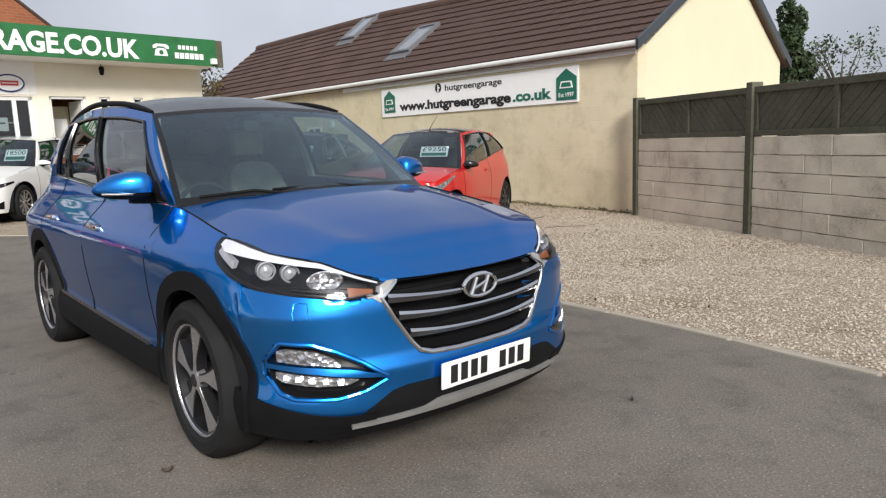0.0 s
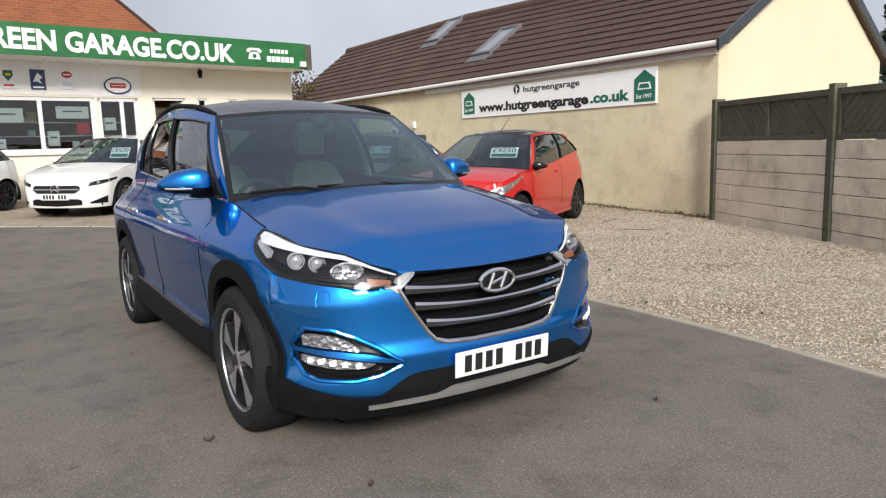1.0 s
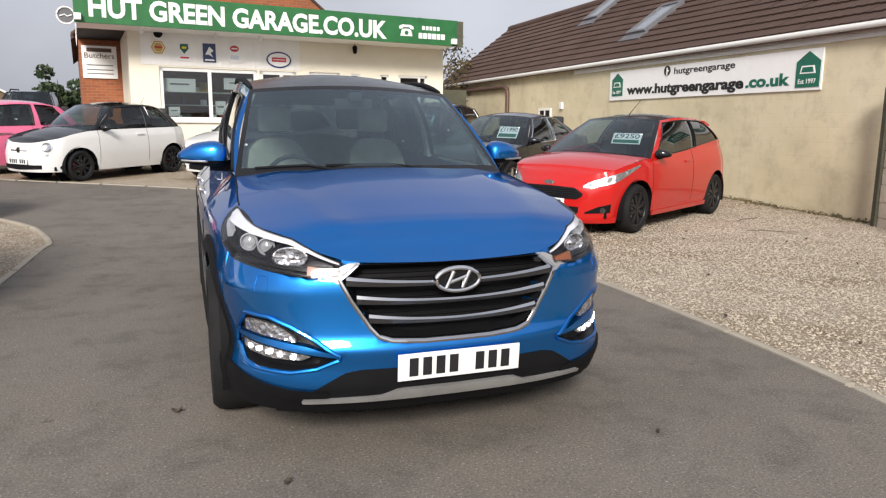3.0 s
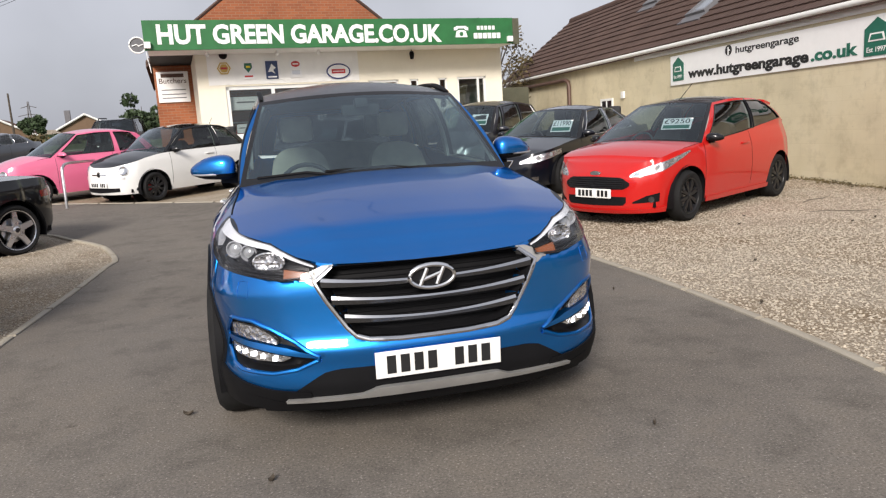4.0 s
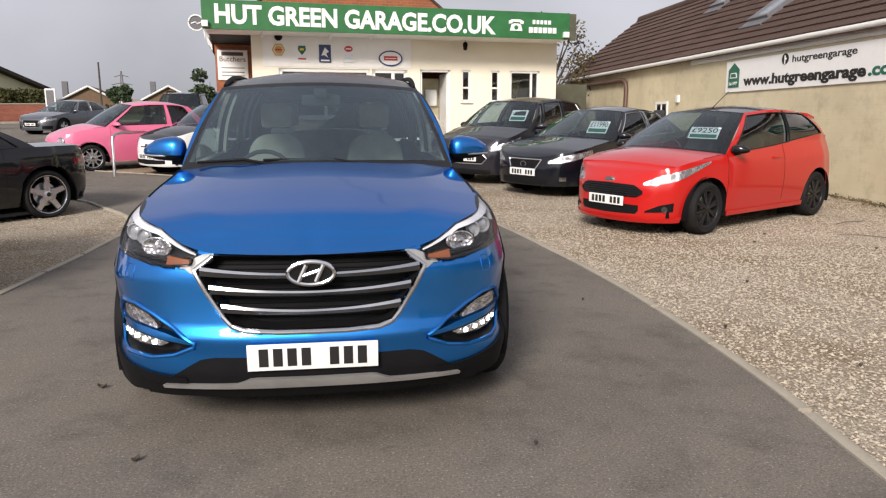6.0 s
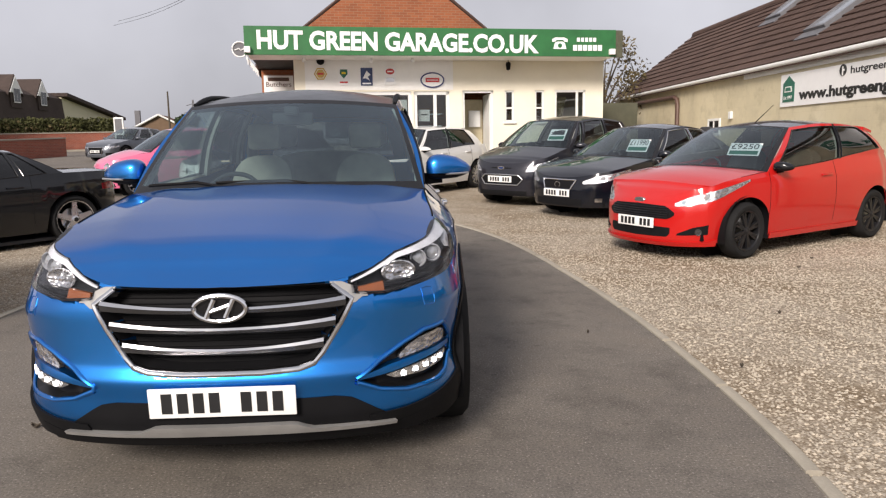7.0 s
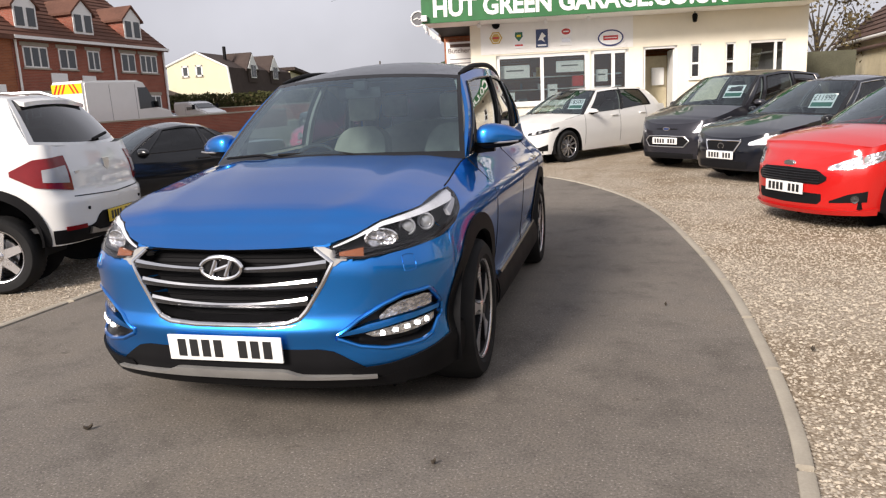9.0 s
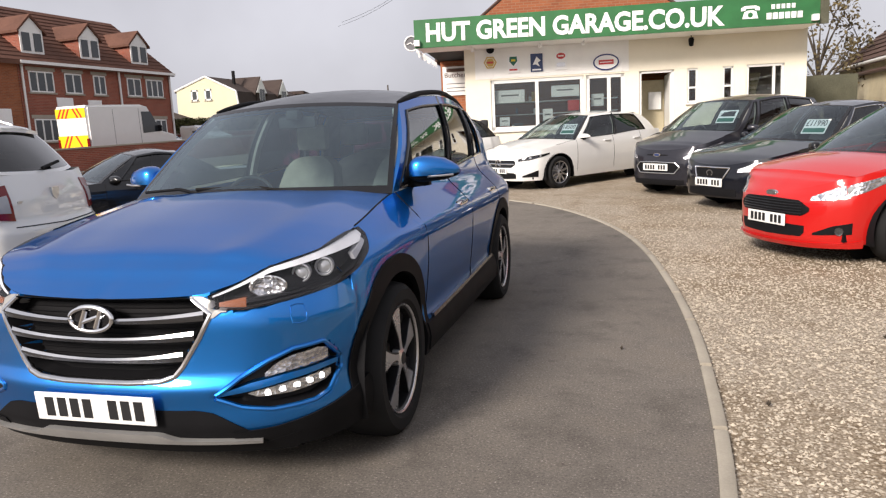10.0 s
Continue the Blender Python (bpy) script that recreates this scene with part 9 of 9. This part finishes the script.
for x, y in zip(px, py):
    if not (side_of_drive(x, y) or side_of_drive(x + rs_.exponential(0.10) * (1 if x > 0 else -1), y)) or y < lin(x, [(6.4, -9), (6.6, 0.7), (7.0, 2.3), (8.0, 4.7)]) or rs_.rand() > 0.75 * min(1.0, max(0.0, (11.5 - y) / 7.0)):
        continue
    s = rs_.uniform(0.005, 0.0125)
    a = rs_.uniform(0, 6.28)
    sc = np.array((s * rs_.uniform(0.8, 1.5), s * rs_.uniform(0.7, 1.1), s * rs_.uniform(0.5, 0.8)))
    p = (base + rs_.uniform(-0.22, 0.22, base.shape)) * sc
    c, n_ = math.cos(a), math.sin(a)
    q = np.stack([p[:, 0] * c - p[:, 1] * n_ + x, p[:, 0] * n_ + p[:, 1] * c + y, p[:, 2] + gz(x, y) + s * 0.25], 1)
    vs.append(q)
    fs.append(tri + 6 * count)
    count += 1
    if count >= want:
        break
me = bpy.data.meshes.new("gravel_stones")
me.from_pydata(np.concatenate(vs).tolist(), [], np.concatenate(fs).tolist())
me.materials.append(M["stone"])
tagged(new("gravel_stones", me), "loose pale limestone chippings scattered over the yard", "gravel", "", "stuff")

# dead leaves, moss and grit gathered along the foot of the side wall
rs_ = np.random.RandomState(9)
vs, fs = [], []
for k in range(5200):
    y = rs_.uniform(4.9, 13.5)
    x = WX - 0.01 - abs(rs_.normal(0, 0.09)) * (0.5 + math.sin(y * 1.7) ** 2 + 0.6 * math.sin(y * 5.1) ** 2)
    s = rs_.uniform(0.008, 0.024)
    q = rs_.uniform(-1, 1, (3, 3)) * s + np.array((x, y, gz(x, y) + 0.012 + max(0.0, 0.05 - (WX - x)) * rs_.rand()))
    vs.append(q)
    fs.append((3 * k, 3 * k + 1, 3 * k + 2))
me = bpy.data.meshes.new("leaf_litter")
me.from_pydata(np.concatenate(vs).tolist(), [], fs)
me.materials.append(M["leaf_brown"])
tagged(new("leaf_litter", me), "brown leaf litter and moss along the wall's foot", "leaf litter", "", "stuff")
for x, y, a in ((6.6, 5.6, 20), (6.1, 4.6, -35)):
    tw = thing("twig", Matrix.Translation((x, y, gz(x, y) + 0.014)) @ pose(0, 0, 0, 0, 0, a), "thin dark twig lying on the gravel", "twig", "twigs")
    part("stick", tube(bmesh.new(), [(-0.35, 0, 0), (-0.1, 0.03, 0.01), (0.15, 0.0, 0.004), (0.42, 0.05, 0.012)], [0.003, 0.005, 0.004, 0.002], 6), "bark", tw)

# ---------------------------------------------------------------- tiles of the long roof
roof_ob = [o for o in side_b.children if o.name.startswith("roof")][0]
bm = bmesh.new()
prof_t = [(0.0, 0.014), (0.05, 0.022), (0.10, 0.014), (0.165, 0.013), (0.215, 0.021), (0.265, 0.013), (0.331, 0.014)]
top_v = [[bm.verts.new((x, y, z + (0.034 if x == 0 else 0.0))) for y, z in prof_t] for x in (0.0, 0.33)]
low_v = [bm.verts.new((0.0, y, z - 0.006)) for y, z in prof_t]
for j in range(len(prof_t) - 1):
    bm.faces.new((top_v[0][j], top_v[1][j], top_v[1][j + 1], top_v[0][j + 1]))
    bm.faces.new((low_v[j], top_v[0][j], top_v[0][j + 1], low_v[j + 1]))
tile_me = bpy.data.meshes.new("roof_tile")
bmesh.ops.recalc_face_normals(bm, faces=bm.faces)
bm.to_mesh(tile_me)
tile_me.materials.append(M["rooftile"])
rest_v, rest_f = [], []
tv = [v.co.copy() for v in bm.verts]
tf = [[v.index for v in f.verts] for f in bm.faces]
bm.verts.index_update()
tf = [[v.index for v in f.verts] for f in bm.faces]
rg_ = random.Random(3)
rows_t, cols_t = 13, 57
for r_ in range(rows_t):
    for c_ in range(cols_t):
        x0 = WX - 0.15 + (r_ * 0.295) * math.cos(ROOF_A)
        m_ = on_roof(x0, 4.78 + c_ * 0.332, 0.0 + rg_.uniform(0, 0.006)) @ Matrix.Rotation(rg_.uniform(-0.008, 0.008), 4, "Z")
        if 4.78 + c_ * 0.332 < 12.3:
            ob = new("tile", tile_me)
            ob.parent = roof_ob
            ob.matrix_basis = m_
        else:
            k0 = len(rest_v)
            rest_v += [tuple(m_ @ v) for v in tv]
            rest_f += [[k0 + i for i in f] for f in tf]
bm.free()
me = bpy.data.meshes.new("tiles_far")
me.from_pydata(rest_v, [], rest_f)
me.materials.append(M["rooftile"])
ob = new("tiles_far", me)
ob.parent = roof_ob
ob["kind"] = "stuff"
part("ridge_tiles", tube(bmesh.new(), [(RX, y, ridge(y) - 0.01) for y in (4.72, 10, 15.5, 23.7)], 0.13, 10), "rooftile", side_b)
